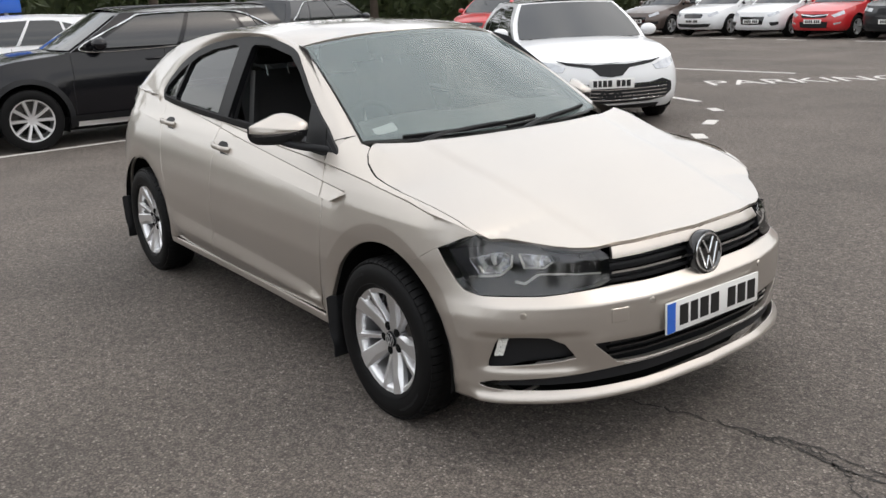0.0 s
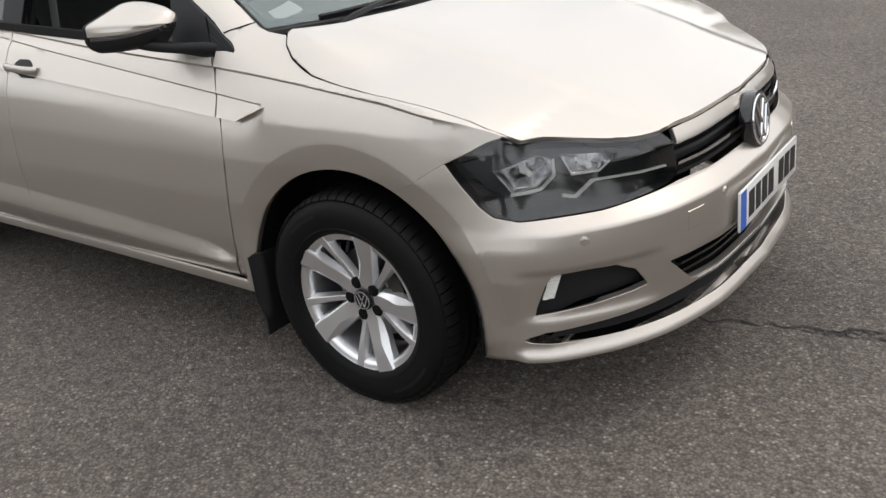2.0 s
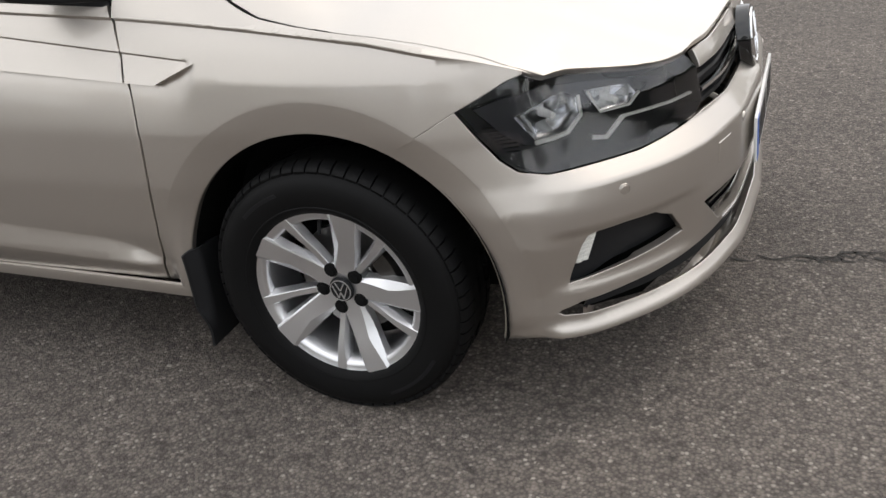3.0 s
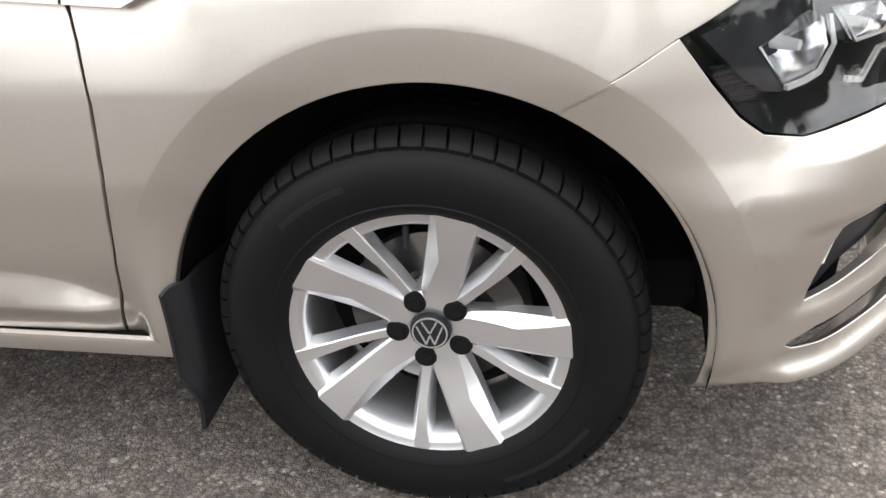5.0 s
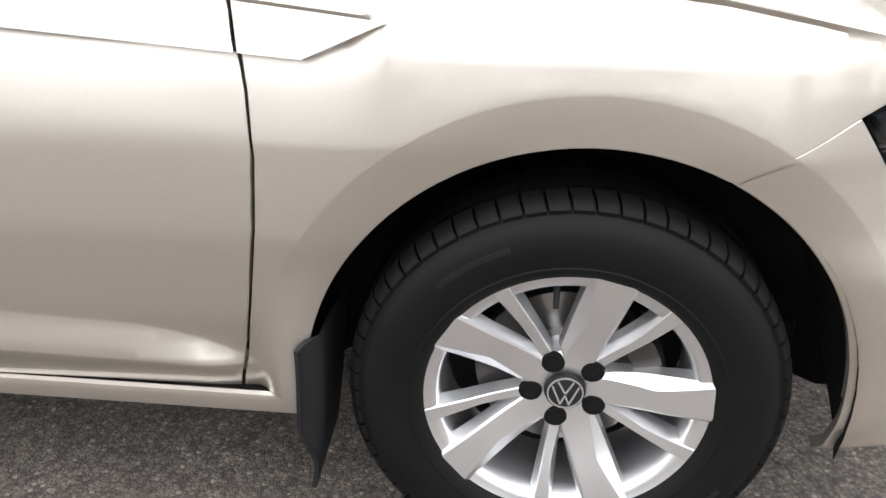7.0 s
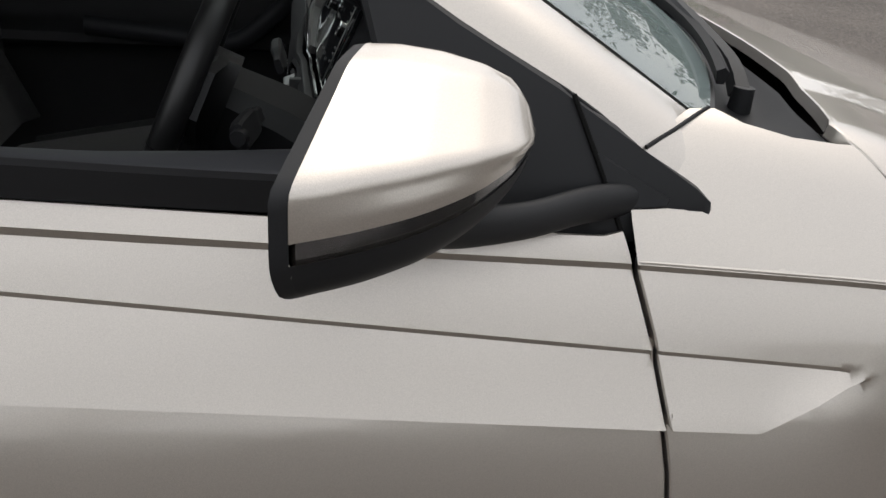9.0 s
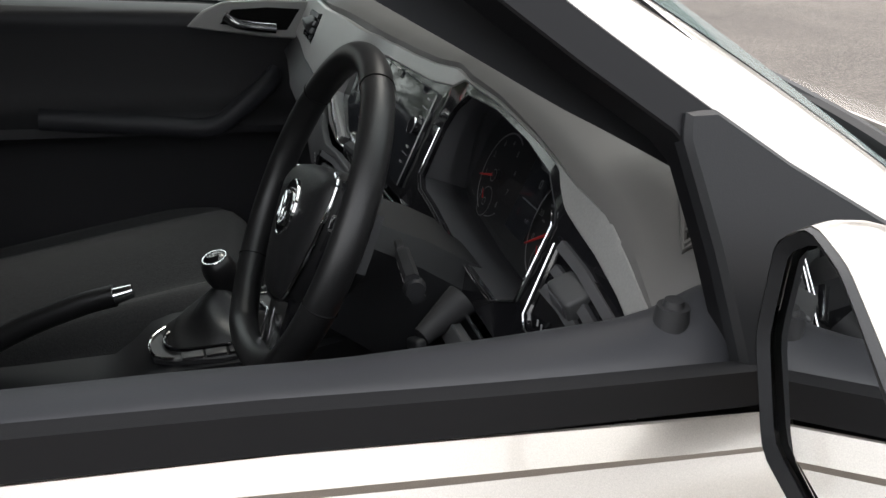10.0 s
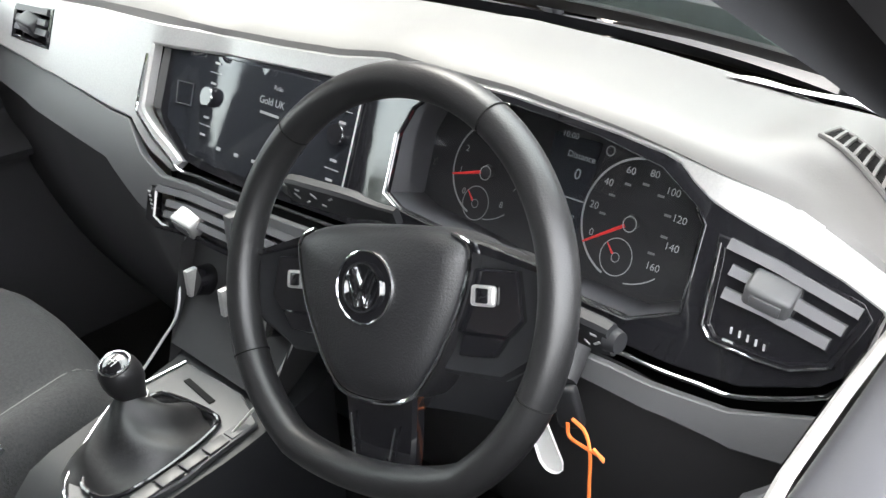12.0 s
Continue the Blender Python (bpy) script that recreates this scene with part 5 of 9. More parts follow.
pi_ = math.pi
M_INDICATOR = mat("dark silvered indicator", (0.26, 0.26, 0.27), rough=0.16, metal=0.9, vary=0.6, vscale=120)
for sgn in (1, -1):
    fl = (lambda b: b) if sgn == 1 else flipped
    base = bmesh.new()
    # sail: triangle in the window corner
    sail = patch([(-0.470, 0.927), (-0.435, 0.930), (-0.412, 0.937), (-0.399, 0.948), (-0.398, 0.959), (-0.410, 0.969), (-0.452, 0.996), (-0.53, 1.044), (-0.61, 1.088), (-0.662, 1.121), (-0.680, 1.121), (-0.682, 1.108), (-0.665, 1.043), (-0.648, 0.962), (-0.643, 0.950), (-0.56, 0.938)], lambda x, z: house(x, z) + Vector((0, -0.010, 0)), 0.02, depth=0.014, edge=0.004)
    mir = R("door_mirror", fl(sail), M_PLASTIC, "door mirror with champagne cap and black base")
    arm = bmesh.new()
    sweep(arm, [Vector(p) for p in spline([(-0.448, -0.748, 0.958), (-0.510, -0.780, 0.964), (-0.565, -0.822, 0.970), (-0.618, -0.862, 0.983), (-0.650, -0.89, 1.0)], 18)],
          circle(0.011, 18, 0.016), scale=lambda t: 1.05 - 0.3 * t + 0.35 * t ** 4 - 0.5 * max(0.0, 1 - t / 0.25) ** 2)
    part("arm", fl(arm), M_PLASTIC, mir)
    # triangle inset and the joint line across the sail
    part("sail_inset", fl(patch([(-0.499, 0.998), (-0.435, 0.962), (-0.437, 0.957), (-0.478, 0.955)], lambda x, z: house(x, z) + Vector((0, -0.0125, 0)), 0.02, depth=0.003, edge=0.002)), M_PLASTIC, mir)
    jl = bmesh.new()
    sweep(jl, [house(x, z) + Vector((0, -0.0118, 0)) for x, z in ((-0.517, 1.040), (-0.497, 0.993), (-0.484, 0.962), (-0.472, 0.933))], circle(0.0022, 6), up=(0, -1, 0))
    part("sail_joint", fl(jl), M_UNDER, mir)
    lo_, hi_ = -0.12, pi_ + 0.20
    part("cap", fl(solid(mirror_mesh(lo_, hi_, 0.03, 1.0), 0.003)), M_PAINT, mir, "champagne mirror cap")
    part("lower_shell", fl(mirror_mesh(hi_ + 0.16, 2 * pi_ + lo_ - 0.02, 0.03, 1.0, grow=0.99)), M_PLASTIC, mir)
    part("indicator", fl(mirror_mesh(hi_ + 0.01, hi_ + 0.16, 0.04, 0.70, 10)), M_LENS, mir, "clear indicator strip")
    part("indicator_backing", fl(mirror_mesh(hi_, 2 * pi_ + lo_, 0.05, 0.98, 30, grow=0.965)), M_INDICATOR, mir)
    part("rim", fl(mirror_mesh(0, 2 * pi_, -0.03, 0.03, 64, 4, grow=0.992)), M_PLASTIC, mir)
    mg = bmesh.new()
    ring = [mirror_pt(a, 0.0, 0.90) + Vector((0.004, 0, 0)) for a in np.linspace(0, 2 * pi_, 48, endpoint=False)]
    mg.faces.new([mg.verts.new(p) for p in ring])
    part("mirror_glass", fl(mg), mat("mirror", (0.85, 0.86, 0.86), rough=0.01, metal=1.0, vary=0.01), mir, smooth=False)
    bk = bmesh.new()
    vi = [bk.verts.new(mirror_pt(a, -0.03, 0.985)) for a in np.linspace(0, 2 * pi_, 48, endpoint=False)]
    vo = [bk.verts.new(mirror_pt(a, 0.0, 0.88)) for a in np.linspace(0, 2 * pi_, 48, endpoint=False)]
    for i in range(48):
        bk.faces.new((vi[i], vi[(i + 1) % 48], vo[(i + 1) % 48], vo[i]))
    part("bezel", fl(bk), M_PLASTIC, mir)

# door handles
def handle(x, z):
    bm = bmesh.new()
    p = [belt(u_x(x + 0.085), z - 0.004), belt(u_x(x + 0.06), z), belt(u_x(x), z + 0.004), belt(u_x(x - 0.06), z + 0.006), belt(u_x(x - 0.085), z + 0.003)]
    off = [0.002, 0.026, 0.032, 0.028, 0.004]
    sweep(bm, [Vector(q) for q in spline([tuple(a + Vector((0, -o, 0))) for a, o in zip(p, off)], 18)], [(px, py) for px, py in circle(0.008, 10, 0.013)])
    return bm


for x in (-1.40, -2.14):
    h_ = both("door_handle", handle(x, z_C(x) + 0.018), M_PAINT, "body-coloured pull handle")
    cupb = bmesh.new()
    grid_surf(cupb, lambda a, b: belt(u_x(x + 0.055 * a), z_C(x) + 0.014 + 0.03 * b) + Vector((0, -0.0015 + 0.0012 * (a * a + b * b), 0)), np.linspace(-1, 1, 9), np.linspace(-1, 1, 7))
    both("handle_recess", cupb, M_PLASTIC)
    lk = bmesh.new()
    cyl(lk, belt(u_x(x - 0.105), z_C(x) + 0.02), belt(u_x(x - 0.105), z_C(x) + 0.02) + Vector((0, -0.003, 0)), 0.011, 0.010, 16)
    R("lock", lk, M_PAINT)
ant = bmesh.new()
cyl(ant, (-2.55, 0, 1.36), (-2.60, 0, 1.40), 0.014, 0.008, 12)
cyl(ant, (-2.60, 0, 1.40), (-2.85, 0, 1.56), 0.0035, 0.002, 8)
R("aerial", ant, M_PLASTIC)

# ---- ground ----
def asphalt():
    m = bpy.data.materials.new("worn asphalt")
    m.use_nodes = True
    nt = m.node_tree
    p = nt.nodes["Principled BSDF"]
    N = nt.nodes.new
    L = nt.links.new
    tc = N("ShaderNodeTexCoord")
    vo = N("ShaderNodeTexVoronoi")
    vo.inputs["Scale"].default_value = 122.0
    L(tc.outputs["Object"], vo.inputs["Vector"])
    vo2 = N("ShaderNodeTexVoronoi")
    vo2.inputs["Scale"].default_value = 330.0
    L(tc.outputs["Object"], vo2.inputs["Vector"])
    sp = N("ShaderNodeSeparateColor")
    L(vo.outputs["Color"], sp.inputs["Color"])
    r = N("ShaderNodeValToRGB")
    e = r.color_ramp.elements
    e[0].position, e[0].color = 0.0, (0.106, 0.090, 0.078, 1)
    e[1].position, e[1].color = 1.0, (0.37, 0.332, 0.288, 1)
    for pos, c in ((0.35, (0.157, 0.134, 0.116, 1)), (0.70, (0.187, 0.160, 0.139, 1)), (0.93, (0.214, 0.184, 0.159, 1))):
        q = e.new(pos)
        q.color = c
    L(sp.outputs["Red"], r.inputs["Fac"])
    n1 = N("ShaderNodeTexNoise")
    n1.inputs["Scale"].default_value, n1.inputs["Detail"].default_value, n1.inputs["Roughness"].default_value = 0.55, 8.0, 0.62
    L(tc.outputs["Object"], n1.inputs["Vector"])
    n2 = N("ShaderNodeTexNoise")
    n2.inputs["Scale"].default_value, n2.inputs["Detail"].default_value = 28.0, 6.0
    L(tc.outputs["Object"], n2.inputs["Vector"])
    mr = N("ShaderNodeMapRange")
    mr.inputs[1].default_value, mr.inputs[2].default_value, mr.inputs[3].default_value, mr.inputs[4].default_value = 0.3, 0.7, 0.74, 1.26
    L(n1.outputs["Fac"], mr.inputs[0])
    mr2 = N("ShaderNodeMapRange")
    mr2.inputs[1].default_value, mr2.inputs[2].default_value, mr2.inputs[3].default_value, mr2.inputs[4].default_value = 0.3, 0.7, 0.72, 1.28
    L(n2.outputs["Fac"], mr2.inputs[0])
    mu = N("ShaderNodeMath")
    mu.operation = "MULTIPLY"
    L(mr.outputs[0], mu.inputs[0])
    L(mr2.outputs[0], mu.inputs[1])
    # dark bitumen between the stones
    gap = N("ShaderNodeMapRange")
    gap.inputs[1].default_value, gap.inputs[2].default_value, gap.inputs[3].default_value, gap.inputs[4].default_value = 0.32, 0.72, 1.0, 0.56
    L(vo.outputs["Distance"], gap.inputs[0])
    mu2 = N("ShaderNodeMath")
    mu2.operation = "MULTIPLY"
    L(mu.outputs[0], mu2.inputs[0])
    L(gap.outputs[0], mu2.inputs[1])
    vm = N("ShaderNodeVectorMath")
    vm.operation = "SCALE"
    L(r.outputs["Color"], vm.inputs[0])
    L(mu2.outputs[0], vm.inputs["Scale"])
    L(vm.outputs["Vector"], p.inputs["Base Color"])
    p.inputs["Roughness"].default_value = 0.82
    ad = N("ShaderNodeMath")
    ad.operation = "ADD"
    L(vo.outputs["Distance"], ad.inputs[0])
    L(vo2.outputs["Distance"], ad.inputs[1])
    b = N("ShaderNodeBump")
    b.inputs["Strength"].default_value, b.inputs["Distance"].default_value = 0.8, 0.005
    b.invert = True
    L(ad.outputs[0], b.inputs["Height"])
    L(b.outputs["Normal"], p.inputs["Normal"])
    return m


M_ASPH = asphalt()
gbm = bmesh.new()
_rings = [0, 3, 6, 12, 25, 50, 120, 400, 1500]
_prev = None
for rr in _rings[1:]:
    cur = [gbm.verts.new((rr * math.cos(2 * pi_ * i / 48), rr * math.sin(2 * pi_ * i / 48), 0)) for i in range(48)]
    if _prev is None:
        gbm.faces.new(cur)
    else:
        for i in range(48):
            gbm.faces.new((_prev[i], cur[i], cur[(i + 1) % 48], _prev[(i + 1) % 48]))
    _prev = cur
tagged(part("ground", gbm, M_ASPH, smooth=False), "worn grey-brown asphalt of a car park", "asphalt", kind="structure")

M_LINE = mat("worn white road paint", (0.62, 0.60, 0.57), rough=0.75, vary=0.12, vscale=2, grain=0.25, gscale=90, bump=0.3, bscale=200, bdist=0.001)


def ground_strip(pts, w, name="road_marking", label="worn white painted line on asphalt"):
    """A painted strip along ground points."""
    bm = bmesh.new()
    P = [Vector((x, y, 0)) for x, y in pts]
    prev = None
    for i, p in enumerate(P):
        t = (P[min(i + 1, len(P) - 1)] - P[max(i - 1, 0)]).normalized()
        n = Vector((-t.y, t.x, 0)) * w / 2
        cur = [bm.verts.new(p + n + Vector((0, 0, 0.004))), bm.verts.new(p - n + Vector((0, 0, 0.004)))]
        if prev:
            bm.faces.new((prev[0], prev[1], cur[1], cur[0]))
        prev = cur
    bmesh.ops.recalc_face_normals(bm, faces=bm.faces)
    for f in bm.faces:
        if f.normal.z < 0:
            f.normal_flip()
    return tagged(part(name, bm, M_LINE, smooth=False), label, "road marking", kind="structure")

# ---- inside the hatchback ----
M_DASH = mat("soft grey dash plastic", (0.104, 0.101, 0.098), rough=0.5, spec=0.6, bump=0.25, bscale=700, bdist=0.0005, vary=0.08)
M_DECOR = mat("satin silver decor", (0.40, 0.40, 0.39), rough=0.36, metal=0.5, vary=0.05, grain=0.06, gscale=500)
M_DARKTRIM = mat("dark cabin plastic", (0.026, 0.026, 0.0275), rough=0.6, spec=0.4, bump=0.3, bscale=700, bdist=0.0005, vary=0.12)
M_DASHLOW = mat("grey lower dash plastic", (0.055, 0.056, 0.058), rough=0.5, bump=0.25, bscale=700, bdist=0.0005, vary=0.08)
M_DOORCARD = mat("door top plastic", (0.026, 0.027, 0.031), rough=0.5, bump=0.2, bscale=800, bdist=0.0004, vary=0.06)
M_CLOTH = mat("dark woven seat cloth", (0.024, 0.024, 0.025), rough=0.95, bump=0.7, bscale=420, bdist=0.0012, vary=0.10, sheen=0.05, grain=0.25, gscale=260)
M_BOLSTER = mat("black seat bolster cloth", (0.013, 0.013, 0.014), rough=0.9, bump=0.4, bscale=500, bdist=0.001, vary=0.10)
M_LEATHER = mat("black leather", (0.008, 0.008, 0.0085), rough=0.40, spec=0.5, bump=0.35, bscale=650, bdist=0.0006, vary=0.12)
M_CARD = mat("dark grey door lining", (0.036, 0.036, 0.039), rough=0.65, bump=0.3, bscale=600, bdist=0.0005, vary=0.12)
M_CARPET = mat("black carpet", (0.012, 0.012, 0.012), rough=1.0, bump=0.5, bscale=300, bdist=0.002)
M_SCREEN = mat("dark display glass", (0.010, 0.011, 0.013), rough=0.06, coat=0.5, vary=0.05)
M_WHITEPRINT = mat("white print", (0.36, 0.36, 0.36), rough=0.5, vary=0.02)
M_GLOW = mat("lit white display text", (0.2, 0.2, 0.2), emit=(0.8, 0.85, 0.9), estr=0.012)
M_RED = mat("red needle", (0.65, 0.03, 0.03), rough=0.4, vary=0.02, emit=(0.9, 0.05, 0.04), estr=0.02)
M_DIAL = mat("dial face", (0.012, 0.012, 0.013), rough=0.45, vary=0.1)
M_TRAY = mat("matt grey cluster surround", (0.050, 0.051, 0.055), rough=0.55, vary=0.08, bump=0.15, bscale=900, bdist=0.0003)
M_AIRBAG = mat("grained airbag cover", (0.009, 0.009, 0.010), rough=0.46, spec=0.45, bump=0.55, bscale=520, bdist=0.0008, vary=0.10)
M_BOOT = mat("soft black gaiter leather", (0.007, 0.007, 0.0075), rough=0.46, spec=0.5, bump=0.3, bscale=500, bdist=0.0006, vary=0.15)
M_SURROUND = mat("dark grey console plastic", (0.030, 0.030, 0.032), rough=0.48, bump=0.2, bscale=800, bdist=0.0004, vary=0.08)
M_ORANGE = mat("orange cord", (0.85, 0.20, 0.04), rough=0.7, vary=0.05)
M_TAG = mat("white plastic tag", (0.80, 0.80, 0.78), rough=0.35, vary=0.02)


def brow_z(y):
    """Height of the soft top's rear edge."""
    return float(np.interp(y, [-0.70, -0.65, -0.62, -0.571, -0.538, -0.478, -0.42, -0.30, -0.13, -0.06, 0.03, 0.13, 0.22, 0.355, 0.70],
                           [0.958, 0.976, 0.988, 1.005, 1.011, 1.019, 1.025, 1.032, 1.031, 1.022, 1.017, 1.014, 1.018, 1.020, 1.014]))


def panel_top_z(y):
    return float(np.interp(y, [-0.66, -0.63, -0.583, -0.537, -0.506, -0.478, -0.42, -0.30, -0.18, -0.14, -0.06, 0.10, 0.165, 0.23],
                           [0.948, 0.959, 0.971, 0.984, 0.995, 1.0135, 1.0195, 1.0265, 1.0255, 1.008, 0.998, 0.992, 0.991, 0.993]))


def dash_x(y):
    """Place of the dash front at the height of the vents."""
    return float(np.interp(y, [-0.70, -0.58, -0.52, -0.2, -0.13, 0.12, 0.2, 0.45, 0.7], [-0.683, -0.688, -0.698, -0.698, -0.690, -0.702, -0.720, -0.744, -0.733]))


def face_x(y, z):
    """The dash front leans: further to the rear lower down."""
    return dash_x(y) - 0.45 * (0.93 - z)


def dash_row(y):
    """The soft top from the windscreen to its rear edge, as (x, z)."""
    bz = brow_z(y)
    xe = face_x(y, bz) - 0.004
    xf = -0.235 - 0.165 * min(1.1, (y / 0.672) ** 2)
    crest = bz + 0.014 + 0.020 * float(smoothstep(-0.50, -0.60, y))
    end = 0.03 * max(0, (abs(y) - 0.66) / 0.055) ** 2
    pts = [(xf, 0.968), (xf - 0.05, 0.984), (0.5 * (xf + xe) + 0.03, 0.5 * (0.984 + crest) + 0.012), (xe + 0.12, crest - 0.001), (xe + 0.055, crest), (xe + 0.018, bz + 0.010), (xe + 0.002, bz + 0.001), (xe + 0.004, bz - 0.009), (xe + 0.03, bz - 0.012)]
    return [(x, z - end) for x, z in spline(pts, 34)]


tb = bmesh.new()
ys = np.linspace(-0.715, 0.715, 90)
rows = [[tb.verts.new((x, y, z)) for x, z in dash_row(y)] for y in ys]
for i in range(len(ys) - 1):
    for j in range(len(rows[0]) - 1):
        tb.faces.new((rows[i][j], rows[i][j + 1], rows[i + 1][j + 1], rows[i + 1][j]))
bmesh.ops.recalc_face_normals(tb, faces=tb.faces)
if sum(f.normal.z for f in tb.faces) < 0:
    bmesh.ops.reverse_faces(tb, faces=tb.faces[:])
dash = R("dashboard", tb, M_DASH, "grey soft dashboard with black display panel and silver trim")


def dpanel(poly, fx, material, name, label="", step=0.02, depth=0.004, holes=(), edge=0.0012, parent=None):
    """A panel facing the cabin: outline in (y, z), laid on x = fx(y, z)."""
    bm = patch(poly, lambda y, z: Vector((fx(y, z), y, z)), step, holes=holes, depth=depth, edge=edge, flip=True)
    return part(name, bm, material, parent or dash, label)


# decor: a narrow strip on the driver's side, the whole height on the passenger's side
far_vent = [(0.578, 0.990), (0.455, 1.004), (0.450, 0.953), (0.572, 0.950)]
PAN_L = [(0.236, 0.993), (0.232, 0.917), (0.222, 0.907), (0.158, 0.862), (0.130, 0.857), (0.049, 0.856), (-0.044, 0.859)]
PAN_B = [(-0.20, 0.862), (-0.38, 0.864), (-0.484, 0.865), (-0.549, 0.864), (-0.583, 0.864), (-0.637, 0.884), (-0.650, 0.895), (-0.658, 0.918), (-0.661, 0.946)]
strip = [(y, brow_z(y) - 0.004) for y in np.linspace(0.70, -0.695, 60)] + [(-0.695, 0.90), (-0.668, 0.885)] + [(y - 0.003, z) for y, z in PAN_B[:-4:-1][::-1]] + [(y, panel_top_z(y) + 0.001) for y in np.linspace(-0.660, 0.232, 56)] \
    + PAN_L[:4] + [(0.168, 0.851), (0.207, 0.873), (0.247, 0.903), (0.297, 0.907), (0.433, 0.926), (0.598, 0.934), (0.70, 0.934)]
dpanel(strip, lambda y, z: face_x(y, z) - 0.002 - 0.010 * float(smoothstep(0.16, 0.24, y)), M_DECOR, "decor_strip", "satin silver trim strip", 0.014, 0.016, edge=0.003, holes=[[((y - 0.514) * 0.98 + 0.514, (z - 0.975) * 0.97 + 0.975) for y, z in far_vent]])
# black panel with the cluster and the screen
blk = [(y, panel_top_z(y) - 0.001) for y in np.linspace(0.232, -0.658, 60)] + [(y + 0.002, z) for y, z in PAN_B[::-1]] + PAN_L[:0:-1]
clus = [(-0.172, 0.965), (-0.176, 0.907), (-0.202, 0.899), (-0.257, 0.896), (-0.34, 0.888), (-0.436, 0.885), (-0.478, 0.885), (-0.520, 0.904), (-0.516, 0.973), (-0.506, 0.983), (-0.466, 1.004), (-0.40, 1.014), (-0.30, 1.020), (-0.21, 1.014), (-0.183, 0.992)]
panel = dpanel(blk, lambda y, z: face_x(y, z) + 0.006 * float(smoothstep(0.10, 0.16, y)), M_GLOSSBLK, "display_panel", "glossy black panel across the dash", 0.02, 0.006, holes=[clus])
# thin chrome lip along the lower edge of the panel
lip = bmesh.new()
sweep(lip, [Vector((face_x(y, z) - 0.006 - 0.008 * float(smoothstep(0.16, 0.24, y)), y, z)) for y, z in spline([(0.238, 0.980), (0.237, 0.915), (0.225, 0.904), (0.160, 0.858), (0.130, 0.852), (0.049, 0.851), (-0.044, 0.854)] + [(y, z - 0.005) for y, z in PAN_B[:-2]] + [(-0.663, 0.915), (-0.666, 0.944)], 110)], circle(0.0022, 8), up=(1, 0, 0))
part("chrome_lip", lip, M_CHROME, dash)
# grey lower trim under the decor and the panel
low_top = [(0.70, 0.930), (0.598, 0.930), (0.433, 0.922), (0.297, 0.903), (0.247, 0.899), (0.207, 0.869), (0.165, 0.847), (0.13, 0.845), (0.05, 0.844), (-0.044, 0.847)] + [(y, z - 0.011) for y, z in PAN_B[:5]] + [(-0.64, 0.871), (-0.668, 0.878), (-0.70, 0.885)]
low_bot = [(-0.70, 0.838), (-0.662, 0.838), (-0.593, 0.828), (-0.539, 0.834), (-0.487, 0.836), (-0.20, 0.842), (-0.155, 0.842), (-0.165, 0.785), (0.16, 0.782), (0.21, 0.813), (0.271, 0.850), (0.344, 0.861), (0.482, 0.882), (0.609, 0.892), (0.70, 0.893)]
cvent = [(0.184, 0.836), (0.177, 0.795), (0.160, 0.787), (-0.12, 0.789), (-0.145, 0.830), (-0.13, 0.838), (0.16, 0.840)]
dpanel(low_top + low_bot, lambda y, z: face_x(y, z) - 0.006 - 0.014 * math.sin(pi_ * float(np.clip((0.93 - z) / 0.14, 0, 1))), M_DASHLOW, "lower_trim", "grey lower dash", 0.016, 0.012, holes=[[((y - 0.02) * 0.97 + 0.02, (z - 0.813) * 0.94 + 0.813) for y, z in cvent]])
# knee panel and glovebox fall away below
kn = bmesh.new()
def knee(y, k):
    zt = float(np.interp(y, [-0.70, -0.59, -0.487, -0.2, -0.16, 0.16, 0.271, 0.35, 0.61, 0.70], [0.838, 0.83, 0.838, 0.842, 0.79, 0.785, 0.85, 0.861, 0.892, 0.893]))
    return Vector((face_x(y, zt) + 0.012 + 0.16 * k * k, y, zt + 0.006 - (zt - 0.40) * k))
grid_surf(kn, knee, np.linspace(-0.70, 0.70, 60), np.linspace(0, 1, 14))
part("knee_panel", kn, M_DARKTRIM, dash)


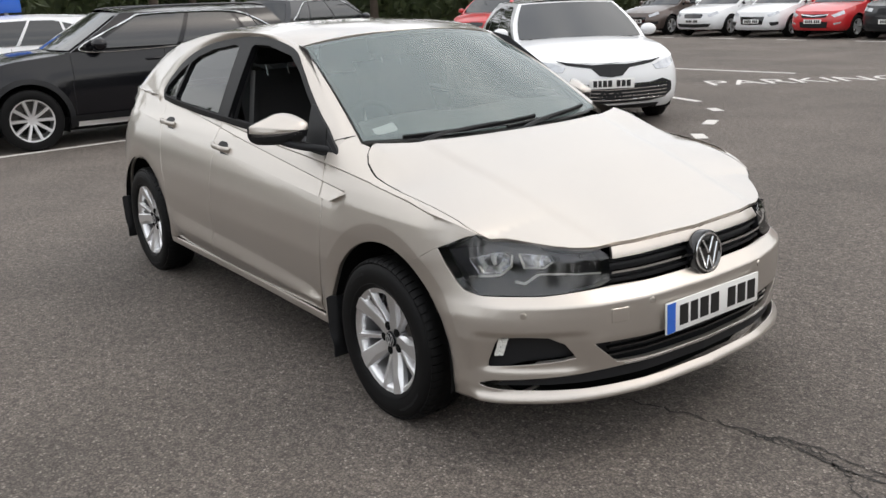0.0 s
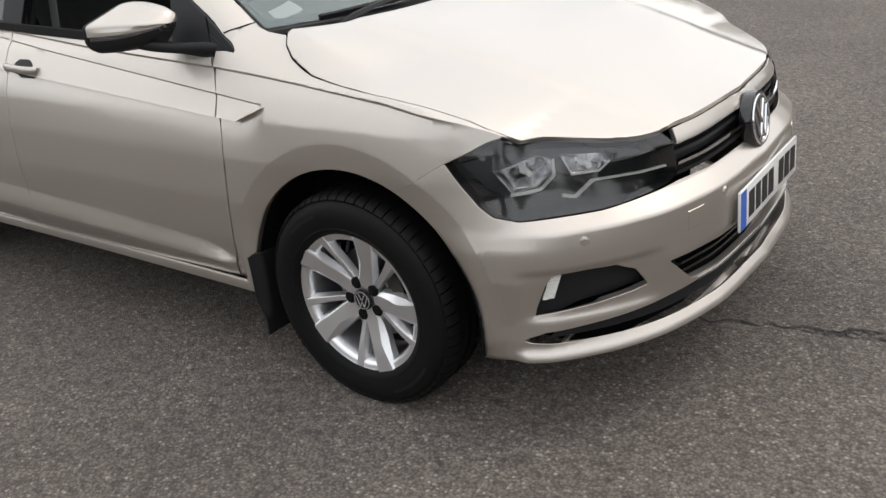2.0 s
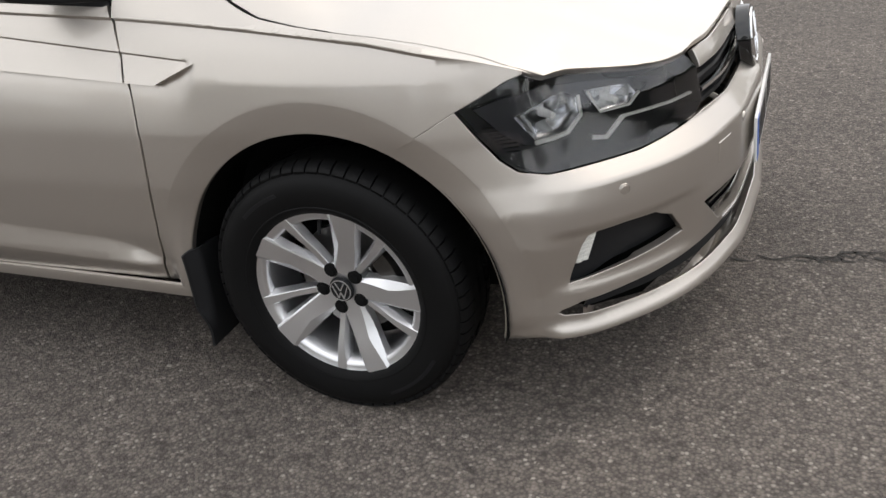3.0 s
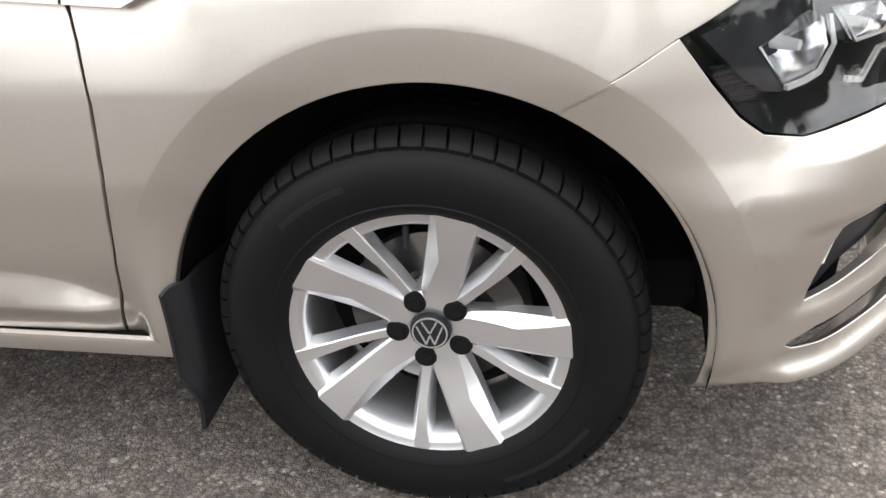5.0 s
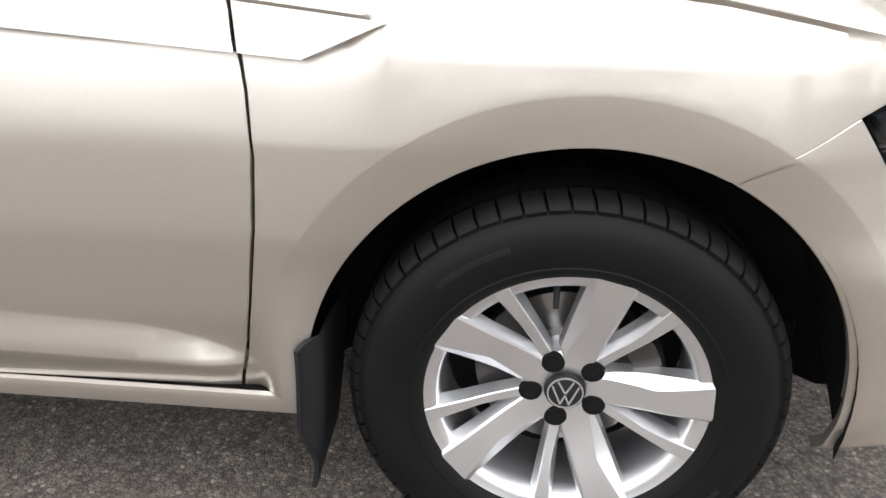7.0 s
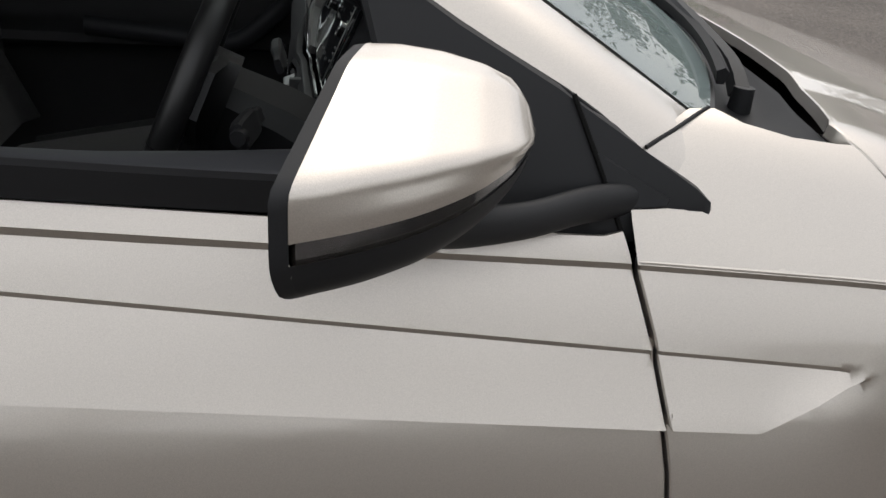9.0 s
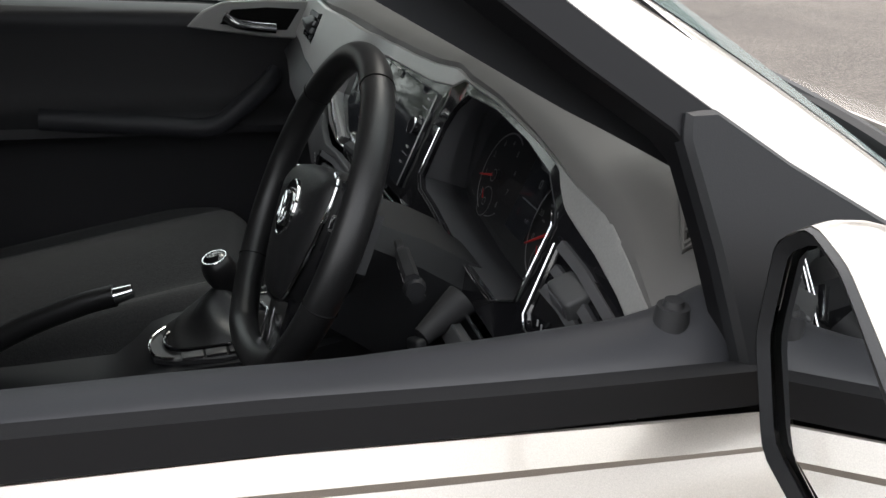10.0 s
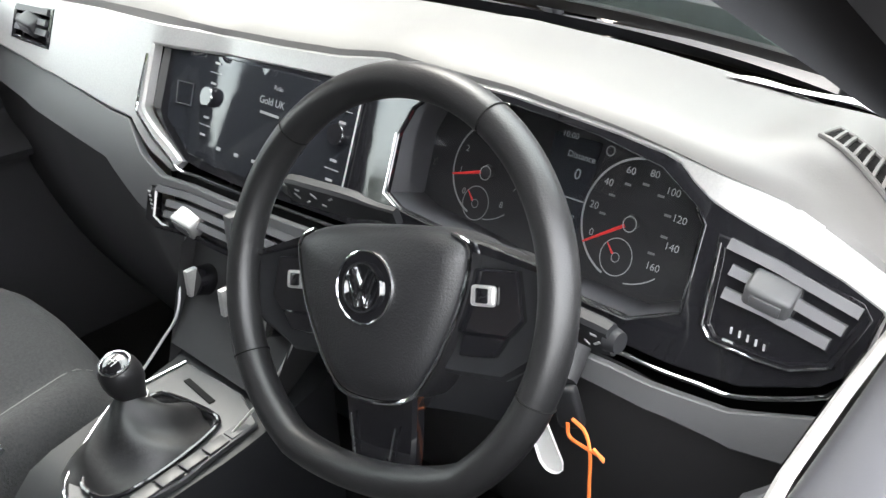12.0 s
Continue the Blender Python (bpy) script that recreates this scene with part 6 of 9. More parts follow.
def air_vent(poly, slats, name, tab=None, proud=0.003, tab_mat=None, inner=0.88):
    """An air vent: frame, dark box, slats given by the heights of their two ends, and a thumb tab."""
    cy_, cz_ = np.mean([p[0] for p in poly]), np.mean([p[1] for p in poly])
    hole = [((y - cy_) * (inner + 0.04) + cy_, (z - cz_) * inner + cz_) for y, z in poly]
    v = dpanel(poly, lambda y, z: face_x(y, z) - proud, M_GLOSSBLK, name, "black air vent with grey slats", 0.02, 0.012, holes=[hole], edge=0.002)
    part("vent_box", patch([((y - cy_) * 0.99 + cy_, (z - cz_) * 0.98 + cz_) for y, z in poly], lambda y, z: Vector((face_x(y, z) - proud + 0.040, y, z)), 0.03, flip=True, depth=0), M_UNDER, v)
    y0, y1 = min(p[0] for p in hole), max(p[0] for p in hole)
    P = np.array(hole)
    for z0, z1 in slats:
        sl = bmesh.new()
        pth = []
        for y in np.linspace(y0 + 0.002, y1 - 0.002, 16):
            z = z0 + (z1 - z0) * (y - y0) / (y1 - y0)
            if inside(P, [y], [z])[0]:
                pth.append(Vector((face_x(y, z) - proud + 0.014, y, z)))
        if len(pth) > 1:
            sweep(sl, pth, [(-0.016, -0.0045), (-0.011, -0.0052), (0.014, -0.0015), (0.016, 0.001), (-0.010, 0.0048), (-0.015, 0.0042)], up=(0.45, 0, 1))
            part("slat", sl, M_SLAT, v)
    if tab:
        part("tab", new_box((-0.013, -0.019, -0.0125), (0.012, 0.019, 0.0125), 0.004, Matrix.Translation((face_x(*tab) - proud, tab[0], tab[1])) @ pose(0, 0, 0, 10, -22, 0), seg=3), tab_mat or M_DASHLOW, v)
        part("tab_inset", new_box((-0.0145, -0.0125, -0.0065), (-0.0125, 0.0125, 0.0065), 0.0008, Matrix.Translation((face_x(*tab) - proud, tab[0], tab[1])) @ pose(0, 0, 0, 10, -22, 0)), M_SLAT, v)
    return v


M_SLAT = mat("grey vent slat plastic", (0.062, 0.062, 0.066), rough=0.5, bump=0.2, bscale=700, bdist=0.0004, vary=0.08)
near_vent = [(-0.531, 0.968), (-0.538, 0.902), (-0.547, 0.892), (-0.585, 0.888), (-0.612, 0.889), (-0.640, 0.901), (-0.653, 0.940), (-0.645, 0.948)]
ventR = air_vent(near_vent, ((0.937, 0.960), (0.921, 0.943), (0.908, 0.925)), "air_vent", (-0.582, 0.936))
vo_ = bmesh.new()
sweep(vo_, [Vector((face_x(y, z) - 0.005, y, z)) for y, z in [(-0.533, 0.964), (-0.540, 0.902), (-0.549, 0.893), (-0.585, 0.889), (-0.612, 0.890), (-0.638, 0.901)]], circle(0.0011, 6), up=(1, 0, 0))
part("chrome_outline", vo_, M_CHROME, ventR)
for k in range(5):
    y_, z_ = -0.563 - 0.0068 * k, 0.9045 - 0.0012 * k
    part("scale_mark", new_box((face_x(y_, z_) - 0.0062, y_ - 0.0008, z_ - 0.003), (face_x(y_, z_) - 0.0052, y_ + 0.0008, z_ + 0.003)), M_WHITEPRINT, ventR, smooth=False)
air_vent(far_vent, ((0.993, 0.986), (0.979, 0.973), (0.966, 0.961)), "air_vent", (0.512, 0.976), proud=0.013, inner=0.84)
ventC = air_vent(cvent, ((0.827, 0.827), (0.813, 0.813), (0.800, 0.800)), "centre_vent", (0.105, 0.804), proud=0.016, tab_mat=M_DECOR)
part("tab", new_box((face_x(-0.05, 0.804) - 0.034, -0.068, 0.797), (face_x(-0.05, 0.804) - 0.01, -0.032, 0.811), 0.003), M_DECOR, ventC)
part("vent_rib", new_box((face_x(0.02, 0.81) - 0.024, 0.013, 0.788), (face_x(0.02, 0.81) + 0.01, 0.028, 0.840), 0.002), M_DASHLOW, ventC)
for k in range(6):
    part("thumbwheel_mark", new_box((face_x(0.170, 0.815) - 0.0205, 0.167, 0.800 + 0.006 * k), (face_x(0.170, 0.815) - 0.0195, 0.171, 0.8025 + 0.006 * k)), M_WHITEPRINT, ventC, smooth=False)

# screen: glass, keys and knobs
scr_poly = [(0.207, 0.986), (-0.109, 0.991), (-0.114, 0.872), (0.10, 0.868), (0.150, 0.872), (0.196, 0.908)]
SF = lambda y, z: face_x(y, z) + 0.006 * float(smoothstep(0.10, 0.16, y)) - 0.0035
screen = dpanel(scr_poly, SF, M_SCREEN, "infotainment_screen", "dark glass touchscreen with two knobs", 0.02, 0.003)
sl_ = bmesh.new()
sweep(sl_, [Vector((SF(y, z) - 0.001, y, z)) for y, z in ((-0.110, 0.990), (-0.115, 0.873))], circle(0.0009, 6), up=(1, 0, 0))
part("silver_line", sl_, M_DECOR, screen)


def text_mesh(body, size, m, material, parent, name="lettering"):
    cu = bpy.data.curves.new(name, "FONT")
    cu.body, cu.size, cu.align_x, cu.align_y, cu.resolution_u = body, size, "CENTER", "CENTER", 3
    tmp = bpy.data.objects.new(name, cu)
    scene.collection.objects.link(tmp)
    bpy.context.view_layer.update()
    me = bpy.data.meshes.new_from_object(tmp.evaluated_get(bpy.context.evaluated_depsgraph_get()))
    bpy.data.objects.remove(tmp)
    bpy.data.curves.remove(cu)
    me.materials.append(material)
    ob = new(name, me)
    ob.parent = parent
    ob.matrix_basis = m
    return ob


FACE = Matrix(((0, 0, -1), (-1, 0, 0), (0, 1, 0))).to_4x4()   # text upright, read from the driver's seat


def on_face(y, z, d=0.0015, lean=-24.0):
    return Matrix.Translation((SF(y, z) - d, y, z)) @ FACE @ pose(0, 0, 0, lean, 0, 0)


def bar_on_face(y, z, w, h, material, name="key_mark"):
    o = part(name, new_box((-w / 2, -h / 2, -0.0003), (w / 2, h / 2, 0.0003)), material, screen, smooth=False)
    o.matrix_basis = on_face(y, z, 0.0012)
    return o


for y, z in ((0.131, 0.941), (-0.092, 0.944)):
    kb = bmesh.new()
    k0 = Vector((SF(y, z), y, z))
    nrm = Vector((-0.912, 0, 0.41))
    cyl(kb, k0 - nrm * 0.003, k0 + nrm * 0.009, 0.0125, 0.0115, 28)
    k_ = part("knob", kb, M_GLOSSBLK, screen, "black knob with silver rim")
    kr = bmesh.new()
    cyl(kr, k0 + nrm * 0.0075, k0 + nrm * 0.0095, 0.0121, 0.0117, 28, caps=False)
    part("knob_ring", kr, M_CHROME, k_)
for y in (0.131, -0.092):
    for z, wide in ((0.980, 0), (0.969, 1), (0.957, 0), (0.918, 0), (0.909, 1), (0.898, 0)):
        bar_on_face(y, z, 0.022 if wide else 0.010, 0.0009 if wide else 0.0026, M_WHITEPRINT)
text_mesh("Radio", 0.007, on_face(0.016, 0.972), M_GLOW, screen)
text_mesh("Gold UK", 0.0125, on_face(0.022, 0.956), M_GLOW, screen)
bar_on_face(0.022, 0.943, 0.034, 0.003, M_GLOW, "text_bar")
for y in (0.095, 0.062, 0.03, -0.005, -0.04):
    bar_on_face(y, 0.889, 0.008, 0.004, M_GLOW, "text_bar")
sd = bmesh.new()
sweep(sd, [Vector((SF(y, z) - 0.001, y, z)) for y, z in ((0.190, 0.952), (0.164, 0.951), (0.162, 0.926), (0.186, 0.927))], circle(0.0009, 6), up=(1, 0, 0), closed=True)
part("slot_outline", sd, M_DASHLOW, screen)

# instrument cluster: recessed tray, dials, needles, small display
def dial_x(y, z):
    return -0.628 + 0.42 * (z - 0.928)


inner = [((y + 0.345) * 0.955 - 0.338, z - 0.022 if z < 0.95 else z - 0.016) for y, z in clus]
tray_bm = bmesh.new()
_ca, _cb = dense(clus, 0.02), []
for y, z in _ca:
    _cb.append(((y + 0.345) * 0.955 - 0.338, z - 0.022 + 0.006 * float(smoothstep(0.93, 0.96, z))))
_a = [tray_bm.verts.new((face_x(y, z) - 0.001, y, z)) for y, z in _ca]
_b = [tray_bm.verts.new((dial_x(y, z), y, z)) for y, z in _cb]
for i in range(len(_ca)):
    j = (i + 1) % len(_ca)
    tray_bm.faces.new((_a[i], _a[j], _b[j], _b[i]))
bmesh.ops.recalc_face_normals(tray_bm, faces=tray_bm.faces)
tray = part("instrument_display", tray_bm, M_TRAY, dash, "instrument display with two round dials")
part("dial_plate", patch([(y, z) for y, z in _cb], lambda y, z: Vector((dial_x(y, z), y, z)), 0.03, flip=True, depth=0), M_DIAL, tray)
cg = part("cover_glass", patch(clus, lambda y, z: Vector((face_x(y, z) + 0.030 - 0.16 * (z - 0.95), y, z)), 0.05, flip=True, depth=0), M_LENS, tray)
cg.visible_shadow = False


def on_dial(y, z, d=0.005, lean=-23.0):
    return Matrix.Translation((dial_x(y, z) - d, y, z)) @ FACE @ pose(0, 0, 0, lean, 0, 0)


def arc_strip(cy, cz, r, a0, a1, w, material, parent, name, d=0.006, n=40):
    bm = bmesh.new()
    prev = None
    for a in np.linspace(a0, a1, n):
        ca_, sa_ = math.cos(radians(a)), math.sin(radians(a))
        cur = [bm.verts.new((dial_x(cy, cz + q * sa_) - d, cy - q * ca_, cz + q * sa_)) for q in (r - w / 2, r + w / 2)]
        if prev:
            bm.faces.new((prev[0], prev[1], cur[1], cur[0]))
        prev = cur
    return part(name, bm, material, parent, smooth=False)


def dial(cy, cz, r, numbers, a0, a1, needle, size, dimmed):
    """Angles run from the driver's right, anticlockwise."""
    dl = arc_strip(cy, cz, r, 62, 252, 0.0020, M_WHITEPRINT, tray, "dial")
    dl["label"] = "round dial with white scale and red needle"
    arc_strip(cy, cz, r, 278, 312, 0.0010, M_WHITEPRINT, dl, "scale_end")
    for i, s in enumerate(numbers):
        a = radians(a1 + (a0 - a1) * i / (len(numbers) - 1))
        text_mesh(s, size, on_dial(cy - (r - 0.010) * math.cos(a), cz + (r - 0.010) * math.sin(a), 0.0062), M_WHITEPRINT, dl, "numeral")
        if dimmed and i:
            part("small_numeral_bar", new_box((-0.0034, -0.0012, 0), (0.0034, 0.0012, 0.0003), 0, on_dial(cy - (r - 0.021) * math.cos(a + 0.12), cz + (r - 0.021) * math.sin(a + 0.12), 0.0062)), M_DIMPRINT, dl, smooth=False)
    na = radians(needle)
    nb = bmesh.new()
    p0 = Vector((dial_x(cy, cz) - 0.009, cy, cz))
    p1 = Vector((dial_x(cy, cz + (r - 0.004) * math.sin(na)) - 0.009, cy - (r - 0.001) * math.cos(na), cz + (r - 0.001) * math.sin(na)))
    cyl(nb, p0, p1, 0.0020, 0.0010, 8)
    part("needle", nb, M_RED, dl, "red needle")
    hb = bmesh.new()
    cyl(hb, p0 + Vector((0.003, 0, 0)), p0 - Vector((0.004, 0, 0)), 0.0070, 0.0062, 20)
    part("needle_hub", hb, M_DIAL, dl)
    arc_strip(cy, cz, 0.0066, 0, 360, 0.0010, M_WHITEPRINT, dl, "hub_ring", 0.0136)
    sy, sz = cy + 0.007, cz - 0.034
    arc_strip(sy, sz, 0.0165, 0, 360, 0.0009, M_WHITEPRINT, dl, "small_dial", 0.0064)
    arc_strip(sy, sz, 0.0040, 0, 360, 0.0007, M_WHITEPRINT, dl, "small_hub", 0.0074)
    n2 = bmesh.new()
    q0 = Vector((dial_x(sy, sz) - 0.0078, sy + 0.003, sz + 0.003))
    cyl(n2, q0, q0 + Vector((0.003, 0.008, 0.0085)), 0.0011, 0.0005, 6)
    part("needle", n2, M_RED, dl)
    return dl


M_DIMPRINT = mat("dim grey print", (0.16, 0.16, 0.16), rough=0.5, vary=0.02)
dial(-0.429, 0.928, 0.054, ["0", "20", "40", "60", "80", "100", "120", "140", "160"], -46, 208, 214, 0.0098, True)
dial(-0.258, 0.930, 0.047, ["0", "1", "2", "3", "4", "5", "6", "7", "8"], -48, 226, 196, 0.0095, False)
part("display", patch([(-0.322, 0.984), (-0.322, 0.893), (-0.376, 0.893), (-0.376, 0.984)], lambda y, z: Vector((dial_x(y, z) - 0.0056, y, z)), 0.03, flip=True, depth=0), M_SCREEN, tray)
text_mesh("10:00", 0.0085, on_dial(-0.340, 0.984, 0.0068), M_GLOW, tray)
text_mesh("Distance", 0.0090, on_dial(-0.358, 0.968, 0.0068), M_GLOW, tray)
text_mesh("0", 0.0150, on_dial(-0.359, 0.952, 0.0068), M_GLOW, tray)
part("text_bar", new_box((-0.020, -0.0006, 0), (0.020, 0.0006, 0.0003), 0, on_dial(-0.354, 0.930, 0.0066)), M_GLOW, tray, smooth=False)
text_mesh("1.0", 0.0065, on_dial(-0.364, 0.914, 0.0068), M_GLOW, tray)
arc_strip(-0.386, 0.980, 0.0042, 0, 360, 0.0010, M_GLOW, tray, "symbol_ring", 0.0064)
# pale outline of the cluster
co = bmesh.new()
sweep(co, [Vector((face_x(y, z) - 0.0035, y, z)) for y, z in clus[:10]], circle(0.0010, 6), up=(1, 0, 0))
part("chrome_outline", co, M_CHROME, tray)

# demister slot in the dash corner
def dash_top(x, y):
    r = np.array(dash_row(y)[:27])
    return float(np.interp(-x, -r[:, 0], r[:, 1]))


dem = [(-0.597, -0.566), (-0.576, -0.573), (-0.592, -0.614), (-0.606, -0.648), (-0.634, -0.648), (-0.620, -0.618)]
dwell = part("demister_well", patch(dem, lambda x, y: Vector((x, y, dash_top(x, y) + 0.0016)), 0.012, depth=0), M_UNDER, dash)
dfr = bmesh.new()
sweep(dfr, [Vector((x, y, dash_top(x, y) + 0.0015)) for x, y in dense(dem, 0.012)], circle(0.0026, 8), closed=True)
part("demister_frame", dfr, M_DASH, dash)
for k in range(8):
    a = (k + 0.8) / 8.6
    pa = Vector((-0.596, -0.566)).lerp(Vector((-0.633, -0.648)), min(1, a + 0.05))
    pb = Vector((-0.577, -0.573)).lerp(Vector((-0.607, -0.648)), a)
    q = bmesh.new()
    sweep(q, [Vector((p.x, p.y, dash_top(p.x, p.y) + 0.0022)) for p in (pa, pa.lerp(pb, 0.5), pb)], [(-0.0018, -0.002), (0.0018, -0.002), (0.0014, 0.0016), (-0.0014, 0.0016)])
    part("demister_slat", q, M_DASH, dwell)

# ---- steering wheel ----
TH = radians(23.5)
SW = Matrix(((0, math.sin(TH), -math.cos(TH), -0.864), (-1, 0, 0, -0.335), (0, math.cos(TH), math.sin(TH), 0.927), (0, 0, 0, 1))) @ pose(0, 0, 0, 0, 0, 16)
RW = 0.1665
rimb = bmesh.new()
def wheel_pt(a):
    x, y = RW * math.cos(a), RW * math.sin(a)
    if y < -0.140:
        y = -0.140 - (abs(y) - 0.140) * 0.55
    return Vector((x, y, 0.010))
sweep(rimb, [wheel_pt(a) for a in np.linspace(0, 2 * pi_, 120, endpoint=False)], circle(0.0147, 20, 0.0160), up=(0, 0, 1), closed=True)
wheel_ob = part("steering_wheel", rimb, M_LEATHER, car, "black leather steering wheel with chrome trim, turned slightly")
wheel_ob.matrix_basis = SW
for a in (51, 129, 205, 335):
    sr = bmesh.new()
    c = wheel_pt(radians(a))
    t = Vector((-math.sin(radians(a)), math.cos(radians(a)), 0))
    rad = Vector((math.cos(radians(a)), math.sin(radians(a)), 0))
    sweep(sr, [c + rad * 0.0150 * math.cos(q) + Vector((0, 0, 0.0163 * math.sin(q))) for q in np.linspace(0, 2 * pi_, 24, endpoint=False)], circle(0.0007, 6), up=tuple(t), closed=True)
    part("seam", sr, M_UNDER, wheel_ob)
# airbag cushion
padp = spline([(0.0, 0.050), (0.045, 0.049), (0.078, 0.042), (0.089, 0.030), (0.081, -0.010), (0.064, -0.048), (0.047, -0.074), (0.031, -0.087), (0.0, -0.091), (-0.031, -0.087), (-0.047, -0.074), (-0.064, -0.048), (-0.081, -0.010), (-0.089, 0.030), (-0.078, 0.042), (-0.045, 0.049)], 72, closed=True)
pad = bmesh.new()
rings = []
for k, zz in ((1.02, -0.035), (1.02, 0.0), (1.0, 0.010), (0.95, 0.017), (0.8, 0.0225), (0.5, 0.0262), (0.15, 0.027)):
    rings.append([pad.verts.new((x * k, y * k, zz)) for x, y in padp])
for i in range(len(rings) - 1):
    for j in range(72):
        pad.faces.new((rings[i][j], rings[i][(j + 1) % 72], rings[i + 1][(j + 1) % 72], rings[i + 1][j]))
pad.faces.new(rings[-1])
bmesh.ops.recalc_face_normals(pad, faces=pad.faces)
part("airbag_cover", pad, M_AIRBAG, wheel_ob, "grained black airbag cover")
cr = bmesh.new()
sweep(cr, [Vector((x * 1.015, y * 1.015, 0.0118)) for x, y in padp[10:63]], circle(0.0022, 8))
part("chrome_edge", cr, M_CHROME, wheel_ob, "thin chrome edge")
ed = bmesh.new()
revolve(ed, [(0.0, -0.0285), (0.0285, -0.0285), (0.0300, -0.027), (0.0300, -0.02)], 40)
bmesh.ops.rotate(ed, cent=(0, 0, 0), matrix=Matrix.Rotation(radians(-90), 3, "X"), verts=ed.verts)
e_ = part("emblem", ed, M_GLOSSBLK, wheel_ob, "round emblem of plain chrome strokes")
e_.matrix_basis = Matrix.Translation((0, 0.0, 0))
er = emblem_strokes(0.0205, -0.0305, 0.16)
bmesh.ops.rotate(er, cent=(0, 0, 0), matrix=Matrix.Rotation(radians(-90), 3, "X") , verts=er.verts)
strokes(er, M_CHROME, e_)
er2 = bmesh.new()
revolve(er2, [(0.0280, -0.0285), (0.0287, -0.0293), (0.0298, -0.0288), (0.0303, -0.026)], 40)
bmesh.ops.rotate(er2, cent=(0, 0, 0), matrix=Matrix.Rotation(radians(-90), 3, "X"), verts=er2.verts)
part("emblem_ring", er2, M_CHROME, e_)
for s in (1, -1):
    sp_ = patch([(0.060 * s, 0.036), (0.080 * s, 0.038), (0.12 * s, 0.030), (0.164 * s, 0.018), (0.164 * s, -0.030), (0.138 * s, -0.044), (0.112 * s, -0.060), (0.060 * s, -0.060)], lambda x, y: Vector((x, y, -0.004 + 0.15 * max(0, abs(x) - 0.12))), 0.02, depth=0.016, edge=0.004)
    spk = part("spoke", sp_, M_PLASTIC, wheel_ob)
    kp = patch([(0.084 * s, 0.018), (0.126 * s, 0.018), (0.132 * s, -0.016), (0.120 * s, -0.028), (0.076 * s, -0.028)], lambda x, y: Vector((x, y, 0.004)), 0.02, depth=0.008, edge=0.002)
    key_ = part("key_pad", kp, M_GLOSSBLK, spk, "glossy black control pad")
    part("rocker", new_box((0.100 * s - 0.011, -0.008, 0.004), (0.100 * s + 0.011, 0.008, 0.008), 0.003, seg=3), M_DECOR, key_, "silver rocker button")
    part("rocker_mark", new_box((0.100 * s - 0.0055, -0.0055, 0.0078), (0.100 * s + 0.0055, 0.0055, 0.0086), 0.001), M_GLOSSBLK, key_)
    kl = patch([(0.080 * s, -0.031), (0.118 * s, -0.031), (0.108 * s, -0.044), (0.078 * s, -0.046)], lambda x, y: Vector((x, y, 0.003)), 0.02, depth=0.006, edge=0.002)
    part("lower_pad", kl, M_GLOSSBLK, spk)
    tr_ = bmesh.new()
    sweep(tr_, [Vector(p) for p in spline([(0.084 * s, 0.037, 0.004), (0.110 * s, 0.031, 0.004), (0.150 * s, 0.021, 0.006)], 12)], [(-0.0050, -0.002), (0.0050, -0.002), (0.0036, 0.003), (-0.0036, 0.003)], scale=lambda t: 1.0 - 0.45 * t)
    part("spoke_trim", tr_, M_GLOSSBLK, spk)
ls = patch([(-0.036, -0.086), (0.036, -0.086), (0.033, -0.125), (0.030, -0.150), (0.022, -0.160), (-0.022, -0.160), (-0.030, -0.150), (-0.033, -0.125)], lambda x, y: Vector((x, y, 0.004 + 0.10 * (y + 0.10))), 0.02, depth=0.012, edge=0.003)
lsp = part("lower_spoke", ls, M_GLOSSBLK, wheel_ob)
lc = bmesh.new()
sweep(lc, [Vector((x, y, 0.0075 + 0.10 * (y + 0.10))) for x, y in ((-0.028, -0.106), (-0.025, -0.146))], circle(0.0011, 8))
part("chrome_line", lc, M_CHROME, lsp)
lc = bmesh.new()
sweep(lc, [Vector((x, y, 0.0078 + 0.10 * (y + 0.10))) for x, y in ((-0.025, -0.143), (-0.012, -0.149), (0.006, -0.150), (0.012, -0.140))], [(-0.003, -0.0015), (0.003, -0.0015), (0.003, 0.0015), (-0.003, 0.0015)])
part("chrome_clip", lc, M_CHROME, lsp)
lc = bmesh.new()
sweep(lc, [Vector((x, y, 0.0075 + 0.10 * (y + 0.10))) for x, y in ((0.012, -0.143), (0.020, -0.112))], circle(0.0008, 8))
part("chrome_line", lc, M_CHROME, lsp)
col_ = bmesh.new()
_cs = [(-0.05, -0.075), (0.05, -0.075), (0.062, -0.04), (0.062, 0.02), (0.045, 0.040), (-0.045, 0.040), (-0.062, 0.02), (-0.062, -0.04)]
sweep(col_, [SW @ Vector((0, -0.012, -0.030)), SW @ Vector((0, -0.016, -0.10)), SW @ Vector((0, -0.03, -0.19))], _cs, up=(0, 0, 1), scale=lambda t: 1.0 + 0.25 * t)
R("steering_column", col_, M_PLASTIC, "black steering column shroud")


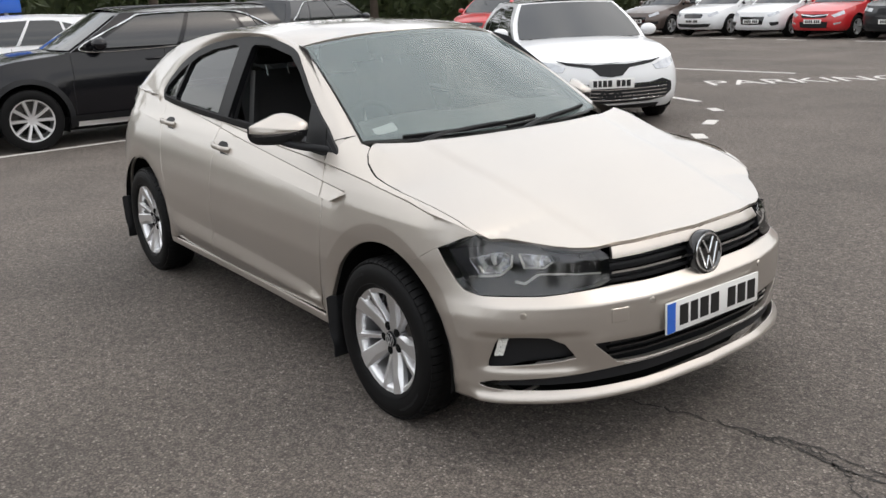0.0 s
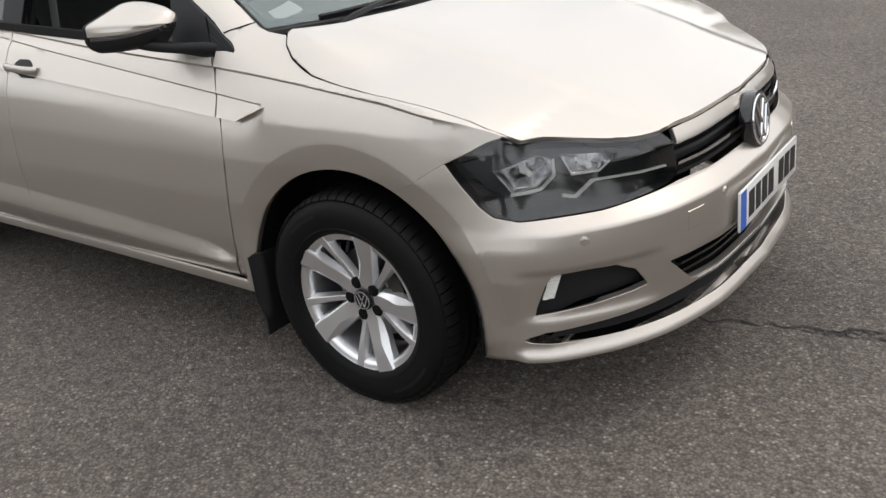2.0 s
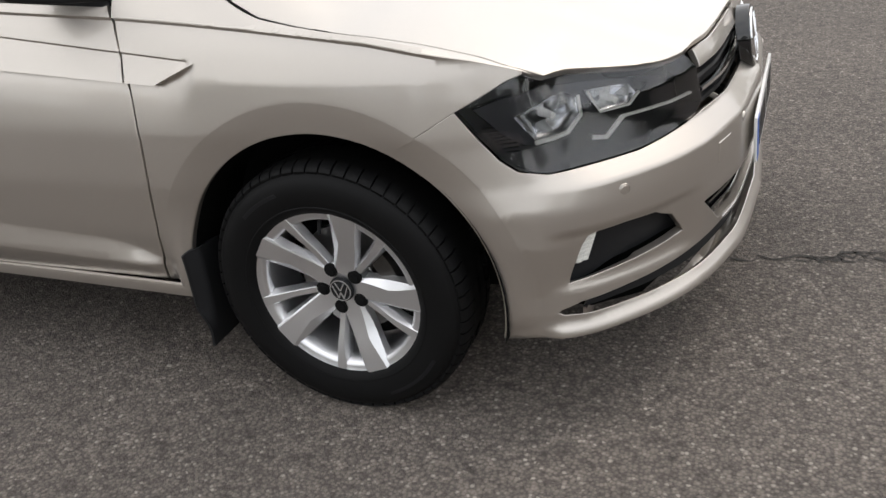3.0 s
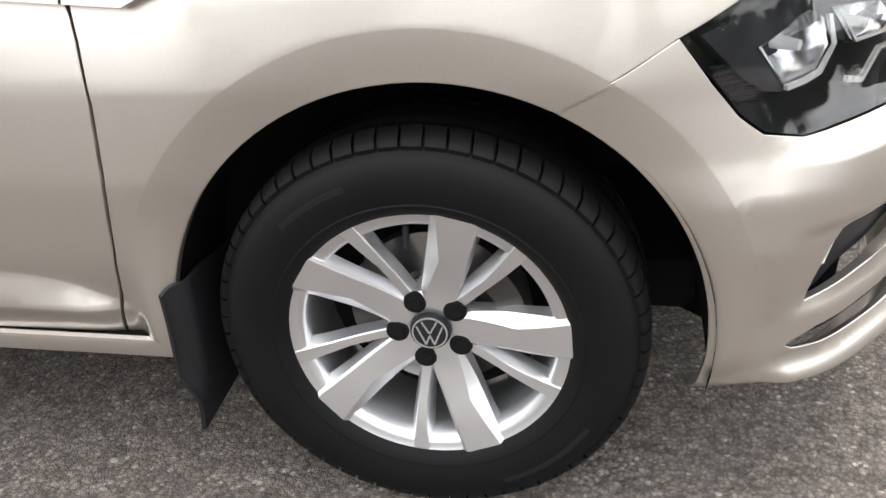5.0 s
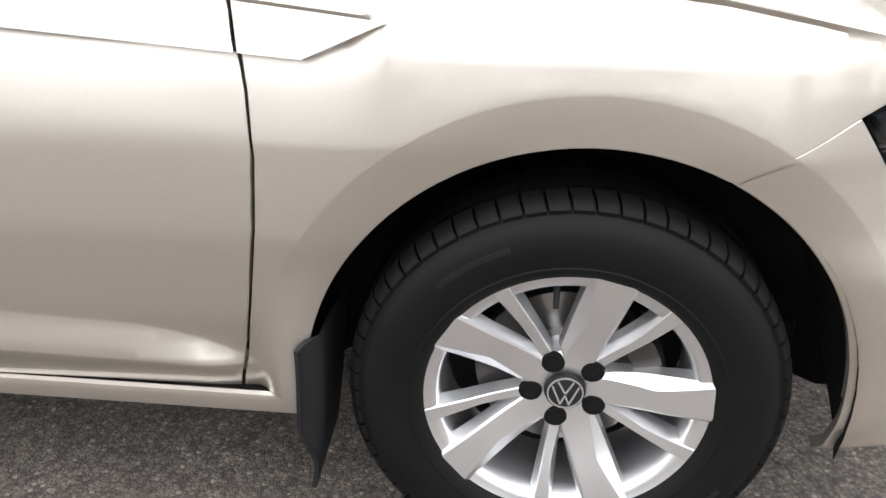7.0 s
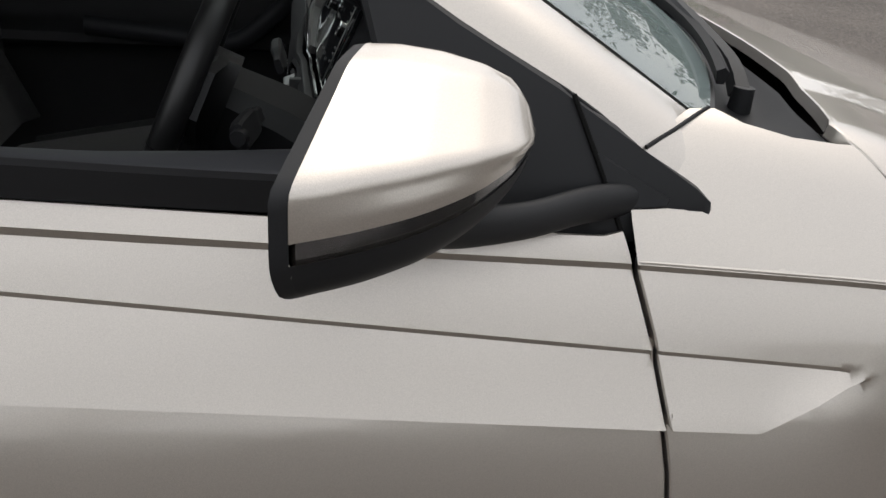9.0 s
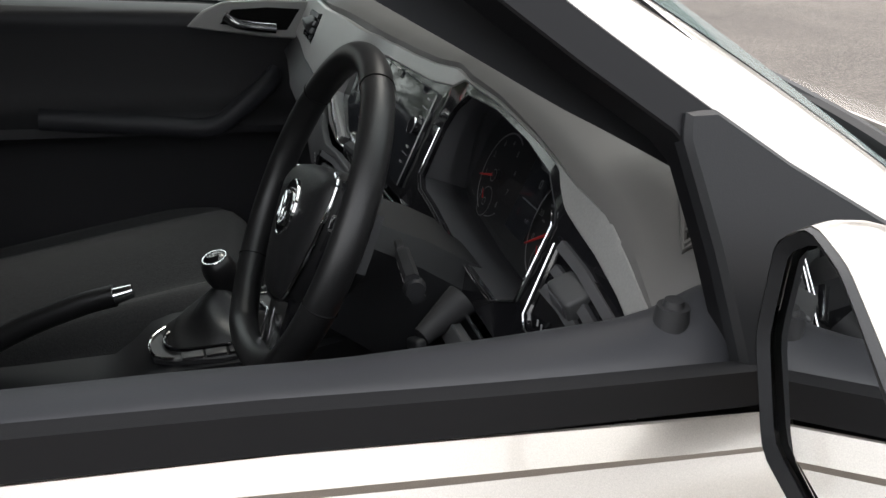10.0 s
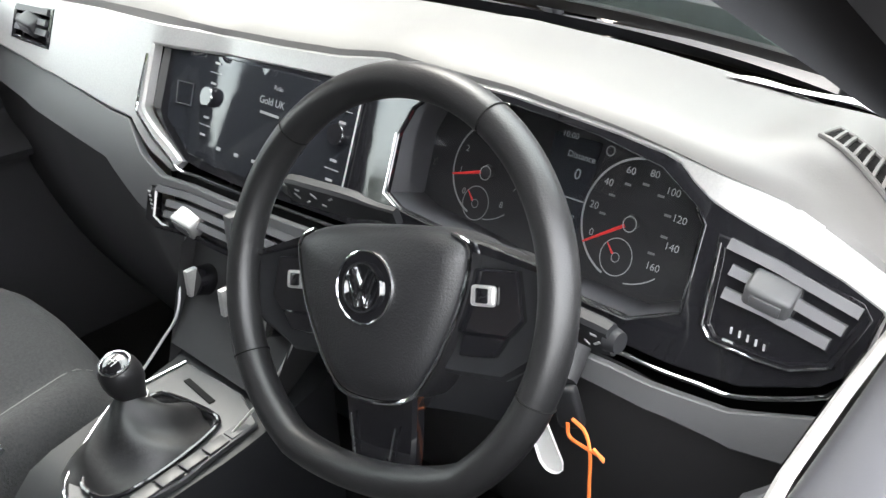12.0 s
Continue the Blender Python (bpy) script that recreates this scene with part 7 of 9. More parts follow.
def stalk(root, tip):
    """A flat control stalk that widens into a paddle with symbols."""
    a, b = Vector(root), Vector(tip)
    st = bmesh.new()
    sweep(st, [a.lerp(b, k) for k in np.linspace(0, 1, 12)], [(-0.007, -0.012), (-0.004, -0.015), (0.004, -0.015), (0.007, -0.012), (0.007, 0.012), (0.004, 0.015), (-0.004, 0.015), (-0.007, 0.012)], up=(-0.30, 0, 0.95), scale=lambda t: 0.62 + 0.42 * float(smoothstep(0.18, 0.40, t)) - 0.10 * float(smoothstep(0.92, 1.0, t)))
    o = R("control_stalk", st, M_PLASTIC, "black control stalk with white symbols")
    d = (b - a).normalized()
    sd_ = d.cross(Vector((-0.30, 0, 0.95))).normalized()
    if sd_.x > 0:
        sd_ = -sd_
    upv = d.cross(sd_).normalized()
    if upv.z < 0:
        upv = -upv
    fr_ = Matrix((d, upv, sd_)).transposed().to_4x4()
    for k, (q, h, w) in enumerate(((0.55, 0.006, 0.0035), (0.64, -0.005, 0.003), (0.72, 0.004, 0.004), (0.80, -0.006, 0.003), (0.88, 0.006, 0.003), (0.90, -0.002, 0.004))):
        m_ = fr_.copy()
        m_.translation = a.lerp(b, q) + upv * h + sd_ * 0.0076
        part("symbol", new_box((-w, -0.0010, -0.0004), (w, 0.0010, 0.0002), 0, m_ @ pose(0, 0, 0, 0, 0, 35 * (k % 3) - 30)), M_WHITEPRINT, o, smooth=False)
    e1 = bmesh.new()
    cyl(e1, b - d * 0.004, b + d * 0.006, 0.0105, 0.0085, 16)
    part("end_cap", e1, M_PLASTIC, o)


stalk((-0.775, -0.262, 0.932), (-0.782, -0.118, 0.922))
stalk((-0.790, -0.408, 0.915), (-0.803, -0.512, 0.922))

# ignition key with tag and cord
kb = new_box((-0.006, -0.012, -0.020), (0.006, 0.012, 0.020), 0.004, Matrix.Translation((-0.785, -0.466, 0.824)) @ pose(0, 0, 0, -18, 0, 12), seg=3)
ky = R("ignition_key", kb, M_PLASTIC, "black car key in the ignition")
kb2 = bmesh.new()
cyl(kb2, (-0.780, -0.458, 0.842), (-0.735, -0.440, 0.868), 0.010, 0.018, 20)
part("ignition_lock", kb2, M_DARKTRIM, ky)
kr = bmesh.new()
sweep(kr, [Vector(p) for p in ((-0.790, -0.455, 0.830), (-0.790, -0.458, 0.838), (-0.788, -0.468, 0.838), (-0.788, -0.476, 0.826))], circle(0.0009, 6), up=(1, 0, 0))
part("key_ring", kr, M_CHROME, ky)
tagp = [(-0.0105, 0.022), (0.0105, 0.022), (0.0125, -0.020), (0.009, -0.028), (0.003, -0.031), (-0.003, -0.031), (-0.009, -0.028), (-0.0125, -0.020)]
tg_ = patch(tagp, lambda u, v: Vector((0, -u, v)), 0.01, depth=0.003, edge=0.0008, flip=True)
bmesh.ops.transform(tg_, matrix=Matrix.Translation((-0.792, -0.450, 0.782)) @ pose(0, 0, 0, -26, 0, 0), verts=tg_.verts)
part("key_tag", tg_, M_TAG, ky, "white plastic key tag")
kc = bmesh.new()
sweep(kc, [Vector(p) for p in spline([(-0.790, -0.470, 0.812), (-0.792, -0.474, 0.800), (-0.794, -0.490, 0.799), (-0.796, -0.507, 0.800), (-0.798, -0.512, 0.7985), (-0.796, -0.500, 0.804)], 26)], circle(0.0017, 8))
part("cord", kc, M_ORANGE, ky, "thin orange cord")
kc = bmesh.new()
sweep(kc, [Vector(p) for p in spline([(-0.790, -0.474, 0.818), (-0.791, -0.488, 0.812), (-0.795, -0.497, 0.795), (-0.797, -0.500, 0.765), (-0.798, -0.503, 0.735), (-0.798, -0.506, 0.70)], 30)], circle(0.0017, 8))
part("cord", kc, M_ORANGE, ky, "thin orange cord")

# ---- centre console ----
con = bmesh.new()
def console(a, s):
    x = -0.74 - 0.82 * a
    w = float(np.interp(a, [0, 0.15, 0.35, 0.6, 1], [0.105, 0.100, 0.085, 0.080, 0.085]))
    yc = float(np.interp(a, [0, 0.2, 0.4, 1], [0.0, -0.020, -0.035, -0.01]))
    zt = float(np.interp(a, [0, 0.10, 0.2, 0.37, 0.44, 1], [0.652, 0.640, 0.634, 0.630, 0.575, 0.560]))
    if abs(s) <= 1:
        return Vector((x, yc + w * s, zt))
    return Vector((x, yc + np.sign(s) * (w + 0.012 * (abs(s) - 1)), zt - 0.34 * (abs(s) - 1)))
grid_surf(con, console, np.linspace(0, 1, 30), [-2, -1.3, -1.04, -0.98, -0.5, 0, 0.5, 0.98, 1.04, 1.3, 2])
bmesh.ops.recalc_face_normals(con, faces=con.faces)
if sum(f.normal.z for f in con.faces) < 0:
    bmesh.ops.reverse_faces(con, faces=con.faces[:])
consol = R("centre_console", con, M_PLASTIC, "dark centre console with gear lever")
c_z = lambda x, y: float(np.interp(-x, [0.74, 0.822, 0.904, 1.109, 1.56], [0.652, 0.640, 0.634, 0.628, 0.600])) + 0.004
gf_out = [(-0.838, 0.058), (-0.832, -0.045), (-0.852, -0.098), (-0.96, -0.106), (-1.02, -0.098), (-1.045, -0.085), (-1.052, -0.045), (-1.030, -0.006), (-0.945, 0.058), (-0.90, 0.064)]
gf_in = [(-0.889, 0.020), (-0.876, -0.052), (-0.890, -0.072), (-0.965, -0.084), (-1.018, -0.078), (-1.032, -0.050), (-1.020, -0.022), (-0.950, 0.032), (-0.905, 0.034)]
part("gear_surround", patch(gf_out, lambda x, y: Vector((x, y, c_z(x, y) + 0.004)), 0.02, holes=[gf_in], depth=0.008, edge=0.002), M_SURROUND, consol, "dark grey gear lever surround")
gl = bmesh.new()
sweep(gl, [Vector((x, y, c_z(x, y) + 0.006)) for x, y in spline(gf_out[4:] + [gf_out[0]], 40)], circle(0.0018, 8))
part("silver_edge", gl, M_CHROME, consol)
gl = bmesh.new()
sweep(gl, [Vector((x, y, c_z(x, y) + 0.008)) for x, y in spline(gf_in, 50, closed=True)], circle(0.0030, 8), closed=True)
part("boot_frame", gl, M_GLOSSBLK, consol)
part("card_slot", new_box((-0.004, -0.030, 0), (0.004, 0.030, 0.0012), 0, Matrix.Translation((-0.860, -0.001, c_z(-0.86, 0) + 0.0042)) @ pose(0, 0, 0, 0, 0, -5)), M_UNDER, consol, smooth=False)
for k in range(5):
    p = Vector((-0.872 - 0.031 * k, -0.091 - 0.002 * k, c_z(-0.90, 0) + 0.005))
    part("blank_switch", new_box((-0.0140, -0.008, -0.002), (0.0140, 0.008, 0.002), 0.001, Matrix.Translation(p) @ pose(0, 0, 0, 0, 0, 4)), M_SURROUND, consol)
bt = bmesh.new()
rings = []
for k in np.linspace(0, 1, 14):
    c = Vector((-0.955, -0.026, 0.636)).lerp(Vector((-0.950, -0.008, 0.698)), k)
    sx, sy = 0.072 * (1 - k) ** 1.15 + 0.012, 0.052 * (1 - k) ** 1.15 + 0.012
    rings.append([bt.verts.new(c + Vector((sx * math.cos(a), sy * math.sin(a), 0)) * (1 + 0.07 * math.sin(5 * a + 9 * k) * (1 - k) + 0.05 * math.sin(3 * a - 4 * k) * math.sin(pi_ * k)) + Vector((0, 0, 0.005 * math.sin(4 * a + 7 * k) * math.sin(pi_ * k)))) for a in np.linspace(0, 2 * pi_, 40, endpoint=False)])
for i in range(len(rings) - 1):
    for j in range(40):
        bt.faces.new((rings[i][j], rings[i][(j + 1) % 40], rings[i + 1][(j + 1) % 40], rings[i + 1][j]))
bmesh.ops.recalc_face_normals(bt, faces=bt.faces)
part("gear_boot", bt, M_BOOT, consol, "creased black leather boot")
gk = bmesh.new()
revolve(gk, [(0.0, -0.027), (0.010, -0.0265), (0.0175, -0.022), (0.0225, -0.013), (0.0240, -0.002), (0.0225, 0.010), (0.0185, 0.022), (0.0155, 0.032), (0.0150, 0.040), (0.0, 0.042)], 36)
bmesh.ops.rotate(gk, cent=(0, 0, 0), matrix=Matrix.Rotation(radians(-90), 3, "X"), verts=gk.verts)
gko = part("gear_knob", gk, M_LEATHER, consol, "round black gear knob with chrome cap")
gko.matrix_basis = pose(-0.950, -0.006, 0.722, 6, -16, 0) @ Matrix.Scale(0.98, 4)
gc = bmesh.new()
revolve(gc, [(0.0, -0.0282), (0.009, -0.0280), (0.0165, -0.0240), (0.0172, -0.0225)], 30)
bmesh.ops.rotate(gc, cent=(0, 0, 0), matrix=Matrix.Rotation(radians(-90), 3, "X"), verts=gc.verts)
part("shift_plate", gc, M_GLOSSBLK, gko)
gr = bmesh.new()
sweep(gr, [Vector((0.0174 * math.cos(a), 0.0174 * math.sin(a), 0.0228)) for a in np.linspace(0, 2 * pi_, 28, endpoint=False)], circle(0.0014, 6), closed=True)
part("chrome_ring", gr, M_CHROME, gko)
gs_ = bmesh.new()
for x in (-0.005, 0.0, 0.005):
    box(gs_, (-0.006, x - 0.0005, 0.0276), (0.006, x + 0.0005, 0.0284))
box(gs_, (-0.0005, -0.005, 0.0276), (0.0005, 0.005, 0.0284))
part("shift_pattern", gs_, M_WHITEPRINT, gko, smooth=False)
gr = bmesh.new()
cyl(gr, (0, 0, -0.046), (0, 0, -0.038), 0.0160, 0.0158, 28)
part("chrome_collar", gr, M_CHROME, gko)
# handbrake
hb = bmesh.new()
sweep(hb, [Vector(p) for p in spline([(-1.37, 0.05, 0.555), (-1.25, 0.05, 0.622), (-1.15, 0.048, 0.660), (-1.098, 0.046, 0.672)], 16)], circle(0.014, 14, 0.017))
hbo = R("handbrake_lever", hb, M_LEATHER, "black handbrake lever with chrome button")
hc = bmesh.new()
cyl(hc, (-1.100, 0.046, 0.671), (-1.072, 0.046, 0.678), 0.0130, 0.0100, 18)
part("release_button", hc, M_CHROME, hbo)
# centre stack below the vents
stk = bmesh.new()
grid_surf(stk, lambda s, k: Vector((-0.752 - 0.045 * k - 0.030 * k * k, 0.010 + (0.118 - 0.020 * k) * s, 0.792 - 0.142 * k)), np.linspace(-1, 1, 9), np.linspace(0, 1, 10))
stack = R("console_tower", stk, M_DARKTRIM, "dark centre stack with climate knobs")
for y in (0.080, 0.010, -0.060):
    kb = bmesh.new()
    cyl(kb, (-0.770, y, 0.730), (-0.797, y, 0.738), 0.021, 0.018, 24)
    kk = part("climate_knob", kb, M_GLOSSBLK, stack)
    part("knob_bar", new_box((-0.8065, y - 0.0045, 0.720), (-0.790, y + 0.0045, 0.757), 0.002), M_DECOR, kk)
for s in (-1, 1):
    sb_ = bmesh.new()
    sweep(sb_, [Vector(p) for p in spline([(-0.765, 0.008 + 0.118 * s, 0.785), (-0.790, 0.008 + 0.112 * s, 0.73), (-0.812, 0.005 + 0.100 * s, 0.688), (-0.845, 0.002 + 0.096 * s, 0.664), (-0.885, 0.0 + 0.090 * s, 0.640)], 20)], circle(0.0019, 8))
    part("silver_rail", sb_, M_DECOR, stack)
    tw_ = bmesh.new()
    grid_surf(tw_, lambda a, k: Vector((-0.750 - 0.030 * a - 0.06 * k, 0.006 + (0.116 - 0.02 * k) * s, 0.79 - 0.15 * k - 0.02 * a)), np.linspace(-2.0, 1, 6), np.linspace(0, 1, 6))
    part("tower_side", tw_, M_DARKTRIM, stack)

# ---- seats ----
def seat():
    s = empty("front_seat")
    cu = bmesh.new()
    def cush(a, b):
        # a along the length (front to rear), b across
        x = 0.27 - 0.50 * a
        w = 0.245 + 0.012 * math.sin(pi_ * a)
        z = 0.325 + 0.065 * (1 - a) - 0.02 * a
        edge = abs(b) ** 6
        bol = 0.050 * float(smoothstep(0.55, 0.85, abs(b))) * float(smoothstep(-0.05, 0.35, a))
        z += 0.040 * max(0.0, 1 - (b / 0.62) ** 2)
        nose = 0.10 * max(0, (0.16 - a) / 0.16) ** 2.2
        return Vector((x + 0.01 * (1 - b * b), w * b, z + bol * (1 - edge) - 0.11 * edge - nose))
    grid_surf(cu, cush, np.linspace(0, 1, 30), np.linspace(-1, 1, 41))
    grid_surf(cu, lambda a, b: Vector((0.28, 0.245 * b, 0.29 - 0.16 * a)), np.linspace(0, 1, 4), np.linspace(-1, 1, 9))
    part("seat_cushion", cu, M_CLOTH, s, "dark ribbed cloth cushion")
    ba = bmesh.new()
    def back(a, b):
        z = 0.36 + 0.60 * a
        x = -0.235 - 0.20 * a - 0.06 * a * a
        w = 0.245 - 0.045 * a ** 3
        bol = 0.055 * float(smoothstep(0.55, 0.85, abs(b))) * (1 - 0.7 * a)
        edge = abs(b) ** 7
        topr = max(0, (a - 0.85) / 0.15) ** 2
        return Vector((x + bol * (1 - edge) - 0.10 * edge - 0.07 * topr, w * b * (1 - 0.10 * topr), z))
    grid_surf(ba, back, np.linspace(0, 1, 26), np.linspace(-1, 1, 37))
    grid_surf(ba, lambda a, b: Vector((-0.345 - 0.19 * a - 0.06 * a * a, (0.24 - 0.05 * a) * b, 0.36 + 0.60 * a)), np.linspace(0, 1, 8), np.linspace(-1, 1, 9))
    part("backrest", ba, M_CLOTH, s)
    hd = new_box((-0.60, -0.13, 0.99), (-0.50, 0.13, 1.17), 0.04, seg=4)
    part("headrest", hd, M_BOLSTER, s)
    for q in (-0.06, 0.06):
        po = bmesh.new()
        cyl(po, (-0.52, q, 0.92), (-0.55, q, 1.02), 0.006, 0.006, 10)
        part("post", po, M_CHROME, s)
    part("seat_base", new_box((-0.22, -0.20, 0.17), (0.24, 0.20, 0.31), 0.03), M_DARKTRIM, s)
    for q in (-1, 1):
        stt = bmesh.new()
        sweep(stt, [cush(a, 0.62 * q) + Vector((0, 0, 0.0012)) for a in np.linspace(0.08, 1, 24)], circle(0.0011, 5))
        part("stitching", stt, M_DASH, s)
    return s


seat1 = seat()
seat1.matrix_basis = pose(-1.145, -0.35, 0.235)
seat1.parent = car
seat2 = copy_thing(seat1, pose(-1.13, 0.36, 0.235))
seat2.parent = car
R("rear_bench", new_box((-2.35, -0.60, 0.40), (-1.90, 0.60, 0.62), 0.06, seg=3), M_CLOTH)
R("rear_backrest", new_box((-2.50, -0.60, 0.55), (-2.33, 0.60, 1.08), 0.05, seg=3), M_CLOTH)
R("cabin_floor", new_box((-2.5, -0.72, 0.28), (-0.45, 0.72, 0.315), 0.01), M_CARPET)
R("bulkhead", new_box((-0.45, -0.70, 0.28), (-0.42, 0.70, 0.94), 0.005), M_UNDER)

# ---- door cards ----
for sgn in (1, -1):
    fl = (lambda b: b) if sgn == 1 else flipped
    dc = bmesh.new()
    def card(a, k):
        x = -0.50 - 1.0 * a
        zt = z_sill(x) + 0.012
        prof = [(0.752, zt - 0.022), (0.742, zt - 0.008), (0.722, zt - 0.001), (0.700, zt - 0.002), (0.688, zt - 0.012), (0.684, zt - 0.030), (0.698, zt - 0.12), (0.690, 0.79), (0.650, 0.765), (0.645, 0.735), (0.70, 0.69), (0.705, 0.45), (0.69, 0.33)]
        p = spline(prof, 40)
        y, z = p[k]
        return Vector((x, -y, z))
    grid_surf(dc, lambda a, k: card(a, int(k)), np.linspace(0, 1, 20), range(40))
    bmesh.ops.recalc_face_normals(dc, faces=dc.faces)
    d_ = R("door_card", fl(dc), [M_CARD], "dark door lining with grey top")
    tp = bmesh.new()
    def cardtop(a, k):
        x = -0.50 - 1.0 * a
        zt = float(np.interp(x, [-1.5, -1.0, -0.9, -0.8, -0.71, -0.685, -0.65, -0.62, -0.5], [0.986, 0.978, 0.974, 0.9755, 0.979, 0.984, 0.998, 1.004, 1.006]))
        zo = z_sill(x) + 0.018
        p = spline([(0.756, zo - 0.010), (0.748, zo), (0.726, 0.5 * (zo + zt) + 0.003), (0.702, zt + 0.001), (0.687, zt - 0.007), (0.681, zt - 0.024), (0.684, zt - 0.046)], 16)
        y, z = p[k]
        return Vector((x, -y, z))
    grid_surf(tp, lambda a, k: cardtop(a, int(k)), np.linspace(0, 1, 60), range(16))
    bmesh.ops.recalc_face_normals(tp, faces=tp.faces)
    part("door_top", fl(tp), M_DOORCARD, d_, "grey door top rail")
    pn = bmesh.new()
    cyl(pn, (-0.680, -0.714, 0.972), (-0.680, -0.714, 0.9945), 0.013, 0.011, 20)
    cyl(pn, (-0.680, -0.714, 0.9945), (-0.680, -0.714, 0.999), 0.0075, 0.0065, 14)
    part("lock_pin", fl(pn), M_DARKTRIM, d_)
    drop_ = 0.045 if sgn == 1 else 0.0
    pl = patch([(-0.690, 0.992), (-0.700, 0.921), (-0.80, 0.928), (-0.955, 0.949), (-0.925, 0.976), (-0.888, 0.992), (-0.80, 0.996)], lambda x, z: Vector((x, -0.668, z - drop_)), 0.03, depth=0.01, edge=0.003, flip=True)
    hp = part("handle_plate", fl(pl), M_DECOR, d_, "silver door handle plate")
    part("handle_recess", fl(patch([(-0.735, 0.982), (-0.762, 0.940), (-0.80, 0.940), (-0.895, 0.954), (-0.870, 0.982), (-0.80, 0.986)], lambda x, z: Vector((x, -0.664, z - drop_)), 0.03, depth=0, flip=True)), M_UNDER, hp)
    hh = bmesh.new()
    sweep(hh, [Vector(p) for p in spline([(-0.785, -0.655, 0.945), (-0.83, -0.650, 0.950), (-0.865, -0.650, 0.957), (-0.885, -0.658, 0.970)], 12)], circle(0.006, 10, 0.010))
    if sgn == -1:
        part("release_handle", fl(hh), M_CHROME, hp, "chrome door release")
    else:
        hh.free()
    gb_ = bmesh.new()
    sweep(gb_, [Vector(p) for p in spline([(-0.792, -0.680, 0.845), (-0.806, -0.645, 0.838), (-0.86, -0.632, 0.795), (-0.925, -0.630, 0.752), (-1.03, -0.636, 0.758), (-1.25, -0.645, 0.778)], 24)], circle(0.017, 12, 0.022))
    part("grab_handle", fl(gb_), M_DOORCARD, d_)
    pn_ = bmesh.new()
    def lining(a, b):
        x = -0.445 - 0.56 * a
        zu = float(np.interp(-x, [0.445, 0.60, 0.90, 1.01], [0.985, 1.118, 1.328, 1.350]))
        zl = float(np.interp(-x, [0.445, 0.50, 0.60, 0.66, 0.70, 0.745, 0.80, 0.88, 1.01], [0.955, 0.984, 1.038, 1.071, 1.092, 1.114, 1.145, 1.188, 1.262]))
        p = house(x, zu + (zl - zu) * b)
        return p + Vector((0, 0.020 + 0.045 * math.sin(pi_ * b * 0.62), 0))
    grid_surf(pn_, lining, np.linspace(0, 1, 24), np.linspace(0, 1, 8))
    part("pillar_lining", fl(pn_), M_PLASTIC, d_)
    bp = bmesh.new()
    sweep(bp, [house(x, z) + Vector((0, 0.03, 0)) for x, z in ((-1.50, 0.96), (-1.50, 1.15), (-1.495, 1.345))], [(-0.05, -0.02), (0.05, -0.02), (0.04, 0.02), (-0.04, 0.02)], up=(0, 1, 0))
    part("pillar_trim", fl(bp), M_DARKTRIM, d_)
    blt = bmesh.new()
    sweep(blt, [Vector(p) for p in ((-1.44, -0.60, 1.22), (-1.45, -0.64, 0.90), (-1.46, -0.65, 0.55))], [(-0.024, -0.001), (0.024, -0.001), (0.024, 0.001), (-0.024, 0.001)], up=(0, 1, 0))
    part("seat_belt", fl(blt), mat("grey belt webbing", (0.09, 0.09, 0.09), rough=0.8, bump=0.4, bscale=400), d_)
# interior mirror and sensor housing
im = bmesh.new()
box(im, (-0.845, -0.10, 1.275), (-0.825, 0.10, 1.325), 0.010, seg=3)
cyl(im, (-0.83, 0, 1.31), (-0.857, 0, 1.338), 0.009, 0.012, 12)
R("interior_mirror", im, M_PLASTIC)
pp = bmesh.new()
def sheet(a, b):
    x, y = -0.385 - 0.075 * a - 0.03 * b, -0.575 + 0.12 * b + 0.02 * a
    return Vector((x, y, max(dash_top(x, y), 1.0) + 0.005 + 0.002 * math.sin(2 * a + 3 * b)))
grid_surf(pp, sheet, np.linspace(0, 1, 6), np.linspace(0, 1, 6))
tagged(part("paper_sheet", pp, mat("white paper", (0.82, 0.82, 0.81), rough=0.8, vary=0.05)), "white sheet of paper lying on the dashboard", "paper")

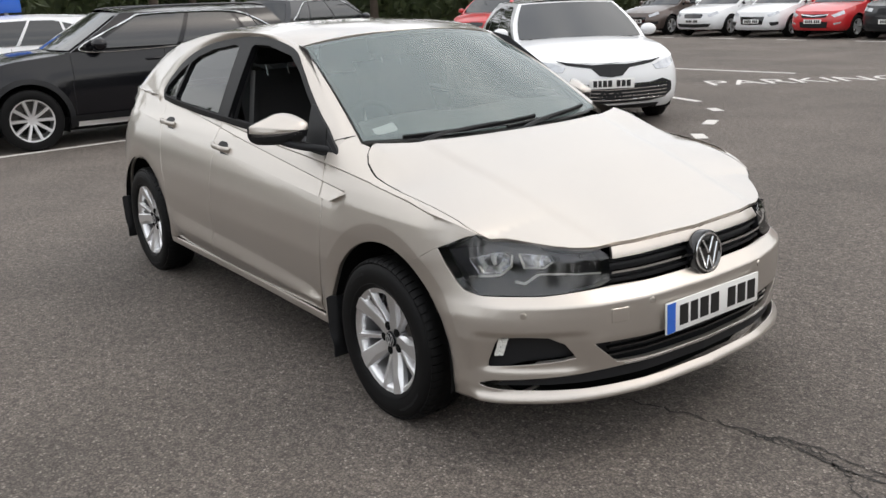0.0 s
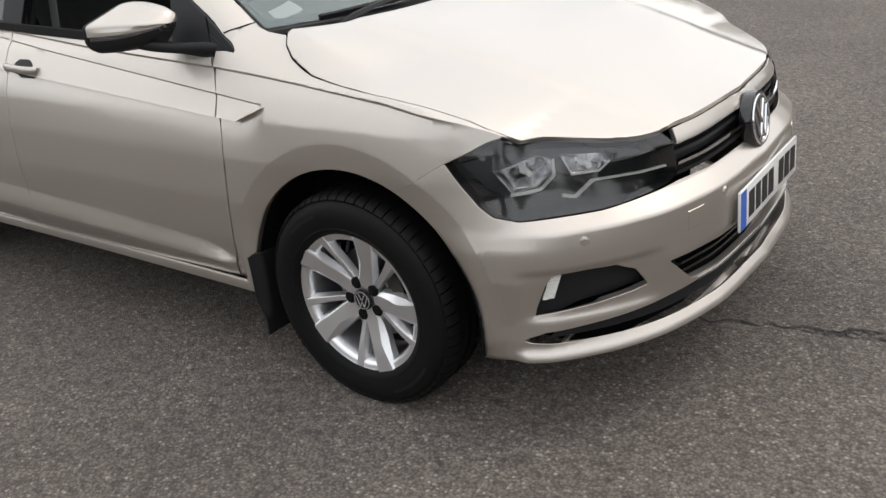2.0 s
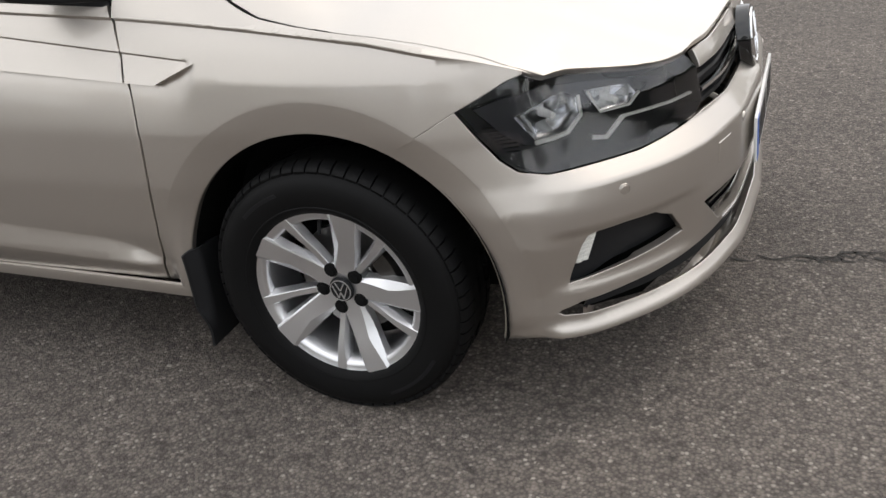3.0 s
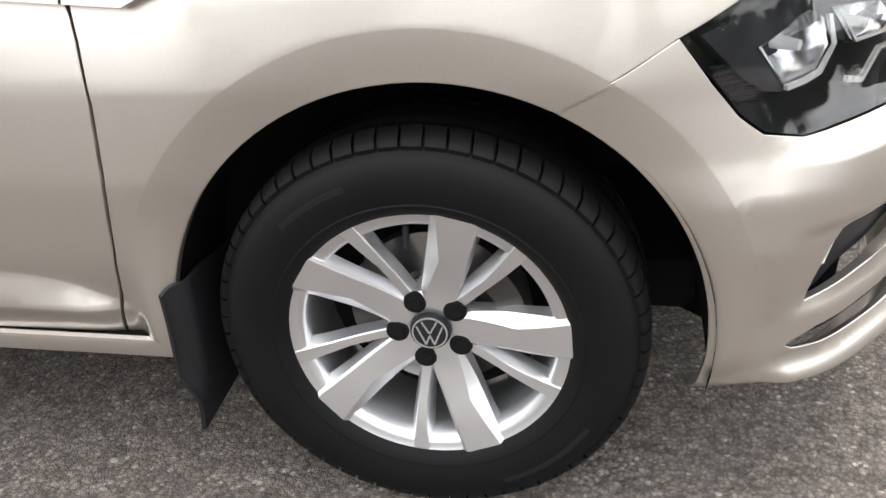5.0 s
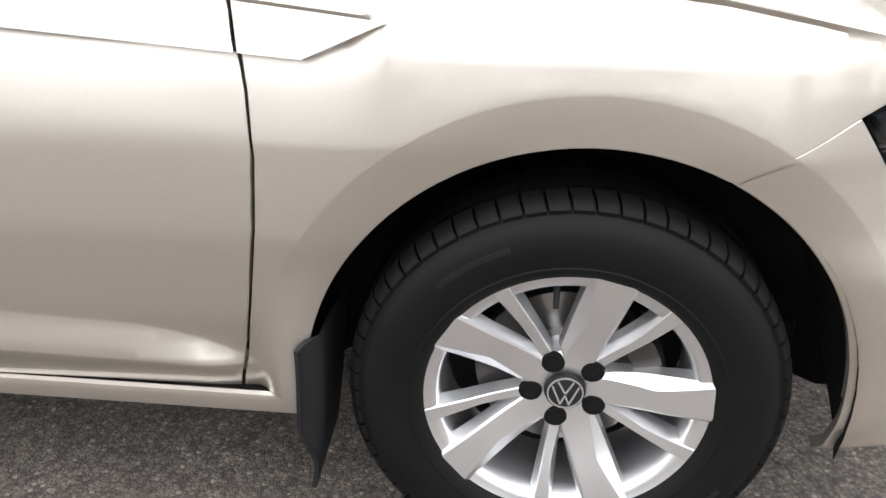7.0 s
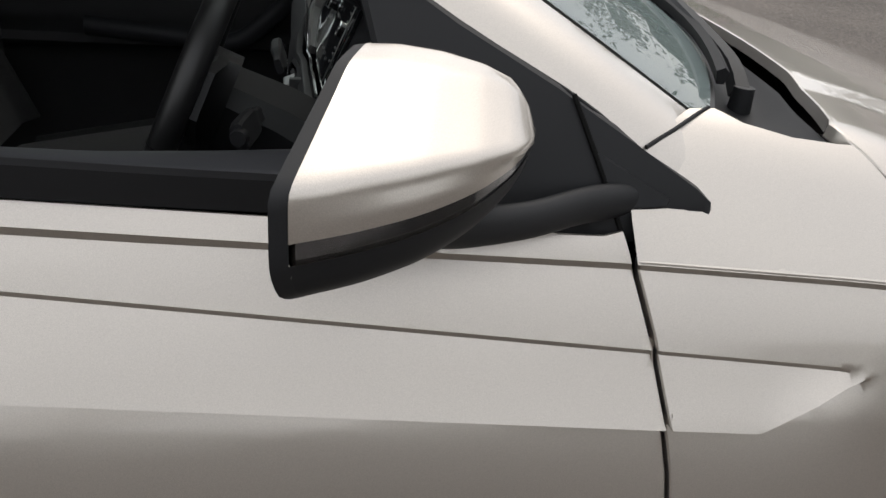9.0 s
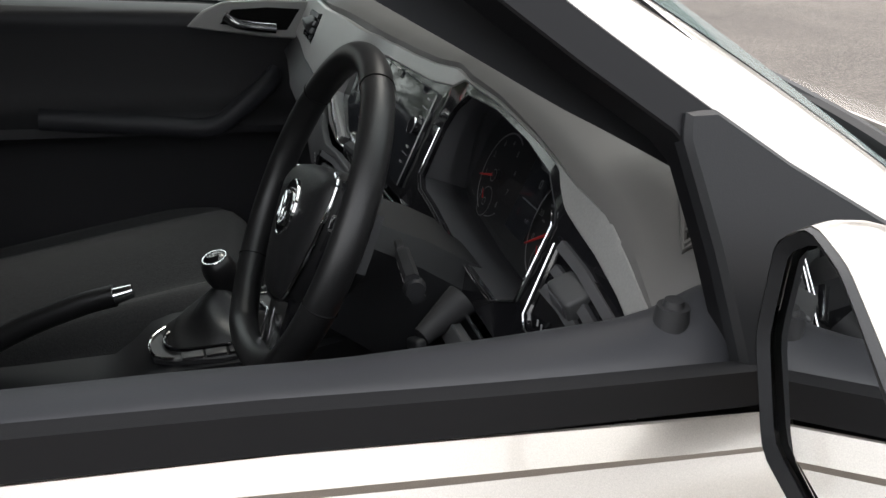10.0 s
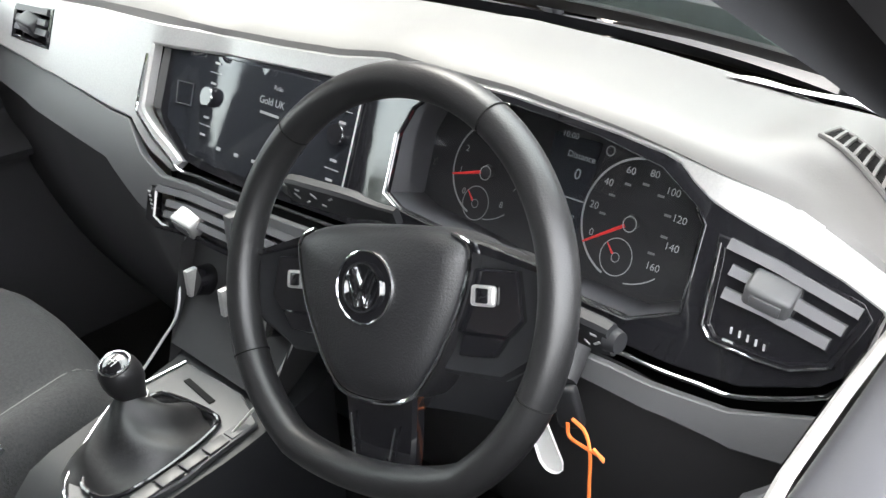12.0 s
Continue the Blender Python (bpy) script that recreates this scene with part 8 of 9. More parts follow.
# ---- parked cars ----
def simple_wheel(r, rim_r, spokes, dark=False):
    """A plain road wheel, axle along y, outer face towards -y."""
    w = empty("wheel")
    t = bmesh.new()
    revolve(t, [(rim_r - 0.01, -0.085), (rim_r + 0.02, -0.10), (r - 0.03, -0.10), (r - 0.006, -0.085), (r, -0.06), (r, 0.06), (r - 0.01, 0.09), (rim_r, 0.09)], 48)
    part("tyre", t, M_TYRE, w)
    b = bmesh.new()
    revolve(b, [(rim_r + 0.004, -0.092), (rim_r - 0.012, -0.090), (rim_r - 0.02, -0.04), (rim_r - 0.03, 0.03), (0.05, 0.03)], 40)
    rm = part("rim", b, M_ALLOY, w)
    for i in range(spokes):
        a = 2 * pi_ * i / spokes
        s = bmesh.new()
        n = Vector((math.cos(a), 0, math.sin(a)))
        sweep(s, [n * 0.03 + Vector((0, -0.062, 0)), n * (rim_r * 0.55) + Vector((0, -0.070, 0)), n * (rim_r - 0.006) + Vector((0, -0.082, 0))], [(-0.02, -0.012), (0.02, -0.012), (0.014, 0.01), (-0.014, 0.01)], up=(0, -1, 0), scale=lambda t_: 1.0 + 0.15 * t_)
        part("spoke", s, M_ALLOY, rm)
    h = bmesh.new()
    cyl(h, (0, 0.0, 0), (0, -0.072, 0), 0.06, 0.045, 20)
    part("hub", h, M_ALLOY, rm)
    d = bmesh.new()
    cyl(d, (0, 0.02, 0), (0, 0.03, 0), rim_r - 0.02, rim_r - 0.02, 24)
    part("brake_disc", d, M_DARKMETAL, w)
    return w


M_CLAMP = mat("headlamp glass", (0.55, 0.57, 0.60), rough=0.12, coat=1.0, vary=0.5, vscale=18, metal=0.3)
M_REDLAMP = mat("red tail lamp", (0.55, 0.015, 0.02), rough=0.2, coat=1.0, vary=0.2, vscale=20)
_wheels = {}


def parked_car(label, paint, m, fo, wb, ro, hw, zn, zc, zb, zr, xc, xw, xr, xt, wr=0.325, spokes=5, group="", face=(), cladding=False, chrome=False, rails=False, bars=(0.045, 0.04, 0.046, 0.046, 0, 0.045, 0.046, 0.046), plate_z=0.45, tail=False):
    """A parked car built on its own smooth outline. x = 0 at the front axle."""
    c = tagged(empty("parked_car"), label, "car", group)
    xe = -wb - ro
    plan = spline([(fo, 0), (fo - 0.03, 0.42 * hw), (fo - 0.13, 0.76 * hw), (fo - 0.30, 0.93 * hw), (fo - 0.55, 0.985 * hw), (0, hw), (-wb * 0.5, hw), (-wb, 0.995 * hw), (xe + 0.35, 0.96 * hw), (xe + 0.12, 0.82 * hw), (xe + 0.03, 0.5 * hw), (xe, 0)], 300)
    du = np.concatenate([[0], np.cumsum(np.linalg.norm(np.diff(plan, axis=0), axis=1))])
    tn = np.gradient(plan, du, axis=0)
    sidem = (plan[:, 0] < fo - 0.16) & (plan[:, 0] > xe + 0.14)
    frm = plan[:, 0] > fo - 0.40
    uxx = lambda x: float(np.interp(-x, -plan[sidem, 0], du[sidem]))
    uyy = lambda y: float(np.interp(y, plan[frm, 1], du[frm]))
    ztop = lambda u: float(np.interp(np.interp(u, du, plan[:, 0]), [xe, xe + 0.3, -wb * 0.8, xc, xc + 0.1, 0.1, fo - 0.25, fo], [zb - 0.02, zb + 0.02, zb, zb - 0.01, zb - 0.03, (zc + zn) / 2 + 0.02, zn + 0.03, zn]))

    def sk(u, z, d=0.0):
        px, py = np.interp(u, du, plan[:, 0]), np.interp(u, du, plan[:, 1])
        t = np.array((np.interp(u, du, tn[:, 0]), np.interp(u, du, tn[:, 1])))
        t /= np.linalg.norm(t)
        n = (-t[1], t[0])
        if n[0] * (px + wb / 2) + n[1] * py < 0:
            n = (-n[0], -n[1])
        zt = ztop(u)
        k = (z - 0.22) / (zt - 0.22)
        i = 0.07 * max(0, (0.18 - k) / 0.18) ** 1.5 + float(np.interp(k, [0, 0.45, 0.70, 0.76, 1.0], [0.02, 0.0, 0.010, 0.022, 0.075])) + d
        for cx in (0, -wb):
            r = math.hypot(px - cx, z - wr)
            if r < wr + 0.16:
                i -= 0.012 * float(smoothstep(wr + 0.14, wr + 0.08, r))
        return Vector((px - n[0] * i, -(py - n[1] * i), z))
    ar = wr + 0.065
    arcs = lambda cx, a0, a1: [(uxx(cx + ar * math.cos(radians(a))), wr + ar * math.sin(radians(a))) for a in np.linspace(a0, a1, 22)]
    fa = math.degrees(math.asin((0.22 - wr) / ar))
    us = np.linspace(0, du[-1], 70)
    half_out = [(u, ztop(u)) for u in us[::-1]] + [(0, 0.22)] + arcs(0, fa, 180 - fa) + arcs(-wb, fa, 180 - fa) + [(du[-1], 0.25)]
    b = patch(half_out, sk, 0.07, flip=True, depth=0.02, edge=0.003, skip_mid=True)
    body = part("body", mirror_y(b), paint, c)
    # bonnet and scuttle, tail deck
    bo = bmesh.new()
    top_edge = np.array([tuple(sk(u, ztop(u))) for u in us])
    def deck(s, k):
        x = xc + (fo - 0.06 - xc) * k
        e = [np.interp(-x, -top_edge[:40, 0], top_edge[:40, j]) for j in range(3)]
        zmid = zc + (zn - zc) * max(0.0, k) ** 1.5 + 0.03 * math.sin(pi_ * min(1, k)) - 0.01
        return Vector((x, -e[1] * s, zmid + (e[2] - zmid) * abs(s) ** 3))
    grid_surf(bo, deck, np.linspace(-1, 1, 17), np.linspace(-0.05, 1, 14))
    bmesh.ops.recalc_face_normals(bo, faces=bo.faces)
    if sum(f.normal.z for f in bo.faces) < 0:
        bmesh.ops.reverse_faces(bo, faces=bo.faces[:])
    part("bonnet", bo, paint, c)
    y0, y1 = hw - 0.075, hw * 0.70
    def S(a, k, d=0.0):
        xf, xb = xc + (xw - xc) * k, xt + (xr - xt) * k
        bow = 0.035 * math.sin(pi_ * k)
        return Vector((xf + (xb - xf) * a, -(y0 + (y1 - y0) * max(0.0, k) ** 1.15 + bow + d), zb - 0.01 + (zr - 0.05 - zb) * k))
    def WS(s, k, d=0.0):
        p = S(0, k)
        return Vector((p.x + (0.13 - 0.05 * k) * (1 - s * s) + d, -p.y * s, p.z + 0.02 * (1 - s * s) * k + d))
    def RW(s, k, d=0.0):
        p = S(1, k)
        return Vector((p.x - 0.10 * (1 - s * s) - d, -p.y * s, p.z + 0.03 * (1 - s * s) * k))
    sh = bmesh.new()
    grid_surf(sh, lambda a, k: S(a, k), np.linspace(0, 1, 16), np.linspace(-0.06, 1, 8))
    mirror_y(sh)
    grid_surf(sh, WS, np.linspace(-1, 1, 13), np.linspace(0, 1, 8))
    grid_surf(sh, RW, np.linspace(-1, 1, 13), np.linspace(-0.1, 1, 8))
    def roof_(s, a):
        p = S(a, 1)
        f, r = WS(s, 1), RW(s, 1)
        q = f.lerp(r, a)
        q.y = -p.y * s
        q.z = p.z + 0.055 * (1 - s * s) * math.sin(pi_ * (0.15 + 0.7 * a)) + 0.02 * (1 - s * s) * (1 - a)
        return q
    grid_surf(sh, roof_, np.linspace(-1, 1, 13), np.linspace(0, 1, 14))
    bmesh.ops.recalc_face_normals(sh, faces=sh.faces)
    part("cabin_shell", sh, paint, c)
    # glass
    g1 = bmesh.new()
    grid_surf(g1, lambda s, k: WS(s, k, 0.008), np.linspace(-0.93, 0.93, 15), np.linspace(0.03, 0.95, 8))
    M_g = M_PARKGLASS
    part("windscreen", g1, M_g, c)
    wins = [[(0.045, 0.07), (0.12, 0.86), (0.18, 0.91), (0.42, 0.93), (0.43, 0.06)], [(0.455, 0.06), (0.445, 0.93), (0.66, 0.91), (0.72, 0.86), (0.76, 0.07)], [(0.785, 0.09), (0.745, 0.84), (0.82, 0.76), (0.90, 0.35), (0.90, 0.14)]]
    for w_ in wins:
        for fl in (lambda q: q, flipped):
            part("side_window", fl(patch(w_, lambda a, k: S(a, k, 0.008), 0.10, depth=0.004, flip=True)), M_g, c)
    g2 = bmesh.new()
    grid_surf(g2, lambda s, k: RW(s, k, 0.008), np.linspace(-0.85, 0.85, 13), np.linspace(0.15, 0.88, 6))
    part("rear_window", g2, M_g, c)
    if chrome:
        lo = [(0.03, 0.03), (0.10, 0.85), (0.17, 0.94), (0.45, 0.965), (0.70, 0.94), (0.82, 0.82), (0.92, 0.40), (0.925, 0.10), (0.5, 0.02)]
        for fl in (lambda q: q, flipped):
            cb = bmesh.new()
            sweep(cb, [S(a, k, 0.012) for a, k in spline(lo, 70, closed=True)], circle(0.009, 6), up=(0, -1, 0), closed=True)
            part("chrome_frame", fl(cb), M_CHROME, c, "chrome window surround")
    if rails:
        for fl in (lambda q: q, flipped):
            rb_ = bmesh.new()
            sweep(rb_, [S(a, 1.0) + Vector((0, 0.05, 0.035 + 0.03 * math.sin(pi_ * min(1, max(0, (a - 0.02) / 0.96))) ** 0.3)) for a in np.linspace(0.02, 0.98, 16)], circle(0.014, 8))
            part("roof_rail", fl(rb_), M_GLOSSBLK, c)
    # doors: shut lines and handles
    for fl in (lambda q: q, flipped):
        for x in (xc * 0.9 - 0.02, xc - 1.05, -wb + 0.38):
            sl = bmesh.new()
            sweep(sl, [sk(uxx(x + (0.0 if z < 0.75 else -0.02)), z, -0.001) for z in np.linspace(0.30, zb - 0.03, 10)], [(-0.0035, -0.002), (0.0035, -0.002), (0.0035, 0.002), (-0.0035, 0.002)], up=(0, -1, 0))
            part("shut_line", fl(sl), M_RUBBER, c)
        for x in (xc - 0.92, -wb + 0.50):
            hb_ = bmesh.new()
            sweep(hb_, [sk(uxx(x + d), zb - 0.13, -o) for d, o in ((0.09, 0.0), (0.06, 0.025), (-0.06, 0.025), (-0.09, 0.0))], circle(0.012, 8))
            part("door_handle", fl(hb_), paint, c)
        mb = bmesh.new()
        bmesh.ops.create_uvsphere(mb, u_segments=16, v_segments=10, radius=1.0)
        for v in mb.verts:
            v.co = Vector((v.co.x * 0.075 + (0.02 if v.co.x > 0 else 0.0), v.co.y * 0.105, v.co.z * 0.075)) + Vector((xc - 0.30, -hw - 0.06, zb + 0.07))
        mo = part("door_mirror", fl(mb), paint, c)
        ma = bmesh.new()
        cyl(ma, (xc - 0.28, -hw + 0.08, zb + 0.0), (xc - 0.29, -hw - 0.02, zb + 0.05), 0.03, 0.025, 10)
        part("mirror_arm", fl(ma), M_PLASTIC, mo)
        if cladding:
            for cx in (0, -wb):
                cb = bmesh.new()
                rows_ = [[cb.verts.new(sk(uxx(cx + r * math.cos(radians(a))), wr + r * math.sin(radians(a)), -0.008)) for r in (ar - 0.004, ar + 0.055)] for a in np.linspace(fa, 180 - fa, 24)]
                for i in range(23):
                    cb.faces.new((rows_[i][0], rows_[i][1], rows_[i + 1][1], rows_[i + 1][0]))
                part("arch_cladding", fl(cb), M_PLASTIC, c)
            cb = bmesh.new()
            grid_surf(cb, lambda x, z: sk(uxx(x), z, -0.012), np.linspace(-ar - 0.02, -wb + ar + 0.02, 24), (0.225, 0.26, 0.30, 0.36))
            part("sill_cladding", fl(cb), M_PLASTIC, c)
            cb = bmesh.new()
            grid_surf(cb, lambda x, z: sk(uxx(x), z, -0.022), np.linspace(-ar - 0.08, -wb + ar + 0.08, 20), (0.225, 0.235, 0.27, 0.285))
            part("silver_skirt", fl(cb), M_ALLOY, c, "silver side skirt")
    # lamps, grilles and other front pieces: (name, outline in (y, z), material, mirrored)
    mats = {"lamp": M_CLAMP, "black": M_PLASTIC, "gloss": M_GLOSSBLK, "chrome": M_CHROME, "fog": M_CLAMP}
    for nm, kind_, poly in face:
        for fl in (lambda q: q, flipped):
            part(nm, fl(patch([(uyy(y), z) for y, z in poly], lambda u, z: sk(u, z, -0.006), 0.05, flip=True, depth=0.006, edge=0.002)), mats[kind_], c)
    if tail:
        for fl in (lambda q: q, flipped):
            part("tail_lamp", fl(patch([(du[-1] - 0.42, zb - 0.02), (du[-1] - 0.95, zb - 0.03), (du[-1] - 0.95, zb - 0.18), (du[-1] - 0.42, zb - 0.14)], lambda u, z: sk(u, z, -0.008), 0.05, flip=True, depth=0.006)), M_REDLAMP, c)
    number_plate(c, pose(fo + 0.012, 0, plate_z, -3, 0, 90), bars, M_WHITEPLATE, False)
    part("underbody", new_box((xe + 0.25, -hw + 0.12, 0.18), (fo - 0.35, hw - 0.12, 0.34), 0.02), M_UNDER, c)
    for cx in (0, -wb):
        for fl in (lambda q: q, flipped):
            lb2 = bmesh.new()
            rows_ = [[lb2.verts.new((cx + r * math.cos(radians(a)), -y, wr + r * math.sin(radians(a)))) for r, y in ((ar + 0.004, hw - 0.02), (ar + 0.006, hw - 0.25), (0.1, hw - 0.27))] for a in np.linspace(-25, 205, 20)]
            for i in range(19):
                for j in range(2):
                    lb2.faces.new((rows_[i][j], rows_[i + 1][j], rows_[i + 1][j + 1], rows_[i][j + 1]))
            part("arch_liner", fl(lb2), M_UNDER, c)
    key = (round(wr, 3), spokes)
    for cx, sg in ((0, 1), (0, -1), (-wb, 1), (-wb, -1)):
        mm = pose(cx, -sg * (hw - 0.105), wr, 0, 17 * (cx != 0), 0 if sg == 1 else 180)
        if key not in _wheels:
            _wheels[key] = w_ = simple_wheel(wr, wr * 0.68, spokes)
            w_.matrix_basis = mm
        else:
            w_ = copy_thing(_wheels[key], mm)
        w_.parent = c
    c.matrix_basis = m
    return c


M_PARKGLASS = mat("dark car glass", (0.012, 0.014, 0.015), rough=0.03, coat=0.0, spec=0.9, vary=0.1)
P_BLACK = mat("black car paint", (0.004, 0.004, 0.006), rough=0.12, spec=0.45, vary=0.05, grain=0.05, gscale=1400)
P_WHITE = car_paint("white car paint", (0.74, 0.75, 0.76), 0.02, 0.0, 0.4)
P_RED = car_paint("red car paint", (0.55, 0.02, 0.025), 0.05, 0.1, 0.35)
P_BROWN = car_paint("brown metallic paint", (0.10, 0.075, 0.065), 0.15, 0.5, 0.4)
P_GREY = car_paint("dark grey metallic paint", (0.022, 0.023, 0.026), 0.15, 0.5, 0.4)

SUV = dict(hw=0.91, zn=0.86, zc=1.08, zb=1.07, zr=1.53, xc=-0.52, xw=-1.18, xr=-3.05, xt=-3.35, wr=0.345, fo=0.84, wb=2.67, ro=0.92)
HATCH = dict(hw=0.87, zn=0.72, zc=0.97, zb=0.95, zr=1.46, xc=-0.40, xw=-1.15, xr=-2.75, xt=-3.02, wr=0.31, fo=0.82, wb=2.54, ro=0.65)
SALOON = dict(hw=0.92, zn=0.74, zc=0.98, zb=0.95, zr=1.445, xc=-0.50, xw=-1.32, xr=-2.95, xt=-3.55, wr=0.34, fo=0.98, wb=2.825, ro=1.08)
F_SUV = [("headlamp", "lamp", [(0.50, 0.80), (0.78, 0.84), (0.82, 0.76), (0.52, 0.72)]), ("grille", "black", [(0.04, 0.82), (0.34, 0.80), (0.36, 0.66), (0.05, 0.62)]), ("lower_grille", "black", [(0.0, 0.42), (0.66, 0.44), (0.62, 0.30), (0.0, 0.28)])]
F_CAMRY = [("headlamp", "lamp", [(0.52, 0.70), (0.66, 0.745), (0.82, 0.77), (0.835, 0.72), (0.70, 0.655), (0.55, 0.65)]),
           ("upper_grille", "black", [(0.0, 0.725), (0.20, 0.72), (0.52, 0.755), (0.64, 0.775), (0.50, 0.725), (0.22, 0.685), (0.13, 0.60), (0.0, 0.585)]),
           ("lower_grille", "black", [(0.0, 0.50), (0.46, 0.51), (0.62, 0.545), (0.74, 0.50), (0.75, 0.40), (0.66, 0.335), (0.46, 0.30), (0.0, 0.285)]), ("bumper_base", "black", [(0.0, 0.255), (0.60, 0.265), (0.60, 0.222), (0.0, 0.222)])]
F_CAMRY += [("grille_bar", "chrome", [(0.0, z), (0.68, z + 0.02), (0.68, z + 0.032), (0.0, z + 0.012)]) for z in (0.315, 0.355, 0.395, 0.435, 0.475)]
F_CAMRY = [(n, k, p) for n, k, p in F_CAMRY]
F_KIA = [("headlamp", "lamp", [(0.50, 0.66), (0.78, 0.78), (0.80, 0.70), (0.56, 0.60)]), ("grille", "gloss", [(0.0, 0.70), (0.30, 0.69), (0.36, 0.66), (0.30, 0.57), (0.0, 0.56)]), ("lower_grille", "black", [(0.0, 0.38), (0.62, 0.40), (0.55, 0.30), (0.0, 0.28)])]
F_208 = [("headlamp", "lamp", [(0.46, 0.66), (0.76, 0.77), (0.79, 0.70), (0.52, 0.60)]), ("grille", "gloss", [(0.0, 0.60), (0.40, 0.60), (0.34, 0.38), (0.0, 0.37)]), ("fog_pocket", "black", [(0.54, 0.44), (0.76, 0.46), (0.76, 0.38), (0.60, 0.34)])]
F_ASTRA = [("headlamp", "lamp", [(0.50, 0.64), (0.78, 0.76), (0.80, 0.68), (0.58, 0.58)]), ("grille", "black", [(0.0, 0.66), (0.40, 0.67), (0.36, 0.58), (0.0, 0.56)]), ("grille_bar", "chrome", [(0.0, 0.63), (0.42, 0.665), (0.40, 0.64), (0.0, 0.60)]), ("lower_grille", "black", [(0.0, 0.46), (0.42, 0.46), (0.40, 0.30), (0.0, 0.29)]), ("fog_lamp", "fog", [(0.56, 0.42), (0.74, 0.46), (0.72, 0.42), (0.58, 0.38)])]

parked_car("black sport utility car with chrome window surround", P_BLACK, pose(-8.90, -0.22, 0, 0, 0, -92), spokes=10, face=F_SUV, cladding=True, chrome=True, rails=True, **SUV)
parked_car("white saloon with black slatted grille", P_WHITE, pose(-5.03, 5.55, 0, 0, 0, -32), spokes=10, face=F_CAMRY, plate_z=0.515, **SALOON)
ROW = "cars parked in the far row"
YR = 21.5
for lab, pnt, x, fc, shp, yaw in (("brown metallic hatchback in the far row", P_BROWN, -17.35, F_208, HATCH, -88), ("white compact car with small black grille", P_WHITE, -15.05, F_KIA, HATCH, -90), ("white hatchback with wide black grille", P_WHITE, -12.95, F_208, HATCH, -90),
                                  ("red hatchback with chrome grille bar", P_RED, -11.0, F_ASTRA, dict(HATCH, zn=0.74, zr=1.50), -91), ("black car with square grille in the far row", P_GREY, -8.9, F_SUV, dict(SUV, zr=1.58), -90), ("red car at the end of the far row", P_RED, -6.7, F_KIA, HATCH, -90)):
    parked_car(lab, pnt, pose(x, YR, 0, 0, 0, yaw), group=ROW, face=fc, plate_z=0.47, **shp)
parked_car("red car behind the brown one", P_RED, pose(-19.6, 25.0, 0, 0, 0, -85), group=ROW, face=F_ASTRA, **HATCH)
parked_car("dark grey estate with red tail lamps", P_GREY, pose(-16.2, 9.05, 0, 0, 0, 112), face=F_SUV, chrome=True, tail=True, rails=True, **dict(SUV, zr=1.60))
parked_car("white car behind the black one", P_WHITE, pose(-14.6, -0.6, 0, 0, 0, -95), face=F_KIA, **HATCH)
parked_car("white hatchback behind the saloon", P_WHITE, pose(-11.9, 11.4, 0, 0, 0, -48), face=F_208, **HATCH)
parked_car("red hatchback parked further back", P_RED, pose(-19.2, 15.6, 0, 0, 0, -60), face=F_KIA, **HATCH)

# ---- markings on the ground ----
ground_strip([(-7.87, -3.2), (-7.90, -0.7), (-8.02, 0.85), (-8.10, 3.2)], 0.10)
ground_strip([(-11.0, 11.4), (-8.5, 11.55), (-6.05, 11.8)], 0.12)
ground_strip([(-6.1, 7.95), (-5.5, 7.80), (-4.93, 7.63)], 0.11)
ground_strip([(-4.40, 7.16), (-4.16, 7.0)], 0.14)
ground_strip([(-3.74, 6.30), (-3.58, 5.98)], 0.14)
ground_strip([(-3.26, 5.35), (-3.02, 5.13)], 0.14)
for x in np.arange(-18.5, -5, 2.25):
    ground_strip([(x, 20.2), (x + 0.9, 20.2)], 0.14)
txt = text_mesh("PARKING", 1.25, pose(-5.35, 10.75, 0.004, 0, 0, 50), M_LINE, None, "road_lettering")
txt.matrix_basis = pose(-5.25, 10.85, 0.004, 0, 0, 50.5) @ Matrix.Diagonal((0.62, 0.82, 1, 1))
tagged(txt, "white painted word on the asphalt", "road marking", kind="structure")
ground_strip([(-0.05 + 1.08 * math.cos(a), 6.78 + 0.86 * math.sin(a)) for a in np.linspace(0, 2 * pi_, 61)], 0.15, label="white painted speed roundel on asphalt")
sp10 = text_mesh("10", 0.9, pose(-0.02, 6.78, 0.004, 0, 0, 60), M_LINE, None, "road_lettering")
tagged(sp10, "white painted number in a ring", "road marking", kind="structure")

